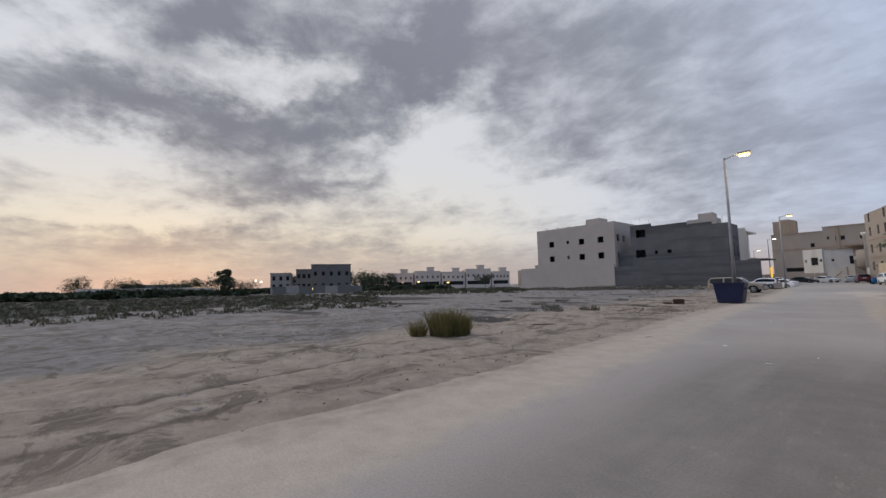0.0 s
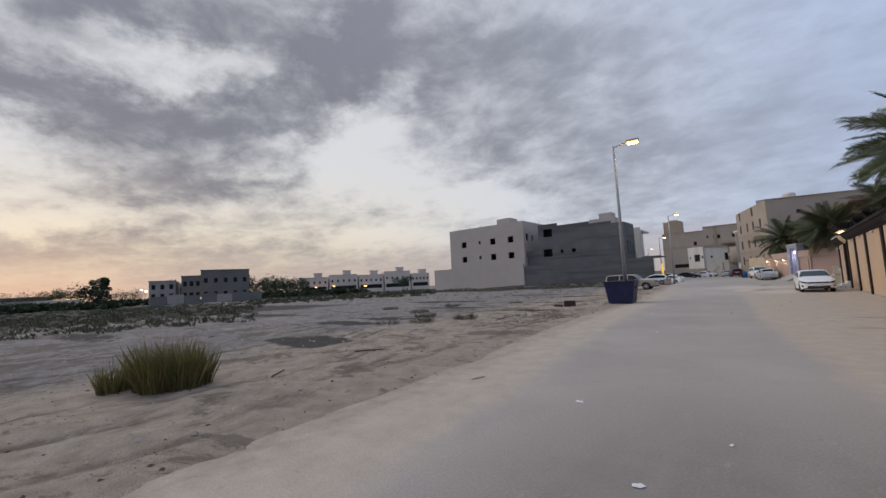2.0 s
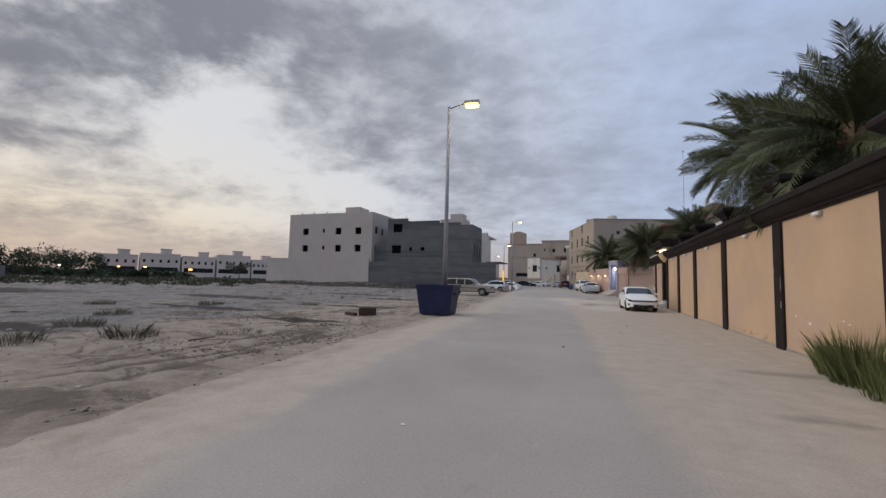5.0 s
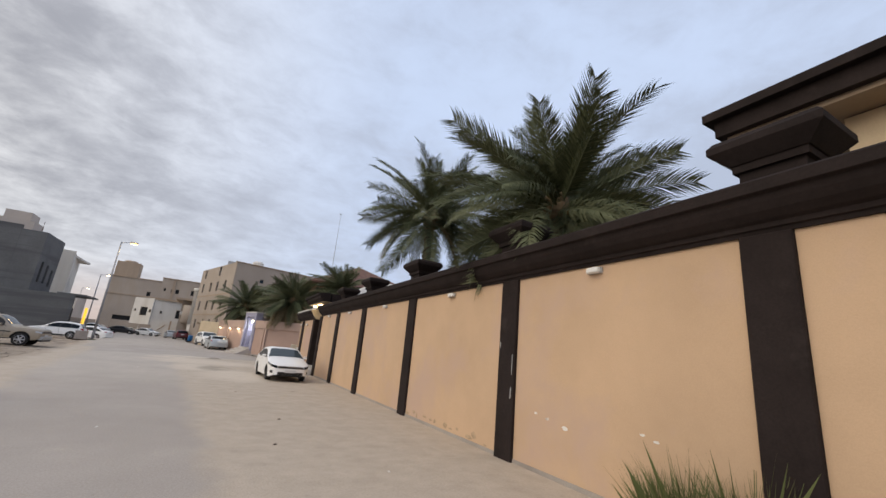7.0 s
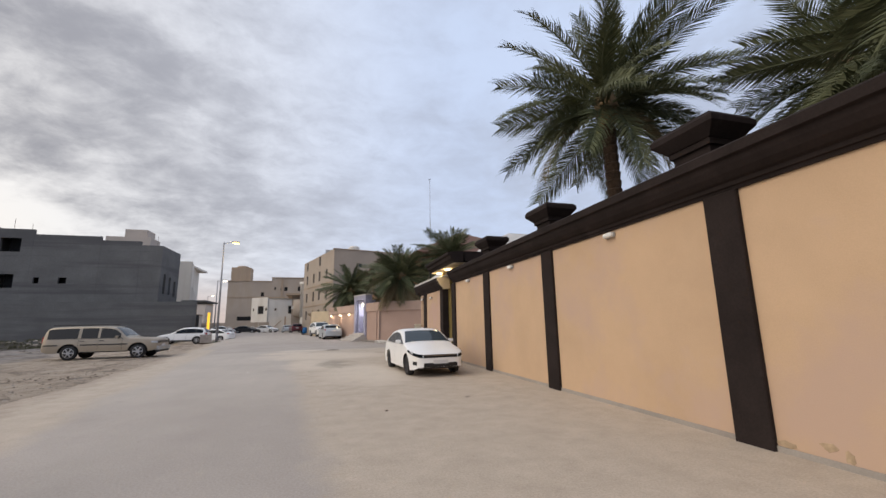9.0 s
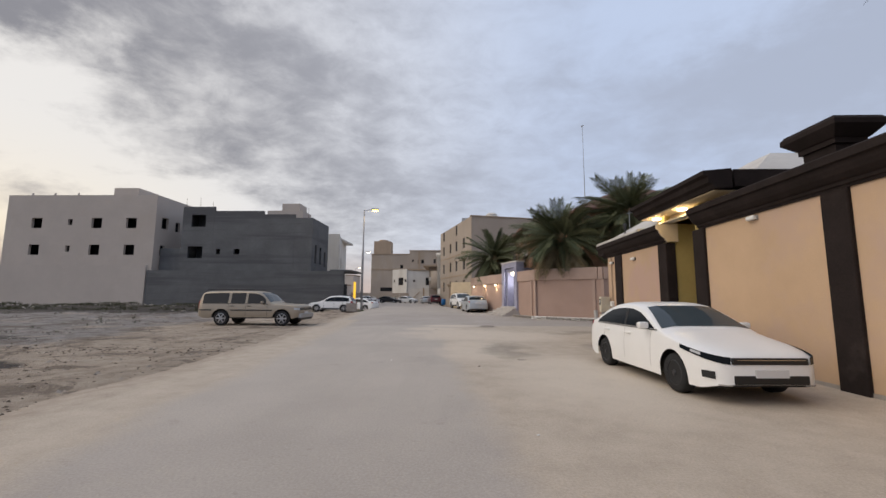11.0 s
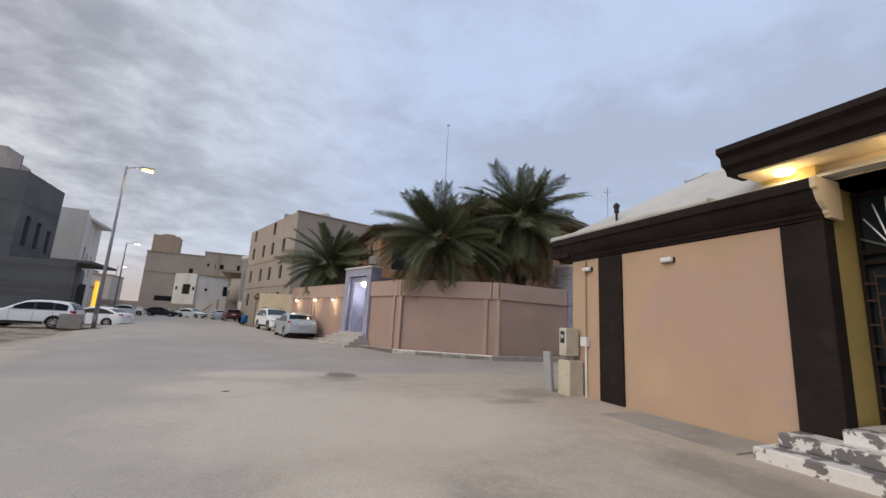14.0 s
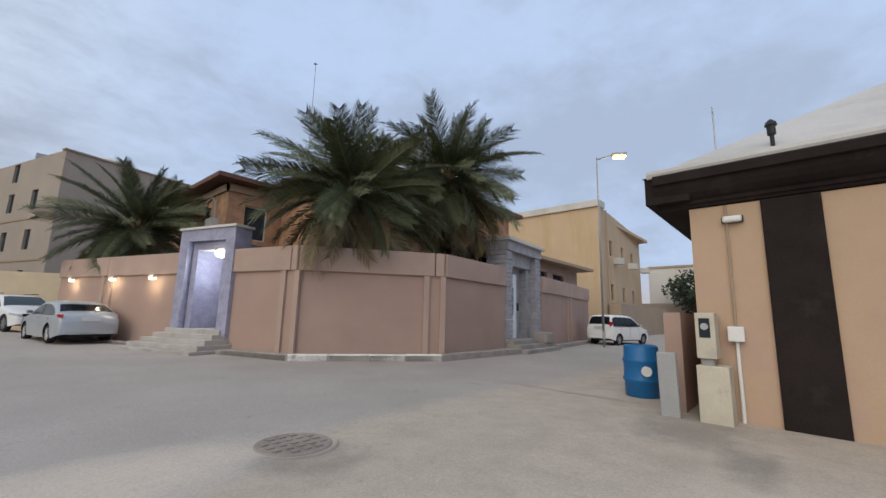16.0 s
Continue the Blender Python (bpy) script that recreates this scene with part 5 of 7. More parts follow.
part("tower_cap", lathe(bmesh.new(), [(1.6, 19.4), (1.6, 19.8), (1.2, 20.0)], 16, (-23.8, 167.5, 0)), M["tan2"], tanb)
part("roof", boxes((-26.8, 165.45, 14.3, -15.2, 176, 14.6), (-14.9, 165, 15.4, -4.7, 176, 15.7)), M["tan"], tanb)
part("string_course", boxes((-27.2, 164.85, 10.2, -15.1, 164.98, 10.45), (-15.0, 164.36, 10.2, -4.6, 164.48, 10.45)), M["tan2"], tanb)
part("parapet_cap", boxes((-27.3, 164.8, 15.1, -15.05, 165.3, 15.3), (-15.1, 164.3, 16.2, -4.5, 164.8, 16.4)), M["tan2"], tanb)
part("cable_column", boxes((-12.2, 164.3, 0, -11.6, 164.48, 16)), M["tan2"], tanb)
low = thing("house", pose(0, 0, 0), "dirty white two-storey house with dark window openings", "house")
# window fill is painted black for the unlit rooms
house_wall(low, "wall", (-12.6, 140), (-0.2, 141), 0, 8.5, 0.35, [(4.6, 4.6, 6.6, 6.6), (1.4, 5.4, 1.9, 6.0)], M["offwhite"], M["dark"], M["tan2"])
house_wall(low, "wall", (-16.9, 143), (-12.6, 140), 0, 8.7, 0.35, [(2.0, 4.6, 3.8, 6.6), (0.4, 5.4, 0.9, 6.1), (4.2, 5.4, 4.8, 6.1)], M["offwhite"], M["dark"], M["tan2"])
part("roof", boxes((-15.9, 143.4, 8.0, -0.4, 152, 8.3)), M["offwhite"], low)
part("air_conditioner", boxes((-11.2, 139.5, 2.3, -10.0, 140.0, 3.1)), M["offwhite"], low)
part("pipe", tube(bmesh.new(), (-12.7, 139.9, 0), (-12.7, 139.9, 8.6), 0.12), M["greybox"], low)
part("eave", boxes((-12.6, 139.75, 8.5, -0.2, 140.6, 8.7)), M["tan2"], low)
pw = thing("yard_wall", pose(0, 0, 0), "pale yard wall with carved diagonal panels", "wall", kind="structure")
for i in range(4):
    x = -11.4 + 3.6 * i
    part("wall_panel", boxes((x, 133.0, -0.1, x + 3.3, 133.25, 3.6)), M["offwhite"], pw)
    part("post", boxes((x + 3.3, 132.9, -0.1, x + 3.6, 133.3, 3.8)), M["tan2"], pw)
    c = bmesh.new()
    tube(c, (x + 0.7, 132.96, 1.0), (x + 2.6, 132.96, 2.9), 0.09, n=6)
    part("carving", c, M["tan2"], pw)
for i in range(6):
    x = -26.5 + 2.5 * i
    part("wall_panel", boxes((x, 136.0, -0.1, x + 2.4, 136.25, 2.6)), M["tan"], pw)
    part("arch_panel", lathe(bmesh.new(), [(0.8, 0), (0.8, 0.05), (0.7, 0.08)], 16, (0, 0, 0)), M["offwhite"], pw).matrix_basis = pose(x + 1.2, 136.0, 0.9, 90, 0, 0)
for x0, y0, z, w in ((-31, 128, 4.2, 5), (-36, 150, 7.5, 7), (-44, 158, 9, 8)):
    t = thing("house", pose(x0, y0, 0), "low grey house beside the far street", "house")
    part("wall", boxes((0, 0, -.1, w, 8, z)), M["whitefar"], t)
    part("parapet", boxes((-.1, -.1, z, w + .1, 8.1, z + 0.3)), M["tan2"], t)

# side street
yb = thing("apartment_building", pose(0, 0, 0), "yellow rendered apartment block with air conditioners", "building")
house_wall(yb, "wall", (34.7, 84), (34.7, 66.9), 0, 11.7, 0.3, [], M["yellowwall"])
house_wall(yb, "wall", (34.7, 66.9), (52, 68.4), 0, 11.7, 0.3, [(3 + 4.6 * i, z, 4.1 + 4.6 * i, z + 1.5) for i in range(3) for z in (3.4, 7.6)], M["yellowwall"], M["winglass"], M["tan2"])
part("roof", boxes((35, 67.4, 11.0, 52, 84, 11.3)), M["yellowwall"], yb)
part("parapet", boxes((34.5, 66.85, 11.7, 36.0, 84, 12.3)), M["offwhite"], yb, "white parapet band")
for x in (38.9, 43.5, 47.9):
    part("air_conditioner", bevelled(x, 66.5, 6.9, x + 0.9, 67.3, 7.5, 0.04), M["offwhite"], yb)
part("drain_pipe", tube(bmesh.new(), (36.2, 66.85, 0), (36.2, 66.85, 11.6), 0.07, n=8), M["tan2"], yb)
part("arcade", boxes((36, 65.8, 0, 52, 66.8, 3.0)), M["tan2"], yb)
gar = thing("garage", pose(0, 0, 0), "low pinkish garage with dark slot windows and flat roof", "garage")
# slots filled with black in place of the shade inside
house_wall(gar, "wall", (17.0, 66.2), (30, 67.2), 0, 5.2, 0.3, [(2 + 3 * i, 4.0, 4 + 3 * i, 4.6) for i in range(3)], M["pinkplaster"], M["dark"])
part("roof", boxes((16.8, 65.9, 5.2, 30.2, 74, 5.4)), M["tan2"], gar)
part("door", boxes((25.6, 66.3, 0, 29.4, 66.6, 3.0)), M["tan2"], gar)
sw = thing("yard_wall", pose(0, 0, 0), "tan yard wall closing the far side street", "wall", kind="structure")
part("wall_panel", boxes((60, 50, -.1, 60.3, 75, 4)), M["tan"], sw)
part("wall_panel", boxes((14, 54.7, -.1, 60, 54.95, 3.3)), M["tan"], sw)
far_e = thing("house", pose(62, 58, 0), "pale house at the end of the side street", "house")
part("wall", boxes((0, 0, 0, 10, 12, 9)), M["offwhite"], far_e)
part("parapet", boxes((-.1, -.1, 9, 10.1, 12.1, 9.3)), M["tan2"], far_e)

# ---- far side of the lot ----
def far_house(cx, cy, turn, w, d, h, material, label, tower=True, rows=2, nwin=6, shops=False):
    t = thing("house", pose(cx, cy, 0, 0, 0, turn), label, "house", "houses beyond the lot")
    holes = []
    for r in range(rows):
        for i in range(nwin):
            u = w * (i + 0.5) / nwin
            z = 1.6 + r * (h - 1.4) / rows
            if r == 0 and shops:
                continue
            holes.append((u - 0.45, z + 0.2, u + 0.45, z + 1.5))
        if r == 0 and shops:
            holes.append((0.8, 1.9, w - 0.8, 3.9))
    # windows and ground-floor recesses get a black fill as painted shade
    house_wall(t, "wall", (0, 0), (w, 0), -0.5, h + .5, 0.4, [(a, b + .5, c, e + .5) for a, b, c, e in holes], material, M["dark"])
    house_wall(t, "wall", (w, 0), (w, d), -0.5, h + .5, 0.4, [], material)
    house_wall(t, "wall", (0, d), (0, 0), -0.5, h + .5, 0.4, [], material)
    part("roof", boxes((0.1, 0.41, h - 0.4, w - .1, d, h - .2)), material, t)
    part("parapet", boxes((-0.15, -0.15, h, w + .15, 0.5, h + 0.25)), material, t)
    if tower:
        part("stair_tower", boxes((w * .5, 2, h - .2, w * .5 + 4, 5, h + 2.2)), material, t)
        part("tower_cap", boxes((w * .5 - .3, 1.7, h + 2.2, w * .5 + 4.3, 5.3, h + 2.5)), material, t)


for i, (f0, f1, h) in enumerate(((0.0, 0.2, 8.6), (0.21, 0.42, 9.6), (0.43, 0.62, 9.0), (0.63, 0.84, 10.4), (0.85, 1.0, 8.8))):
    a, b = Vector((-186, 122)), Vector((-150, 181))
    p, q = a + (b - a) * f0, a + (b - a) * f1
    far_house(p.x, p.y, math.degrees(math.atan2(b.y - a.y, b.x - a.x)), (q - p).length, 12, h, M["whitefar"], "pale terraced villa with flat roof across the lot", True, 2, 5, True)
far_house(-142, 186, 62, 16, 12, 9.5, M["tan"], "tan villa across the lot", True)
far_house(-127.0, 41.6, 66, 6.0, 9, 6.4, M["greyvilla"], "pale grey villa across the lot", False, 2, 3)
far_house(-121.0, 47.3, 68, 4.6, 9, 7.4, M["darkvilla"], "grey unfinished villa across the lot", False, 2, 3)
far_house(-119.5, 51.5, 68, 12, 11, 8.9, M["darkvilla"], "dark grey unfinished villa across the lot", False, 2, 5)
far_house(-230, 78, 74, 20, 10, 8, M["whitefar"], "pale flat-roofed villa far off", False)
far_house(-260, 10, 86, 30, 10, 5.2, M["darkvilla"], "low dark shed far off", False, 1, 3)
vw = thing("yard_wall", pose(-116.5, 39.0, 0, 0, 0, 68), "grey block yard wall before the unfinished villas", "wall", kind="structure")
for i in range(7):
    part("wall_panel", boxes((i * 3.6, 0, -1, i * 3.6 + 3.5, 0.3, 2.3 + 0.3 * (i % 2))), M["greyvilla" if i in (1, 4) else "darkvilla"], vw)
lw = thing("yard_wall", pose(-190, -5, 0, 0, 0, 88), "pale low wall beyond the scrub", "wall", kind="structure")
part("wall_panel", boxes((0, 0, -1, 44, 0.4, 3.2)), M["whitefar"], lw)
for i, (x, y, z, w, mtl) in enumerate(((-196, 36, 2.4, 9, "fargold"), (-205, 26, 2.2, 14, "fargold"), (-178, 126, 3.4, 0.8, "lampglow"), (-173, 133, 3.6, 1.0, "lampglow"), (-176, 129, 1.0, 2.2, "farred"), (-166, 148, 3.0, 1.4, "lampglow"), (-116, 50, 1.2, 2.2, "fargold"), (-165, 100, 3.0, 0.9, "lampwhite"), (-230, 66, 6.2, 1.0, "lampwhite"), (-140, 46, 6.5, 0.6, "lampwhite"), (-200, 60, 5, .8, "lampwhite"))):
    t = thing("street_light", pose(x, y, 0), "small distant light beyond the lot", "light", "distant lights")
    part("lamp", bevelled(-0.3, -w / 2, z, 0.3, w / 2, z + min(0.9, 0.35 + w * .1), 0.1), M[mtl], t)
    part("pole", tube(bmesh.new(), (0, 0, -1), (0, 0, z), 0.08, n=6), M["polepaint"], t)

# ---- street lamps ----
def street_lamp(x, y, h, aim, lit, power, glow="lampglow", arm=0.85, thin=1.0):
    t = thing("street_lamp", pose(x, y, -0.05, 0, 0, aim), "tall grey street lamp with a lit head", "street lamp", "street lamps")
    part("base_plate", bevelled(-0.25, -0.25, 0, 0.25, 0.25, 0.05, 0.01), M["polepaint"], t)
    part("pole", tube(bmesh.new(), (0, 0, 0.05), (0, 0, h), 0.13 * thin, 0.065 * thin, 14), M["polepaint"], t, "", True)
    part("door_plate", boxes((-0.06, -0.145, 0.6, 0.06, -0.12, 1.0)), M["greybox"], t)
    part("arm", tube(bmesh.new(), (0, 0, h - 0.12), (arm, 0, h + 0.12), 0.04, 0.035, 8), M["polepaint"], t)
    hd = bevelled(arm - 0.05, -0.16, h + 0.06, arm + 0.7, 0.16, h + 0.2, 0.04)
    part("head", hd, M["greybox"], t)
    part("lens", bevelled(arm + 0.0, -0.17, h - 0.10, arm + 0.66, 0.17, h + 0.055, 0.07, 3), M[glow], t, "glowing lamp glass")
    if power:
        l = new("street_lamp_light", bpy.data.lights.new("street_lamp_light", "POINT"))
        l.data.energy, l.data.color, l.data.shadow_soft_size = power, (1.0, 0.75, 0.42), 0.25
        l.location = Matrix.Translation((x, y, 0)) @ pose(0, 0, 0, 0, 0, aim) @ Vector((arm + 0.3, 0, h - 0.3))


street_lamp(-5.4, 35.15, 10.35, 5, True, 90)
street_lamp(-10.3, 80.2, 11.0, 10, True, 70)
street_lamp(-18.9, 116.5, 10.4, 15, True, 0, "lampwhite")
street_lamp(-31, 160, 10.4, 15, True, 0, "lampwhite")
street_lamp(20.45, 61.85, 10.45, -60, True, 90, thin=0.5)
sign = thing("lit_sign", pose(-14.2, 92.6, 0, 0, 0, -14), "glowing yellow light column beside the yard gate", "sign")
part("panel", bevelled(-0.12, -0.12, 0.9, 0.12, 0.12, 3.6, 0.03), M["lampyellow"], sign, "glowing yellow panel")
part("base", boxes((-0.35, -0.3, -0.1, 0.35, 0.3, 0.8)), M["greybox"], sign)

# ---- vehicles ----
def soften(tab, n=2):
    for _ in range(n):
        out = [tab[0]]
        for (a, b), (c, d) in zip(tab, tab[1:]):
            out += [(a * .75 + c * .25, b * .75 + d * .25), (a * .25 + c * .75, b * .25 + d * .75)]
        tab = out + [tab[-1]]
    return tab


def car(m, spec, paint, label, rim="alloy", group="parked cars", glass="carglass"):
    L, W, H, wb, fo, r = (spec[k] for k in ("L", "W", "H", "wb", "fo", "r"))
    top = soften(spec["top"])
    belt, sill = spec["belt"], spec["sill"]
    hubs = (fo, fo + wb)
    t = thing("car", m, label, "car", group)

    def zt(s):
        return interp(top, s)

    def hw(s, z):
        f = 1.0
        nl, nf = spec.get("round", (0.55, 0.80))
        if s < nl:
            f = nf + (1 - nf) * math.sqrt(max(0.0, 1 - (1 - s / nl) ** 2))
        if s > L - 0.45:
            f = min(f, 0.84 + 0.16 * math.sqrt(max(0.0, 1 - (1 - (L - s) / 0.45) ** 2)))
        k = (z - sill) / (belt - sill)
        if k < 1:
            q = 0.955 + 0.045 * math.sin(math.pi * min(1.0, max(0.0, 0.15 + 0.8 * k))) - 0.012 * max(0, k - 0.8) * 5
            return W / 2 * f * q
        return W / 2 * f * 0.955 - spec.get("tumble", 0.30) * (z - belt)

    def zl(s):
        z = sill + 0.10 * max(0.0, 1 - s / 0.35) + 0.12 * max(0.0, 1 - (L - s) / 0.4)
        for h in hubs:
            d = abs(s - h)
            R = r + spec.get("arch", 0.07)
            if d < R:
                z = max(z, r + math.sqrt(R * R - d * d))
        return z

    ss = [L * i / 72 for i in range(73)]
    for h in hubs:
        for k in (-1, 1):
            ss += [h + k * (r + spec.get("arch", 0.07)) * q for q in (0.9, 0.97, 1.0, 1.005)]
    ss = sorted(set(round(q, 4) for q in ss))
    bm = bmesh.new()
    rings = []
    for s in ss:
        z1 = zt(s)
        edge = z1 - 0.07
        z0 = min(zl(s), edge - 0.03)
        ring = []
        rows = [z0 + (edge - z0) * i / 9 for i in range(10)]
        we = hw(s, edge)
        for z in rows:
            ring.append((L / 2 - s, hw(s, z), z))
        for q in (0.97, 0.9, 0.7, 0.35, 0.0):
            ring.append((L / 2 - s, we * q, z1 - 0.07 * q ** 6))
        ring += [(x, -y, z) for x, y, z in ring[-2::-1]]
        rings.append([bm.verts.new(v) for v in ring])
    for a, b in zip(rings, rings[1:]):
        for i in range(len(a) - 1):
            bm.faces.new((a[i], a[i + 1], b[i + 1], b[i]))
    bm.faces.new(rings[0])
    bm.faces.new(rings[-1][::-1])
    bmesh.ops.recalc_face_normals(bm, faces=list(bm.faces))
    body = part("body", bm, M[paint], t, "", True)
    part("underbody", boxes((-L / 2 + 0.25, -W * .40, sill + 0.02, L / 2 - 0.25, W * .40, r * 2 + 0.02)), M["blackplastic"], t, "black underbody")

    def side_panel(name, s0, s1, za, zb, material, sides=(1, -1), out=0.006, parent=t, n=8, lab=""):
        for sg in sides:
            p = bmesh.new()
            g = []
            for i in range(n + 1):
                s = s0 + (s1 - s0) * i / n
                lo, hi = za(s), zb(s)
                hi = max(hi, lo + 0.004)
                g.append([p.verts.new((L / 2 - s, sg * (hw(s, lo + (hi - lo) * j / 4) + out), lo + (hi - lo) * j / 4)) for j in range(5)])
            for a, b in zip(g, g[1:]):
                for j in range(4):
                    f = (a[j], a[j + 1], b[j + 1], b[j])
                    p.faces.new(f if sg < 0 else f[::-1])
            part(name, p, material, parent, lab, True)

    for s0, s1 in spec["windows"]:
        side_panel("side_window", s0, s1, lambda s: belt + 0.04, lambda s: zt(s) - 0.13, M[glass])
    if spec.get("slim"):
        side_panel("door_frame", 2.62, 2.70, lambda s: belt + 0.045, lambda s: zt(s) - 0.135, M["blackplastic"], out=0.009, n=2)
    else:
        side_panel("pillar_trim", spec["windows"][0][0] + 0.06, spec["windows"][-1][1] - 0.02, lambda s: belt + 0.045, lambda s: zt(s) - 0.135, M[paint if spec.get("rack") and H > 1.8 else "blackplastic"], out=0.003, n=16)
    side_panel("window_trim", spec["windows"][0][0] - 0.1, spec["windows"][-1][1], lambda s: belt + 0.012, lambda s: belt + 0.032, M["blackplastic"], out=0.01, n=16)
    if not spec.get("slim"):
        side_panel("sill_trim", hubs[0] + r + 0.1, hubs[1] - r - 0.1, lambda s: sill + 0.005, lambda s: sill + (0.16 if spec.get("dkbump") and not spec.get("mould") else 0.05), M["blackplastic"], out=0.008, n=6)
    if spec.get("mould"):
        zm = spec["mould"]
        for s0, s1 in ((hubs[0] + r + 0.12, spec["seams"][0] - 0.02), (spec["seams"][0] + 0.03, hubs[1] - r - 0.12), (hubs[1] + r + 0.12, L - 0.15)):
            side_panel("side_moulding", s0, s1, lambda s: zm, lambda s: zm + 0.06, M["blackplastic"], out=0.016, n=5)
    for s in spec["seams"]:
        side_panel("door_seam", s, s + (0.006 if spec.get("slim") else 0.012), lambda q: sill + 0.12, lambda q: belt + 0.01, M["blackplastic"], out=0.003, n=1)
    for s in spec["seams"][:2]:
        for sg in (1, -1):
            y = sg * (hw(s, belt - 0.1) + 0.012)
            part("door_handle", bevelled(L / 2 - s + 0.06, min(y, y + sg * .025), belt - 0.12, L / 2 - s + 0.28, max(y, y + sg * .025), belt - 0.085, 0.008), M[spec.get("handle", paint)], t)

    def screen(name, s0, s1, w0, w1, material, out):
        p = bmesh.new()
        g = []
        for i in range(7):
            s = s0 + (s1 - s0) * i / 6
            z1 = zt(s)
            we = hw(s, z1 - 0.07)
            wq = w0 + (w1 - w0) * i / 6
            g.append([p.verts.new((L / 2 - s + out, we * q * wq, z1 - 0.07 * abs(q * wq) ** 6 + 0.007)) for q in (-1, -.7, -.35, 0, .35, .7, 1)])
        for a, b in zip(g, g[1:]):
            for j in range(6):
                p.faces.new((a[j], b[j], b[j + 1], a[j + 1]))
        bmesh.ops.recalc_face_normals(p, faces=list(p.faces))
        part(name, p, material, t, "", True)

    screen("windscreen", spec["ws"][0], spec["ws"][1], 0.95, 0.86, M["shield"], 0.006)
    screen("rear_window", spec["rw"][0], spec["rw"][1], 0.84, 0.90, M["carglass"], -0.006)
    nose = spec["nose"]
    side_panel("headlight", 0.002, spec.get("hl", 0.5), lambda s: nose - 0.02 + spec.get("sweep", 0.10) * s * 1.15, lambda s: nose + 0.085 + spec.get("sweep", 0.10) * s * 0.85, M[spec.get("lens", "headlight")], out=0.008, n=16)
    if spec.get("fog"):
        side_panel("fog_pocket", 0.12, 0.30, lambda s: sill + 0.15 + 0.06 * s, lambda s: sill + 0.27, M["blackplastic"], out=0.008, n=6)
        side_panel("chrome_lip", 0.002, 0.10, lambda s: sill + 0.075, lambda s: sill + 0.095, M["chrome"], out=0.012, n=6)
        side_panel("headlamp_bulb", 0.30, 0.48, lambda s: nose + 0.02 + spec["sweep"] * s, lambda s: nose + 0.06 + spec["sweep"] * s, M["headlight"], out=0.012, n=3)
    tz = spec["tail"]
    side_panel("tail_light", L - spec.get("taill", 0.28), L - 0.01, lambda s: tz + spec.get("tailh", 0.14) * 0.55 * (L - s) / 0.3, lambda s: tz + spec.get("tailh", 0.14), M["taillight"], out=0.006, n=5)
    fx = L / 2
    wn_ = W * 0.47 * spec.get("round", (0.55, 0.80))[1]
    part("grille", bevelled(fx - 0.05, -wn_ * 1.06, nose - 0.02, fx + 0.012, wn_ * 1.06, nose + (0.075 if spec.get("slim") else 0.10), 0.012), M["blackplastic"], t)
    part("grille_bar", boxes((fx + 0.012, -wn_ * .96, nose + 0.045, fx + 0.02, wn_ * .96, nose + 0.053)), M["chrome"], t)
    part("lower_grille", bevelled(fx - 0.05, -wn_ * 1.06, sill + 0.10, fx + 0.012, wn_ * 1.06, sill + 0.23, 0.02), M["blackplastic"], t)
    part("number_plate", boxes((fx + 0.002, -0.24, nose - 0.20, fx + 0.026, 0.24, nose - 0.09)), M["plate"], t)
    part("number_plate", boxes((-fx - 0.026, -0.26, tz - 0.08, -fx - 0.004, 0.26, tz + 0.06)), M["plate"], t)
    if spec.get("mould"):
        part("front_bumper", bevelled(fx - 0.12, -W * .45, sill + 0.04, fx + 0.10, W * .45, sill + 0.26, 0.03), M["metalgrey"], t, "dull chrome front bumper")
        part("bumper_step", bevelled(fx - 0.10, -W * .43, sill - 0.08, fx + 0.06, W * .43, sill + 0.036, 0.02), M["blackplastic"], t, "black lower bumper")
    part("rear_bumper", bevelled(-fx - 0.02, -W * .38, sill + 0.12, -fx + 0.06, W * .38, sill + 0.24, 0.02), M["blackplastic"] if spec.get("dkbump") else M[paint], t)
    for sg in (1, -1):
        x, y = L / 2 - spec["mirror"], sg * (hw(spec["mirror"], belt) + 0.02)
        mm = bevelled(x - 0.05, min(y, y + sg * .18), belt + 0.03, x + 0.08, max(y, y + sg * .18), belt + 0.15, 0.04)
        mir = part("mirror", mm, M[paint], t)
        part("mirror_glass", boxes((x - 0.056, min(y + sg * .02, y + sg * .18), belt + 0.05, x - 0.051, max(y + sg * .02, y + sg * .16), belt + 0.13)), M["chrome"], mir)
    for s in hubs:
        for sg in (1, -1):
            wh = new("wheel")
            wh.parent = t
            wh.matrix_basis = pose(L / 2 - s, sg * (W / 2 - 0.13), r, 90 * -sg, 0, 0)
            part("tyre", lathe(bmesh.new(), [(r * .66, -0.09), (r * .93, -0.105), (r, -0.07), (r, 0.07), (r * .93, 0.105), (r * .66, 0.09)], 28), M["rubber"], wh, "", True)
            rb = lathe(bmesh.new(), [(r * .67, 0.03), (r * .67, 0.095), (r * .62, 0.10), (r * .60, 0.06), (r * .1, 0.065)], 24)
            for k in range(0 if rim == "steelrim" else spec.get("spokes", 7)):
                a = k * math.tau / spec.get("spokes", 7)
                d = Vector((math.cos(a), math.sin(a), 0))
                tube(rb, d * r * .1 + Vector((0, 0, 0.085)), d * r * .62 + Vector((0, 0, 0.088)), r * .10, r * .075, 6)
            lathe(rb, [(r * .15, 0.06), (r * .15, 0.10), (r * .1, 0.11)], 12)
            part("rim", rb, M[rim], wh)
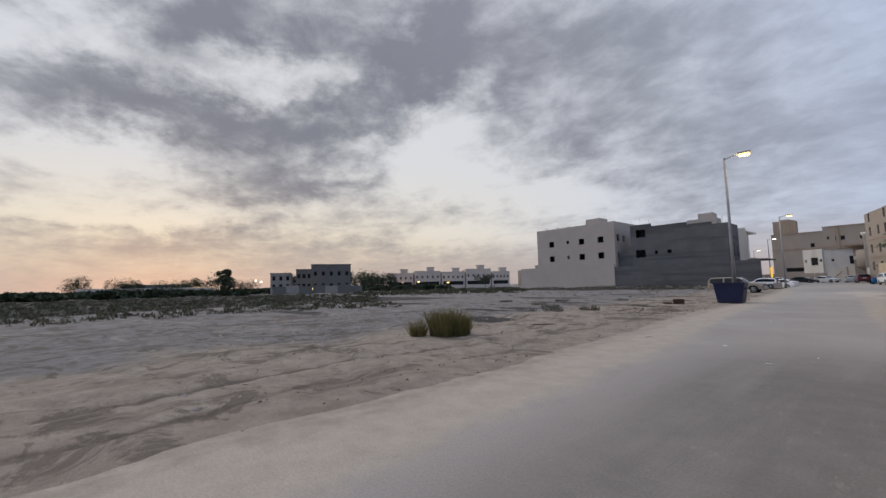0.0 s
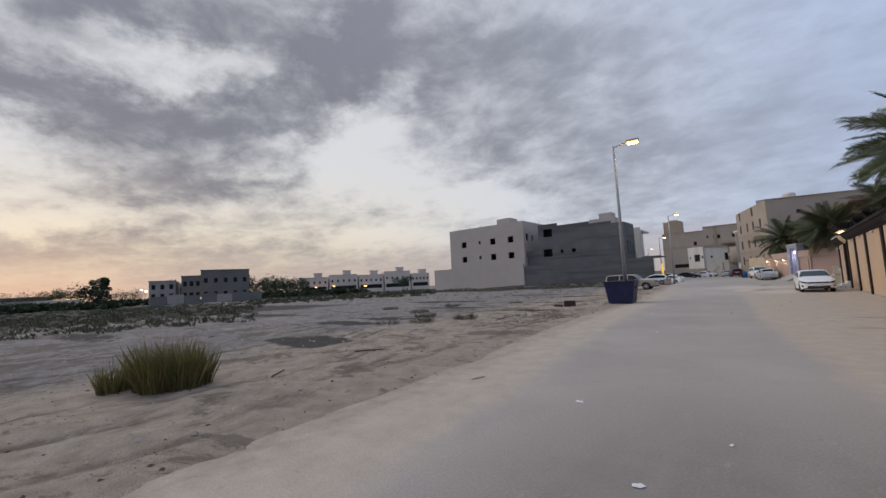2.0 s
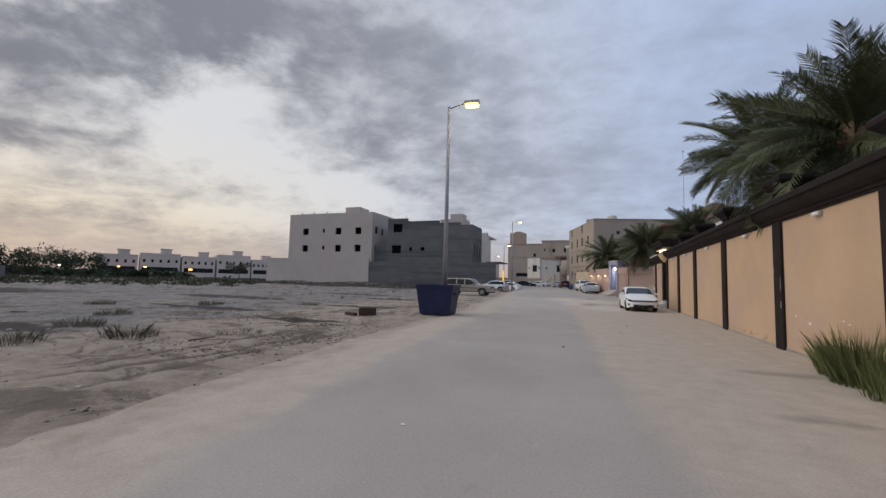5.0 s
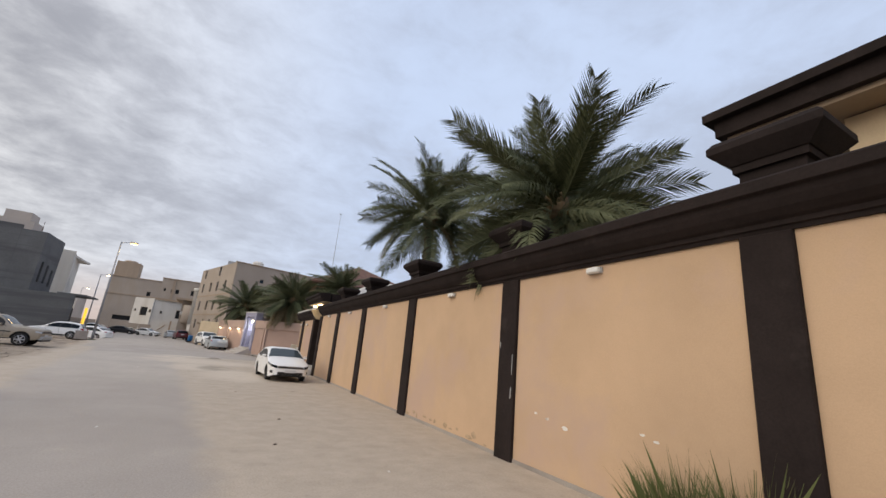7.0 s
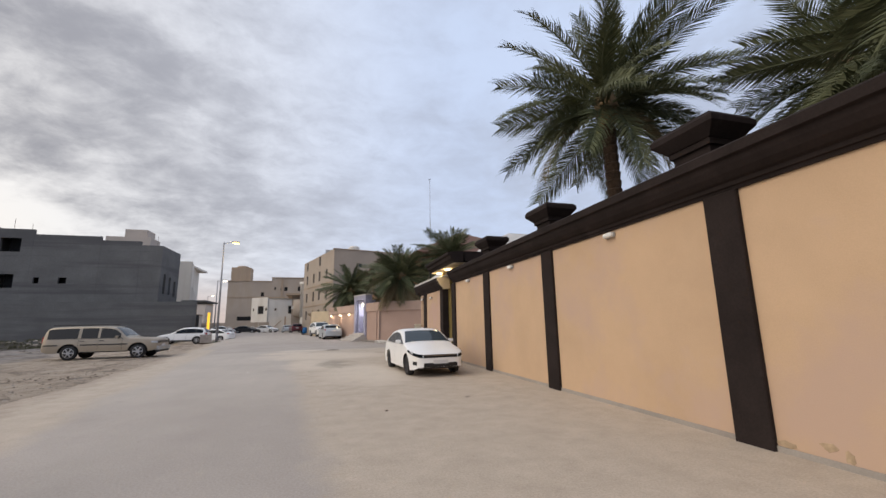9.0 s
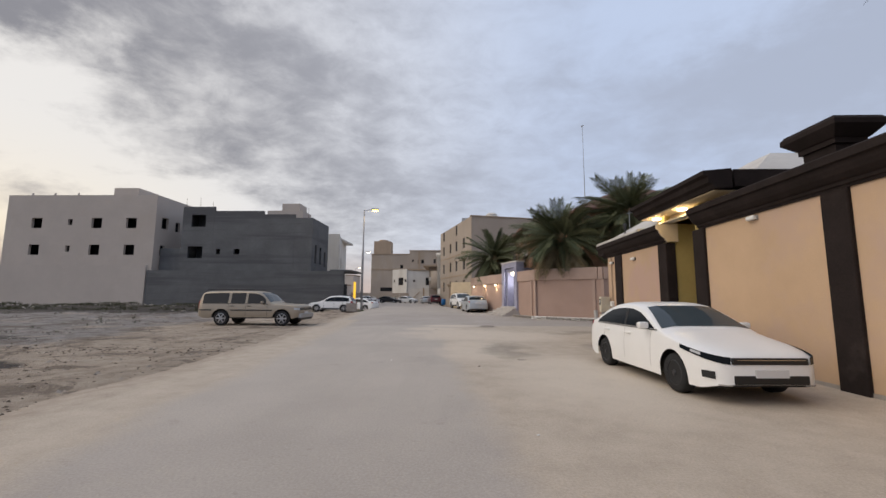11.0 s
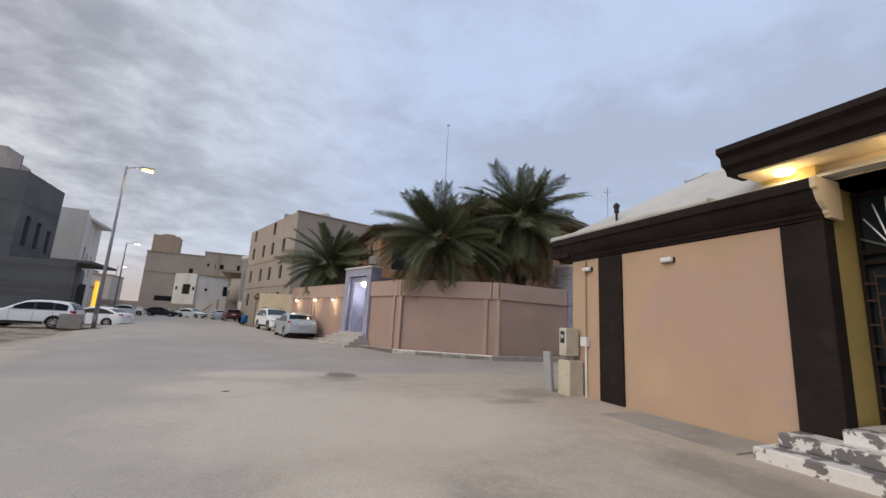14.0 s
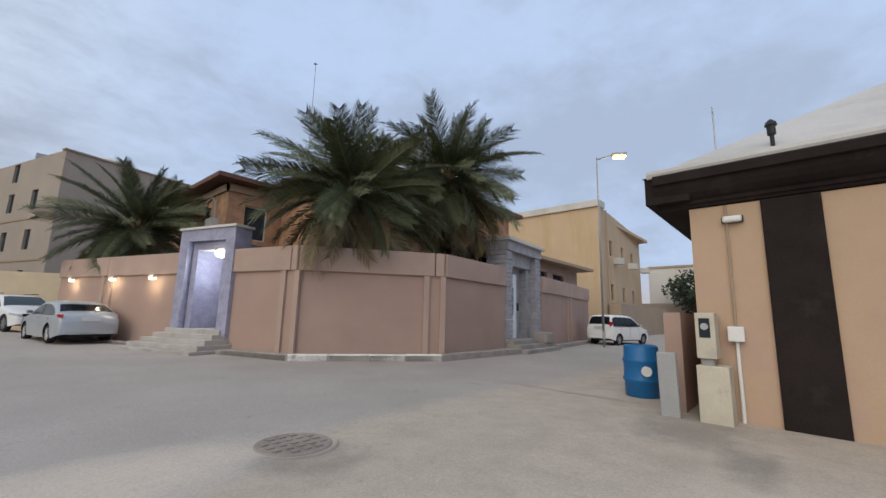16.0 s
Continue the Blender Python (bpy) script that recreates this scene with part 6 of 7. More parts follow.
    if spec.get("rack"):
        for sg in (1, -1):
            part("roof_rail", tube(bmesh.new(), (L / 2 - spec["rack"][0], sg * W * .33, H + 0.05), (L / 2 - spec["rack"][1], sg * W * .33, H + 0.04), 0.022, n=6), M["blackplastic"], t)
    return t


SEDAN = dict(round=(0.8, 0.62), sweep=0.2, lens="carglass", fog=True, L=4.62, W=1.78, H=1.46, wb=2.70, fo=0.95, r=0.31, belt=0.94, sill=0.20, nose=0.60, tail=0.84, mirror=1.72,
             top=[(0, .60), (.06, .70), (.35, .80), (1.0, .93), (1.3, 1.0), (2.05, 1.37), (2.4, 1.45), (2.9, 1.46), (3.4, 1.41), (3.75, 1.28), (4.2, 1.07), (4.5, 1.04), (4.58, .92), (4.62, .7)],
             windows=[(1.52, 4.02)], slim=True, ws=(1.36, 2.12), rw=(3.62, 4.16), seams=[2.64, 3.62, 1.62], wpost=[], hl=0.72)
WAGON = dict(round=(0.4, 0.88), L=5.57, W=2.0, H=1.88, wb=3.30, fo=0.95, r=0.395, mould=0.80, belt=1.15, sill=0.40, nose=0.86, tail=0.95, taill=0.07, arch=0.11, tailh=0.38, mirror=2.0, tumble=0.22,
             top=[(0, 1.0), (.04, 1.10), (.25, 1.14), (1.3, 1.19), (1.55, 1.23), (2.05, 1.72), (2.35, 1.83), (3, 1.88), (5.15, 1.86), (5.4, 1.76), (5.5, 1.25), (5.57, .85)],
             windows=[(1.85, 2.85), (2.97, 3.75), (3.9, 5.3)], ws=(1.6, 2.2), rw=(5.34, 5.5), seams=[2.91, 3.84, 1.75], wpost=[], hl=0.3, dkbump=True, rack=(2.6, 5.2), spokes=6, handle="blackplastic")
CROSS = dict(dkbump=True, round=(0.7, 0.68), sweep=0.14, L=4.72, W=1.9, H=1.70, wb=2.82, fo=0.95, r=0.37, belt=1.08, sill=0.27, nose=0.72, tail=0.92, tailh=0.2, mirror=1.85,
             top=[(0, .72), (.08, .86), (.5, .98), (1.2, 1.08), (1.42, 1.14), (2.2, 1.6), (2.6, 1.68), (3.4, 1.70), (4.2, 1.60), (4.45, 1.46), (4.64, 1.1), (4.72, .8)],
             windows=[(1.68, 2.72), (2.82, 3.6), (3.7, 4.3)], ws=(1.5, 2.3), rw=(4.25, 4.6), seams=[2.77, 3.66, 1.7], wpost=[], rack=(2.5, 4.1))
VAN = dict(L=4.19, W=1.67, H=1.69, wb=2.66, fo=0.78, r=0.30, belt=1.0, sill=0.24, nose=0.66, tail=1.0, tailh=0.3, mirror=1.35, tumble=0.2,
           top=[(0, .66), (.08, .82), (.4, .92), (.8, 1.02), (1.0, 1.1), (1.75, 1.58), (2.1, 1.67), (3.6, 1.69), (3.95, 1.62), (4.12, 1.1), (4.19, .75)],
           windows=[(1.3, 2.25), (2.33, 3.15), (3.25, 3.95)], ws=(1.06, 1.8), rw=(3.92, 4.1), seams=[2.29, 3.2, 1.3], wpost=[])

car(pose(4.12, 45.72, 0, 0, 0, -87) @ Matrix.Scale(1.01, 4), SEDAN, "paint_white", "white saloon car parked nose-out beside the long wall", "steelrim")
car(pose(-11.42, 59.7, -0.02, 0, 0, 0), WAGON, "paint_beige", "beige long estate off-roader parked on the sand lot", glass="tint")
car(pose(-13.3, 79.9, -0.02, 0, 0, 180), CROSS, "paint_white", "white crossover car parked before the blockwork wall")
car(pose(-12.0, 86.0, -0.02, 0, 0, 165), SEDAN, "paint_white", "white saloon car parked behind the crossover")
car(pose(1.3, 74.8, 0.265, 0, 0, 98), SEDAN, "paint_silver", "silver saloon car parked along the garden wall")
car(pose(0.4, 82.6, 0.335, 0, 0, -75), CROSS, "paint_white", "white crossover car parked nose-out along the garden wall")
car(pose(-4.3, 112.0, 0.35, 0, 0, 100.8), CROSS, "paint_maroon", "dark red crossover car parked far along the street")
car(pose(-6.3, 118.5, 0.35, 0, 0, 100.8), SEDAN, "paint_silver", "pale saloon car parked beyond the red car")
car(pose(-10.6, 124.0, 0.35, 0, 0, -30), SEDAN, "paint_white", "white saloon car at the far bend")
car(pose(-14.6, 123.5, 0.35, 0, 0, -5), SEDAN, "paint_black", "black saloon car at the far bend")
car(pose(-18.6, 122.5, 0.35, 0, 0, 5), SEDAN, "paint_white", "white saloon car at the far bend, beside a black one")
car(pose(24.3, 62.35, 0.14, 0, 0, -12), VAN, "paint_white", "white people carrier parked in the side street")

# ---- loose things on the lot ----
bn_ = thing("skip_bin", pose(-5.55, 34.7, -0.03, 0, 0, 4), "large navy blue steel rubbish skip with sloping ends", "skip")
bb = bmesh.new()
def ring4(bm, w, d, z, cx=0.0):
    return [bm.verts.new((cx + sx * w / 2, sy * d / 2, z)) for sx, sy in ((-1, -1), (1, -1), (1, 1), (-1, 1))]
rr = [ring4(bb, 1.40, 1.25, 0.06), ring4(bb, 1.80, 1.42, 1.38), ring4(bb, 1.72, 1.34, 1.38), ring4(bb, 1.34, 1.19, 0.12)]
for a, b in zip(rr, rr[1:]):
    for i in range(4):
        bb.faces.new((a[i], a[(i + 1) % 4], b[(i + 1) % 4], b[i]))
bb.faces.new(rr[0][::-1])
bb.faces.new(rr[3])
part("body", bb, M["bin"], bn_)
rim = boxes((-0.93, -0.75, 1.34, 0.93, -0.70, 1.42), (-0.93, 0.70, 1.34, 0.93, 0.75, 1.42), (-0.93, -0.70, 1.34, -0.88, 0.70, 1.42), (0.88, -0.70, 1.34, 0.93, 0.70, 1.42))
part("rim", rim, M["bin"], bn_)
for sx in (-1, 1):
    part("lug", tube(bmesh.new(), (sx * 0.8, -0.3, 1.0), (sx * 0.92, -0.3, 1.0), 0.05, n=10), M["bin"], bn_)
    part("foot", boxes((sx * 0.5 - .1, -0.55, 0, sx * 0.5 + .1, 0.55, 0.06)), M["rust"], bn_)
rbx = thing("metal_crate", pose(-8.25, 32.8, gh(-8.25, 32.8) - .03, 0, 0, 20), "small rusty open metal crate on the sand", "crate")
for b in ((-.35, -.25, 0, .35, -.22, .36), (-.35, .22, 0, .35, .25, .36), (.32, -.22, 0, .35, .22, .36), (-.35, -.22, .33, .32, .22, .36)):
    part("panel", boxes(b), M["rust"], rbx)
plk = thing("timber_block", pose(-8.8, 32.3, gh(-8.8, 32.3) - 0.01, 0, 0, -15), "dark broken timber block on the sand", "timber")
part("block", bevelled(-.3, -.1, 0, .3, .1, .14, .02), M["rust"], plk)
tl = thing("tile_stack", pose(-10.9, 78.4, -0.02, 0, 0, 8), "stack of grey tiles on a pallet beside the lamp post", "stack")
for k in range(7):
    part("tile_layer", boxes((-.5 + .02 * (k % 2), -.4, 0.12 + k * .12, .5, .4 - .03 * (k % 3), .12 + k * .12 + .105)), M["kerb"], tl)
part("pallet", boxes((-.55, -.45, 0, .55, -.3, .115), (-.55, .3, 0, .55, .45, .115), (-.55, -.08, 0, .55, .08, .115)), M["trunk"], tl)
bar2 = thing("barrel", pose(-2.35, 104.0, 0.35), "blue plastic barrel far along the kerb", "barrel")
part("body", lathe(bmesh.new(), [(0.30, 0), (0.34, 0.05), (0.36, 0.45), (0.34, 0.9), (0.28, 0.96)], 18), M["blueplastic"], bar2, "", True)
for i in range(16):
    x = random.uniform(-20, -5.5)
    y = random.uniform(8, 44)
    if x > interp(LEFT, y) - 0.8:
        continue
    stx = thing("stick", pose(x, y, gh(x, y) + 0.015, 0, random.uniform(-4, 4), random.uniform(0, 180)), "dry dark stick lying on the sand", "stick", "sticks on the lot")
    part("twig", tube(bmesh.new(), (0, 0, 0), (random.uniform(.3, .9), 0, 0.02), 0.02, 0.012, 5), M["rust"], stx)
for x, y, s in ((0.6, 27.5, .09), (2.2, 31.5, .08), (2.6, 34.0, .10), (1.9, 39.0, .09), (0.2, 46.6, .08), (-0.1, 51.6, .07), (1.3, 52.8, .1), (0.8, 55.4, .09)):
    rk = thing("stone", pose(x, y, 0, 0, 0, x * 90), "small dark stone on the road", "stone", "stones on the road")
    sb = bmesh.new()
    bmesh.ops.create_icosphere(sb, subdivisions=1, radius=s * 0.45)
    for v in sb.verts:
        v.co *= 1 + 0.35 * noise.noise(v.co * 9 + Vector((x, y, 0)))
        v.co.z = max(v.co.z * 0.45, -0.01)
    part("stone", sb, M["rust"], rk)

# ---- palms ----
def frond_mesh(name, length, droop, seed, width=0.54, n=80):
    rnd = random.Random(seed)
    verts, faces = [], []

    def at(t):
        x = length * t * (1 - 0.10 * droop * t)
        return Vector((x, 0.10 * math.sin(t * 3 + seed), -droop * length * 0.42 * t ** 2.1))

    rs = 9
    ring0 = None
    for i in range(rs + 1):
        c = at(i / rs)
        r = 0.035 * (1 - 0.85 * i / rs)
        k = len(verts)
        verts += [c + Vector((0, -r, 0)), c + Vector((0, r, 0)), c + Vector((0, 0, -r * 1.4))]
        if ring0 is not None:
            for j in range(3):
                faces.append((ring0 + j, ring0 + (j + 1) % 3, k + (j + 1) % 3, k + j))
        ring0 = k
    for i in range(n):
        t = 0.16 + 0.83 * (i + rnd.uniform(-.3, .3)) / n
        c = at(t)
        d = (at(min(1, t + 0.02)) - at(t - 0.02)).normalized()
        ll = width * (0.35 + 1.0 * math.sin(math.pi * min(1, 0.12 + t * 0.80)) ** 0.8) * rnd.uniform(0.85, 1.12)
        for sg in (-1, 1):
            lean = 0.62 + 0.55 * t + rnd.uniform(-.12, .12)
            side_v = Vector((0, sg, 0))
            upv = d.cross(side_v) * sg
            dirv = (d * lean + side_v * 0.85 + upv * rnd.uniform(0.10, 0.55)).normalized()
            tip = c + dirv * ll + Vector((0, 0, -0.24 * ll))
            mid = c + dirv * ll * 0.45
            w = d * 0.021
            k = len(verts)
            verts += [c - w * 0.6, mid - w, tip, mid + w, c + w * 0.6]
            faces.append((k, k + 1, k + 2, k + 3, k + 4))
    me = bpy.data.meshes.new(name)
    me.from_pydata([tuple(v) for v in verts], [], faces)
    me.materials.append(M["frond"])
    return me


FRONDS = [frond_mesh("frond", 3.3, 0.35, 1), frond_mesh("frond", 3.4, 0.62, 2), frond_mesh("frond", 3.2, 0.88, 3), frond_mesh("frond", 3.0, 1.12, 4)]
OLD = [me.copy() for me in FRONDS[2:]]
for me in OLD:
    me.materials.clear()
    me.materials.append(M["frondold"])


def palm(x, y, crown, count, scale, seed, label, low=-50, trunk_r=0.22):
    rnd = random.Random(seed)
    count = int(count * 0.88)
    t = thing("date_palm", pose(x, y, 0), label, "palm tree", "date palms")
    bm = bmesh.new()
    nseg = max(6, int(crown / 0.28))
    prof = []
    for i in range(nseg):
        z = crown * i / nseg
        rr_ = trunk_r * (1.15 - 0.25 * i / nseg)
        prof += [(rr_ * 0.92, z), (rr_ * 1.12, z + crown / nseg * 0.8)]
    prof.append((trunk_r * 1.2, crown))
    lathe(bm, prof, 12)
    part("trunk", bm, M["trunk"], t)
    hb_ = bmesh.new()
    lathe(hb_, [(trunk_r * 1.1, crown - 0.7), (trunk_r * 1.9, crown - 0.2), (trunk_r * 1.5, crown + 0.25), (0.05, crown + 0.6)], 10)
    part("crown_base", hb_, M["thatch"], t, "fibrous crown base")
    for i in range(count):
        f = i / (count - 1)
        az = i * 137.5 + rnd.uniform(-26, 26)
        el = 80 - (80 - low) * f ** 0.78 + rnd.uniform(-7, 7)
        if f > (0.74 if low < -45 else 0.97):
            me = OLD[i % 2]
        else:
            me = FRONDS[min(3, int(f * 3.4 + rnd.uniform(0, 0.9)))]
        o = new("frond", me)
        o.parent = t
        k = scale * rnd.uniform(0.84, 1.10) * (0.80 if f < 0.15 else 1.0)
        o.matrix_basis = Matrix.Translation((0, 0, crown + 0.1 - 0.25 * f)) @ Euler((0, 0, radians(az))).to_matrix().to_4x4() @ Euler((radians(rnd.uniform(-55, 55)), radians(-el), 0)).to_matrix().to_4x4() @ Matrix.Scale(k, 4)
    return t


palm(7.0, 65.5, 5.65, 122, 1.03, 11, "bushy date palm with drooping fronds behind the corner wall", -50)
palm(11.5, 65.0, 7.35, 124, 1.08, 12, "tall date palm with hanging dead fronds behind the side wall", -68)
palm(3.6, 78.0, 5.4, 112, 1.12, 13, "bushy date palm leaning over the long garden wall", -60)
palm(8.3, 31.1, 5.95, 96, 1.05, 35, "large date palm with spreading fronds behind the long wall", -36)
palm(9.2, 40.8, 8.45, 76, 1.14, 15, "date palm with bare trunk behind the long wall", -26)
palm(11.2, 34.2, 6.6, 60, 1.05, 16, "date palm standing deeper in the walled garden", -38)
palm(13.5, 37.0, 8.0, 54, 1.05, 17, "tall date palm deep in the walled garden", -38)


# ---- grass, scrub and trees ----
def tuft(name, parent, material, count, rad, h, seed, lean=0.5, w=0.012, label=""):
    rnd = random.Random(seed)
    verts, faces = [], []
    for _ in range(count):
        a, d = rnd.uniform(0, math.tau), rad * math.sqrt(rnd.random())
        b = Vector((d * math.cos(a), d * math.sin(a), -0.03))
        hh = h * rnd.uniform(0.45, 1.0) * (1 - 0.35 * (d / rad))
        dr = Vector((math.cos(a) * lean * rnd.random() * 1.3 + rnd.uniform(-.2, .2), math.sin(a) * lean * rnd.random() * 1.3 + rnd.uniform(-.2, .2), 1)).normalized()
        side_v = Vector((rnd.uniform(-1, 1), rnd.uniform(-1, 1), 0)).normalized() * w
        k = len(verts)
        m_ = b + dr * hh * 0.55
        tp = b + dr * hh + Vector((dr.x, dr.y, 0)) * hh * 0.35
        verts += [b - side_v, b + side_v, m_ + side_v * .8, tp, m_ - side_v * .8]
        faces.append((k, k + 1, k + 2, k + 3, k + 4))
    me = bpy.data.meshes.new(name)
    me.from_pydata([tuple(v) for v in verts], [], faces)
    me.materials.append(material)
    o = new(name, me)
    if parent is not None:
        o.parent = parent
    return o


def clump(name, x, y, z, mtl, count, rad, h, seed, label, cat, group="", lean=0.5, w=0.012):
    t = thing(name, pose(x, y, z), label, cat, group)
    tuft("foliage", t, mtl, count, rad, h, seed, lean, w)
    return t


def reed_bed(x, y, stems, seed, label):
    """Stems in several stools, dark at the foot, with tan plumes over them."""
    t = thing("reed_clump", pose(x, y, gh(x, y)), label, "reeds", "reeds on the lot")
    rnd = random.Random(seed)
    for _ in range(stems):
        a, d = rnd.uniform(0, math.tau), 0.5 * math.sqrt(rnd.random())
        h = rnd.uniform(1.15, 1.6) * (1.1 - 0.6 * d)
        place = pose(d * math.cos(a) * 1.15, d * math.sin(a), 0)
        for name, mtl, n, r_, hh, w in (("litter_base", "scrub", 110, 0.28, h * 0.55, 0.006), ("stems", "weed", 170, 0.24, h * 0.9, 0.0042), ("dry_stems", "dryreed", 260, 0.27, h, 0.0042)):
            o = tuft(name, t, M[mtl], n, r_, hh, rnd.randint(1, 9999), 0.24, w)
            o.matrix_basis = place


reed_bed(-7.5, 10.35, 8, 1, "yellow-green clump of dry reeds on the sand")
reed_bed(-8.65, 9.7, 1, 2, "sparse pale reed clump on the sand")
for i, (x, y, n, h) in enumerate(((-11.3, 22.0, 120, .6), (-10.0, 23.8, 150, .65), (-13.2, 24.4, 140, .6), (-12.2, 20.6, 90, .5), (-8.2, 25.6, 60, .35), (-16, 27, 140, .5), (-9.4, 29.4, 50, .3), (-18, 33, 150, .5), (-22, 30, 150, .5), (-14, 36, 120, .4))):
    clump("grass_tuft", x, y, gh(x, y), M["scrub"], n * 2, 0.6, h * 0.85, 20 + i, "low dry grass tuft on the sand", "grass", "dry tufts on the lot", 0.6, 0.005)
for i, (x, y, n, h, r_) in enumerate(((5.8, 26.4, 600, 1.2, .42), (5.75, 25.7, 700, 1.3, .5), (5.7, 24.6, 450, 1.0, .5), (-10.2, 79.2, 200, .5, .5), (-8.9, 81.0, 160, .4, .5))):
    clump("weed_clump", x, y, gh(x, y) + 0.04 if x < 0 else 0, M["weed"], n, r_, h, 40 + i, "green weeds with seed heads at the wall foot", "weeds", "weeds", 0.35, 0.007)


def scatter_scrub(name, seed, count, place, h0, h1, mtl, label, cat, blades=26, wid=0.05):
    rnd = random.Random(seed)
    verts, faces = [], []
    for _ in range(count):
        x, y = place(rnd)
        if x > interp(LEFT, y) - 2.5:
            continue
        z = gh(x, y)
        h = rnd.uniform(h0, h1)
        rad = h * rnd.uniform(0.7, 1.3)
        for _ in range(blades):
            a, d = rnd.uniform(0, math.tau), rad * math.sqrt(rnd.random())
            b = Vector((x + d * math.cos(a), y + d * math.sin(a), z - 0.05 + h * 0.4 * rnd.random()))
            dr = Vector((rnd.uniform(-.7, .7), rnd.uniform(-.7, .7), rnd.uniform(.3, 1))).normalized()
            sv = Vector((rnd.uniform(-1, 1), rnd.uniform(-1, 1), rnd.uniform(-.3, .3))).normalized() * wid * rnd.uniform(.6, 1.5) * (h / 0.6)
            hh = h * rnd.uniform(.3, .75)
            k = len(verts)
            verts += [b - sv * .5, b + sv * .5, b + dr * hh * .6 + sv, b + dr * hh, b + dr * hh * .6 - sv]
            faces.append((k, k + 1, k + 2, k + 3, k + 4))
    me = bpy.data.meshes.new(name)
    me.from_pydata([tuple(v) for v in verts], [], faces)
    me.materials.append(mtl)
    return tagged(new(name, me), label, cat, kind="stuff")


def polar(a0, a1, d0, d1):
    def f(rnd):
        a, d = radians(rnd.uniform(a0, a1)), d0 + (d1 - d0) * rnd.random() ** 0.8
        return (2 - d * math.sin(a), 6 + d * math.cos(a))
    return f


scatter_scrub("scrub", 1, 3000, polar(62, 108, 30, 118), 0.12, 0.5, M["scrub"], "dark dry scrub covering the far side of the lot", "scrub", 34, 0.045)
scatter_scrub("scrub", 2, 700, polar(40, 64, 70, 150), 0.3, 0.9, M["scrub"], "dark scrub belt before the far villas", "scrub", 18, 0.10)
scatter_scrub("scrub", 3, 1500, lambda r: (r.uniform(-75, -15), r.uniform(76, 89)), 0.15, 0.5, M["scrub"], "low dull green weeds on the bank before the yard walls", "weeds", 26, 0.035)
scatter_scrub("scrub", 4, 300, lambda r: (r.uniform(-60, -16), r.uniform(42, 72)), 0.1, 0.32, M["scrub"], "thin dry weeds across the lot", "weeds", 16, 0.03)


def leaf_tree(x, y, h, w, seed, label, z=0.0, tall=False):
    rnd = random.Random(seed)
    t = thing("tree", pose(x, y, z - .2), label, "tree", "trees round the lot")
    bm = bmesh.new()
    tube(bm, (0, 0, 0), (0.1 * w, 0, h * 0.45), 0.05 * h * .5, 0.03 * h * .5, 8)
    for k in range(5):
        a = k * 1.257
        tube(bm, (0.1 * w, 0, h * 0.35), (0.32 * w * math.cos(a), 0.32 * w * math.sin(a), h * 0.72), 0.012 * h, 0.005 * h, 5)
    part("trunk", bm, M["trunk"], t)
    verts, faces = [], []
    blobs = [(Vector((rnd.uniform(-.33, .33) * w, rnd.uniform(-.33, .33) * w, h * rnd.uniform(.42 if not tall else .2, .9))), rnd.uniform(.14, .26) * w) for _ in range(14)]
    for _ in range(1700):
        c, r_ = rnd.choice(blobs)
        d = Vector((rnd.gauss(0, 1), rnd.gauss(0, 1), rnd.gauss(0, .8))).normalized() * r_ * rnd.uniform(.55, 1.05)
        p = c + d
        u = Vector((rnd.uniform(-1, 1), rnd.uniform(-1, 1), rnd.uniform(-1, 1))).normalized()
        v = u.orthogonal().normalized()
        s = 0.035 * h * rnd.uniform(.6, 1.4)
        k = len(verts)
        verts += [p - u * s, p + v * s * .5, p + u * s, p - v * s * .5]
        faces.append((k, k + 1, k + 2, k + 3))
    me = bpy.data.meshes.new("crown")
    me.from_pydata([tuple(v) for v in verts], [], faces)
    me.materials.append(M["tree"])
    o = new("crown", me)
    o.parent = t


leaf_tree(-235, 52, 13.5, 8, 1, "tall dark tree on the horizon", tall=True)
for i, (x, y, h, w) in enumerate(((-210, 38, 7, 12), (-205, 30, 6, 10), (-150, 34, 7, 10), (-160, 60, 7, 9), (-138, 50, 6.5, 9), (-135, 74, 7.5, 10), (-180, 108, 9, 14), (-172, 112, 8, 12), (-150, 95, 6, 10), (-228, 12, 7, 12), (-240, -6, 8, 14), (-170, 8, 5, 12), (-165, 20, 4.5, 12), (-140, 150, 7, 9), (-118, 70, 5, 8), (-222, 60, 6, 14), (-190, 84, 6, 12))):
    leaf_tree(x, y, h, w, 10 + i, "dark rounded tree beyond the lot")
leaf_tree(-29, 122, 6, 7, 50, "dark green tree beside the far street")
leaf_tree(-34, 134, 5, 7, 51, "dark green tree beside the far street")
leaf_tree(57, 64, 8.5, 7, 52, "dark green tree in the side street")
leaf_tree(-14.6, 128.5, 1.8, 3, 53, "low clipped bush by the far yard wall")


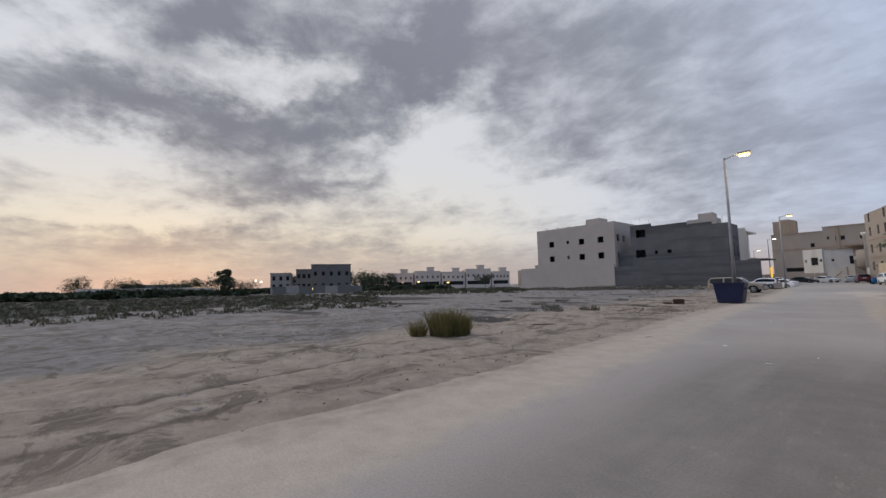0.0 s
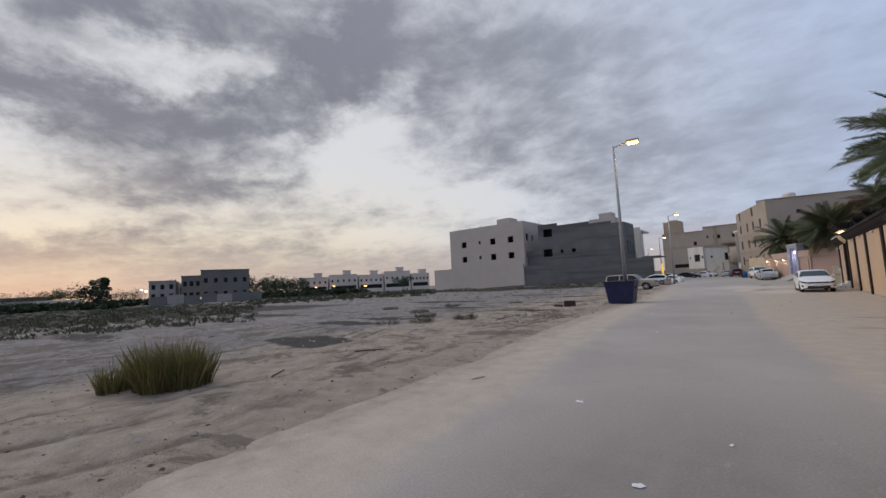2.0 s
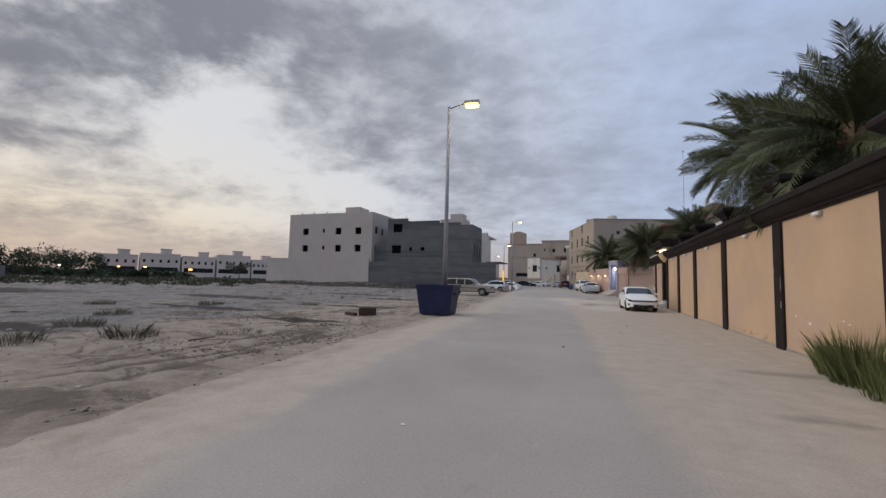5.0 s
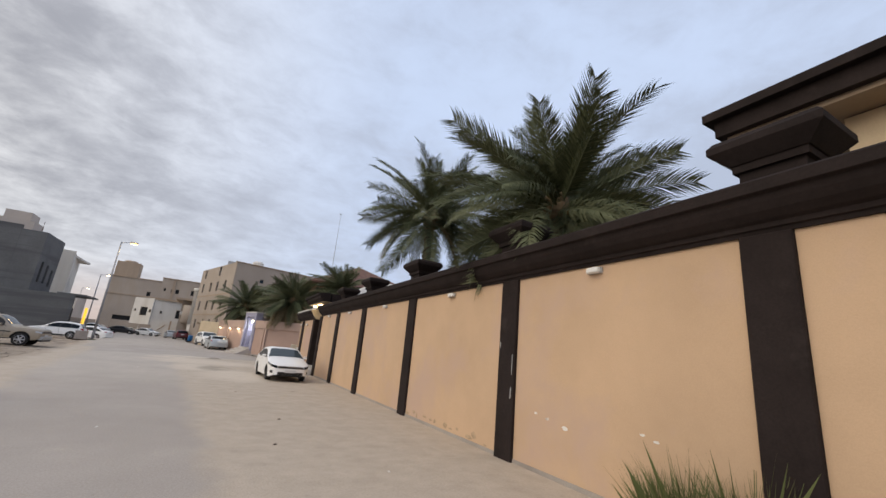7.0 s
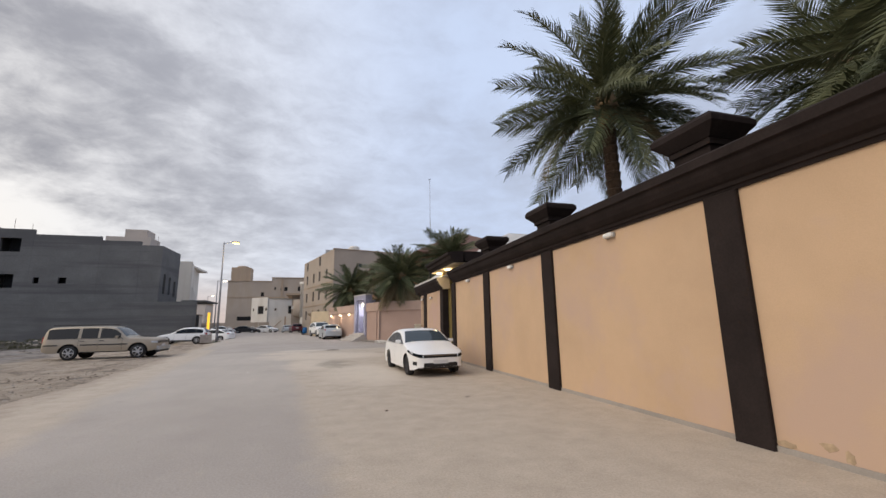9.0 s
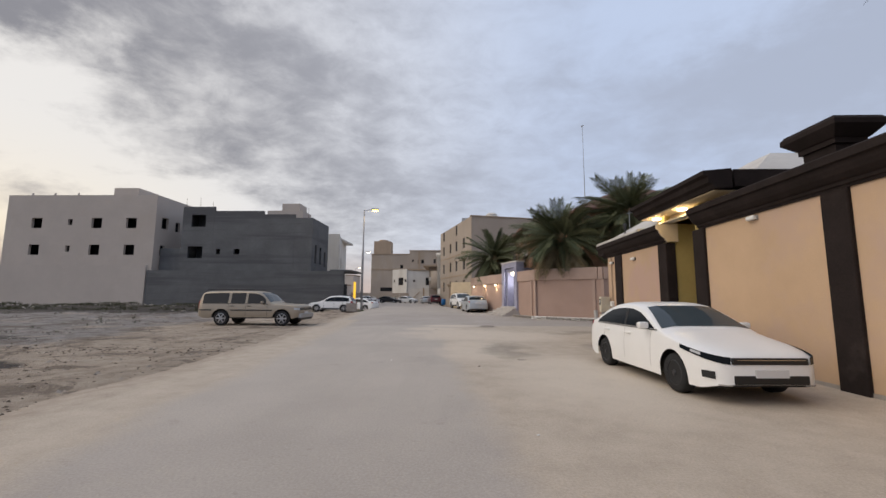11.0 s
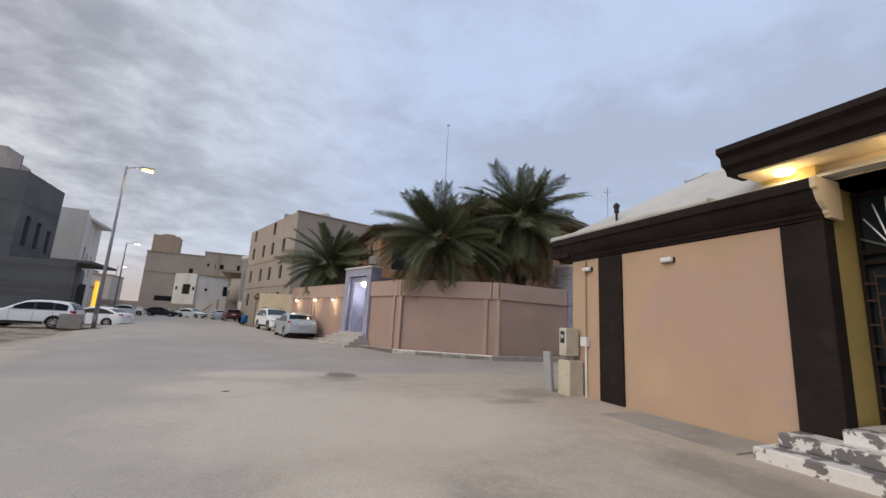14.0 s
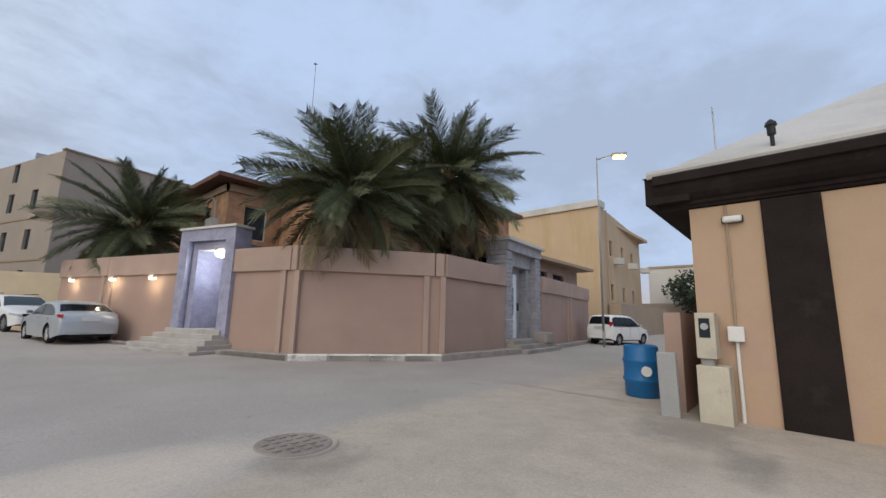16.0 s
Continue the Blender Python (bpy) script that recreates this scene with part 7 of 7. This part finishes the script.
# stones and clods
def stones(name, seed, count, place, s0, s1, label, mtl="pebble"):
    rnd = random.Random(seed)
    verts, faces = [], []
    for _ in range(count):
        x, y = place(rnd)
        if x > interp(LEFT, y) - 0.1:
            continue
        z = gh(x, y)
        s = s0 + (s1 - s0) * rnd.random() ** 3
        k = len(verts)
        for dx_, dy_, dz_ in ((1, 0, 0), (0, 1, 0), (-1, 0, 0), (0, -1, 0), (0, 0, .7), (0, 0, -.5)):
            verts.append((x + dx_ * s * rnd.uniform(.6, 1.4), y + dy_ * s * rnd.uniform(.6, 1.4), z + dz_ * s * rnd.uniform(.5, 1.1)))
        faces += [(k + a, k + b, k + c) for a, b, c in ((0, 1, 4), (1, 2, 4), (2, 3, 4), (3, 0, 4), (1, 0, 5), (2, 1, 5), (3, 2, 5), (0, 3, 5))]
    me = bpy.data.meshes.new(name)
    me.from_pydata(verts, [], faces)
    me.materials.append(M[mtl])
    return tagged(new(name, me), label, "stones", kind="stuff")


stones("stones", 1, 2600, lambda r: (-2 - 26 * r.random() ** 1.4, r.uniform(2, 60)), 0.01, 0.09, "scattered stones and clods on the sand lot")
stones("clods", 3, 5200, lambda r: (-2 - 20 * r.random() ** 1.3, r.uniform(3, 58)), 0.010, 0.042, "dark soil clods and crumbs on the sand lot", "clod")
HEAPS = [(-10.2, 29.6, 2.6, 0.7), (-7.2, 28.4, 1.2, 0.5), (-13.5, 28.6, 2.4, 0.6), (-7.0, 23.4, 1.2, 0.4), (-6.4, 25.8, 0.9, 0.35), (-8.4, 42.6, 2.0, 0.5), (-7.4, 40.6, 1.4, 0.4), (-11.5, 46.0, 2.6, 0.6), (-9.8, 49.0, 2.2, 0.5)]


def heaped(r):
    cx, cy, rx, ry = HEAPS[r.randrange(len(HEAPS))]
    return (cx + r.gauss(0, rx), cy + r.gauss(0, ry * 1.2))


stones("clods", 4, 4200, heaped, 0.010, 0.055, "low spread heaps of dark soil and rubble on the lot", "clod")
stones("stones", 2, 900, lambda r: (r.uniform(-70, -16), r.uniform(78, 89)), 0.05, 0.4, "rubble along the bank before the yard walls")
scatter_scrub("scrub", 5, 620, polar(50, 108, 130, 250), 0.9, 2.9, M["tree"], "dark hedge of trees and shrubs along the horizon", "scrub", 80, 0.16)

# ---- small marks and litter ----
LITTER = [(-0.15, 13.05, 0.16), (1.1, 11.05, 0.14), (1.63, 12.35, 0.07), (-1.9, 47.34, 0.09), (-0.75, 20.8, 0.08), (0.6, 42.0, 0.05), (-0.6, 33.0, 0.06), (3.6, 29.6, 0.06), (-2.2, 27.0, 0.08), (-4.9, 24.0, 0.10), (-5.6, 20.3, 0.08)]
DARKS = [(1.31, 47.6, 0.35, 0.16), (-1.24, 56.14, 0.18, 0.12), (3.86, 39.83, 0.22, 0.12), (-2.24, 13.6, 0.4, 0.08)]

def flake(name, m, w, h, seed, material, label, cat, group):
    """A thin irregular patch, lying in its own xy plane."""
    rnd = random.Random(seed)
    t = thing(name, m, label, cat, group)
    bm = bmesh.new()
    n = 11
    lo, hi = [], []
    for i in range(n):
        a = i * math.tau / n
        k = rnd.uniform(0.55, 1.0)
        x, y = 0.5 * w * k * math.cos(a), 0.5 * h * k * math.sin(a)
        lo.append(bm.verts.new((x, y, 0)))
        hi.append(bm.verts.new((x * .96, y * .96, 0.004)))
    bm.faces.new(hi)
    bm.faces.new(lo[::-1])
    for i in range(n):
        bm.faces.new((lo[i], lo[(i + 1) % n], hi[(i + 1) % n], hi[i]))
    part("flake", bm, material, t)


for i, (y, z, w, h) in enumerate(((29.85, 1.75, 0.03, 0.55), (29.86, 1.2, 0.05, 0.3), (30.25, 2.1, 0.03, 0.18), (29.2, 0.95, 0.10, 0.05), (28.9, 0.9, 0.12, 0.06), (28.5, 0.82, 0.16, 0.07), (27.1, 1.0, 0.10, 0.05), (26.9, 0.95, 0.14, 0.05))):
    dpt = 0.074 if 29.8 < y < 30.3 else 0.003
    flake("paint_scrape", Matrix.Translation((wx(y) - dpt, y, z)) @ Euler((radians(90), 0, radians(-90))).to_matrix().to_4x4(), w * (0.7 if dpt > 0.05 else 1.0), h, i, M["greybox" if dpt > 0.05 else "kerbwhite"], "pale scraped paint mark on the wall", "scrape", "scrape marks")
for i in range(13):
    y = 30.7 + i * 0.36 + 0.1 * math.sin(i * 2.3)
    if 34.7 < y < 35.4:
        continue
    z = 0.10 + 0.10 * abs(math.sin(i * 1.7))
    flake("peeled_patch", Matrix.Translation((wx(y) - 0.021 if z < 0.1 else wx(y) - 0.003, y, z)) @ Euler((radians(90), 0, radians(-90))).to_matrix().to_4x4(), 0.14 + 0.09 * (i % 3), 0.05 + 0.04 * ((i * 7) % 4), 40 + i, M["peel"], "peeled tan patch at the wall foot", "peeled paint", "peeled patches")
for i, (x, y, s) in enumerate(LITTER):
    flake("litter", pose(x, y, rise(x, y) + 0.008, 6 * math.sin(i), 5 * math.cos(i), 40 * i), s, s * 0.6, 90 + i, M["whiteplastic"], "scrap of white paper on the road", "litter", "litter on the road")
for i, (x, y, w, h) in enumerate(DARKS):
    flake("damp_patch", pose(x, y, rise(x, y) + 0.006, 0, 0, 25 * i), w, h, 130 + i, M["tarpatch"], "dark damp patch on the road", "patch", "damp patches")
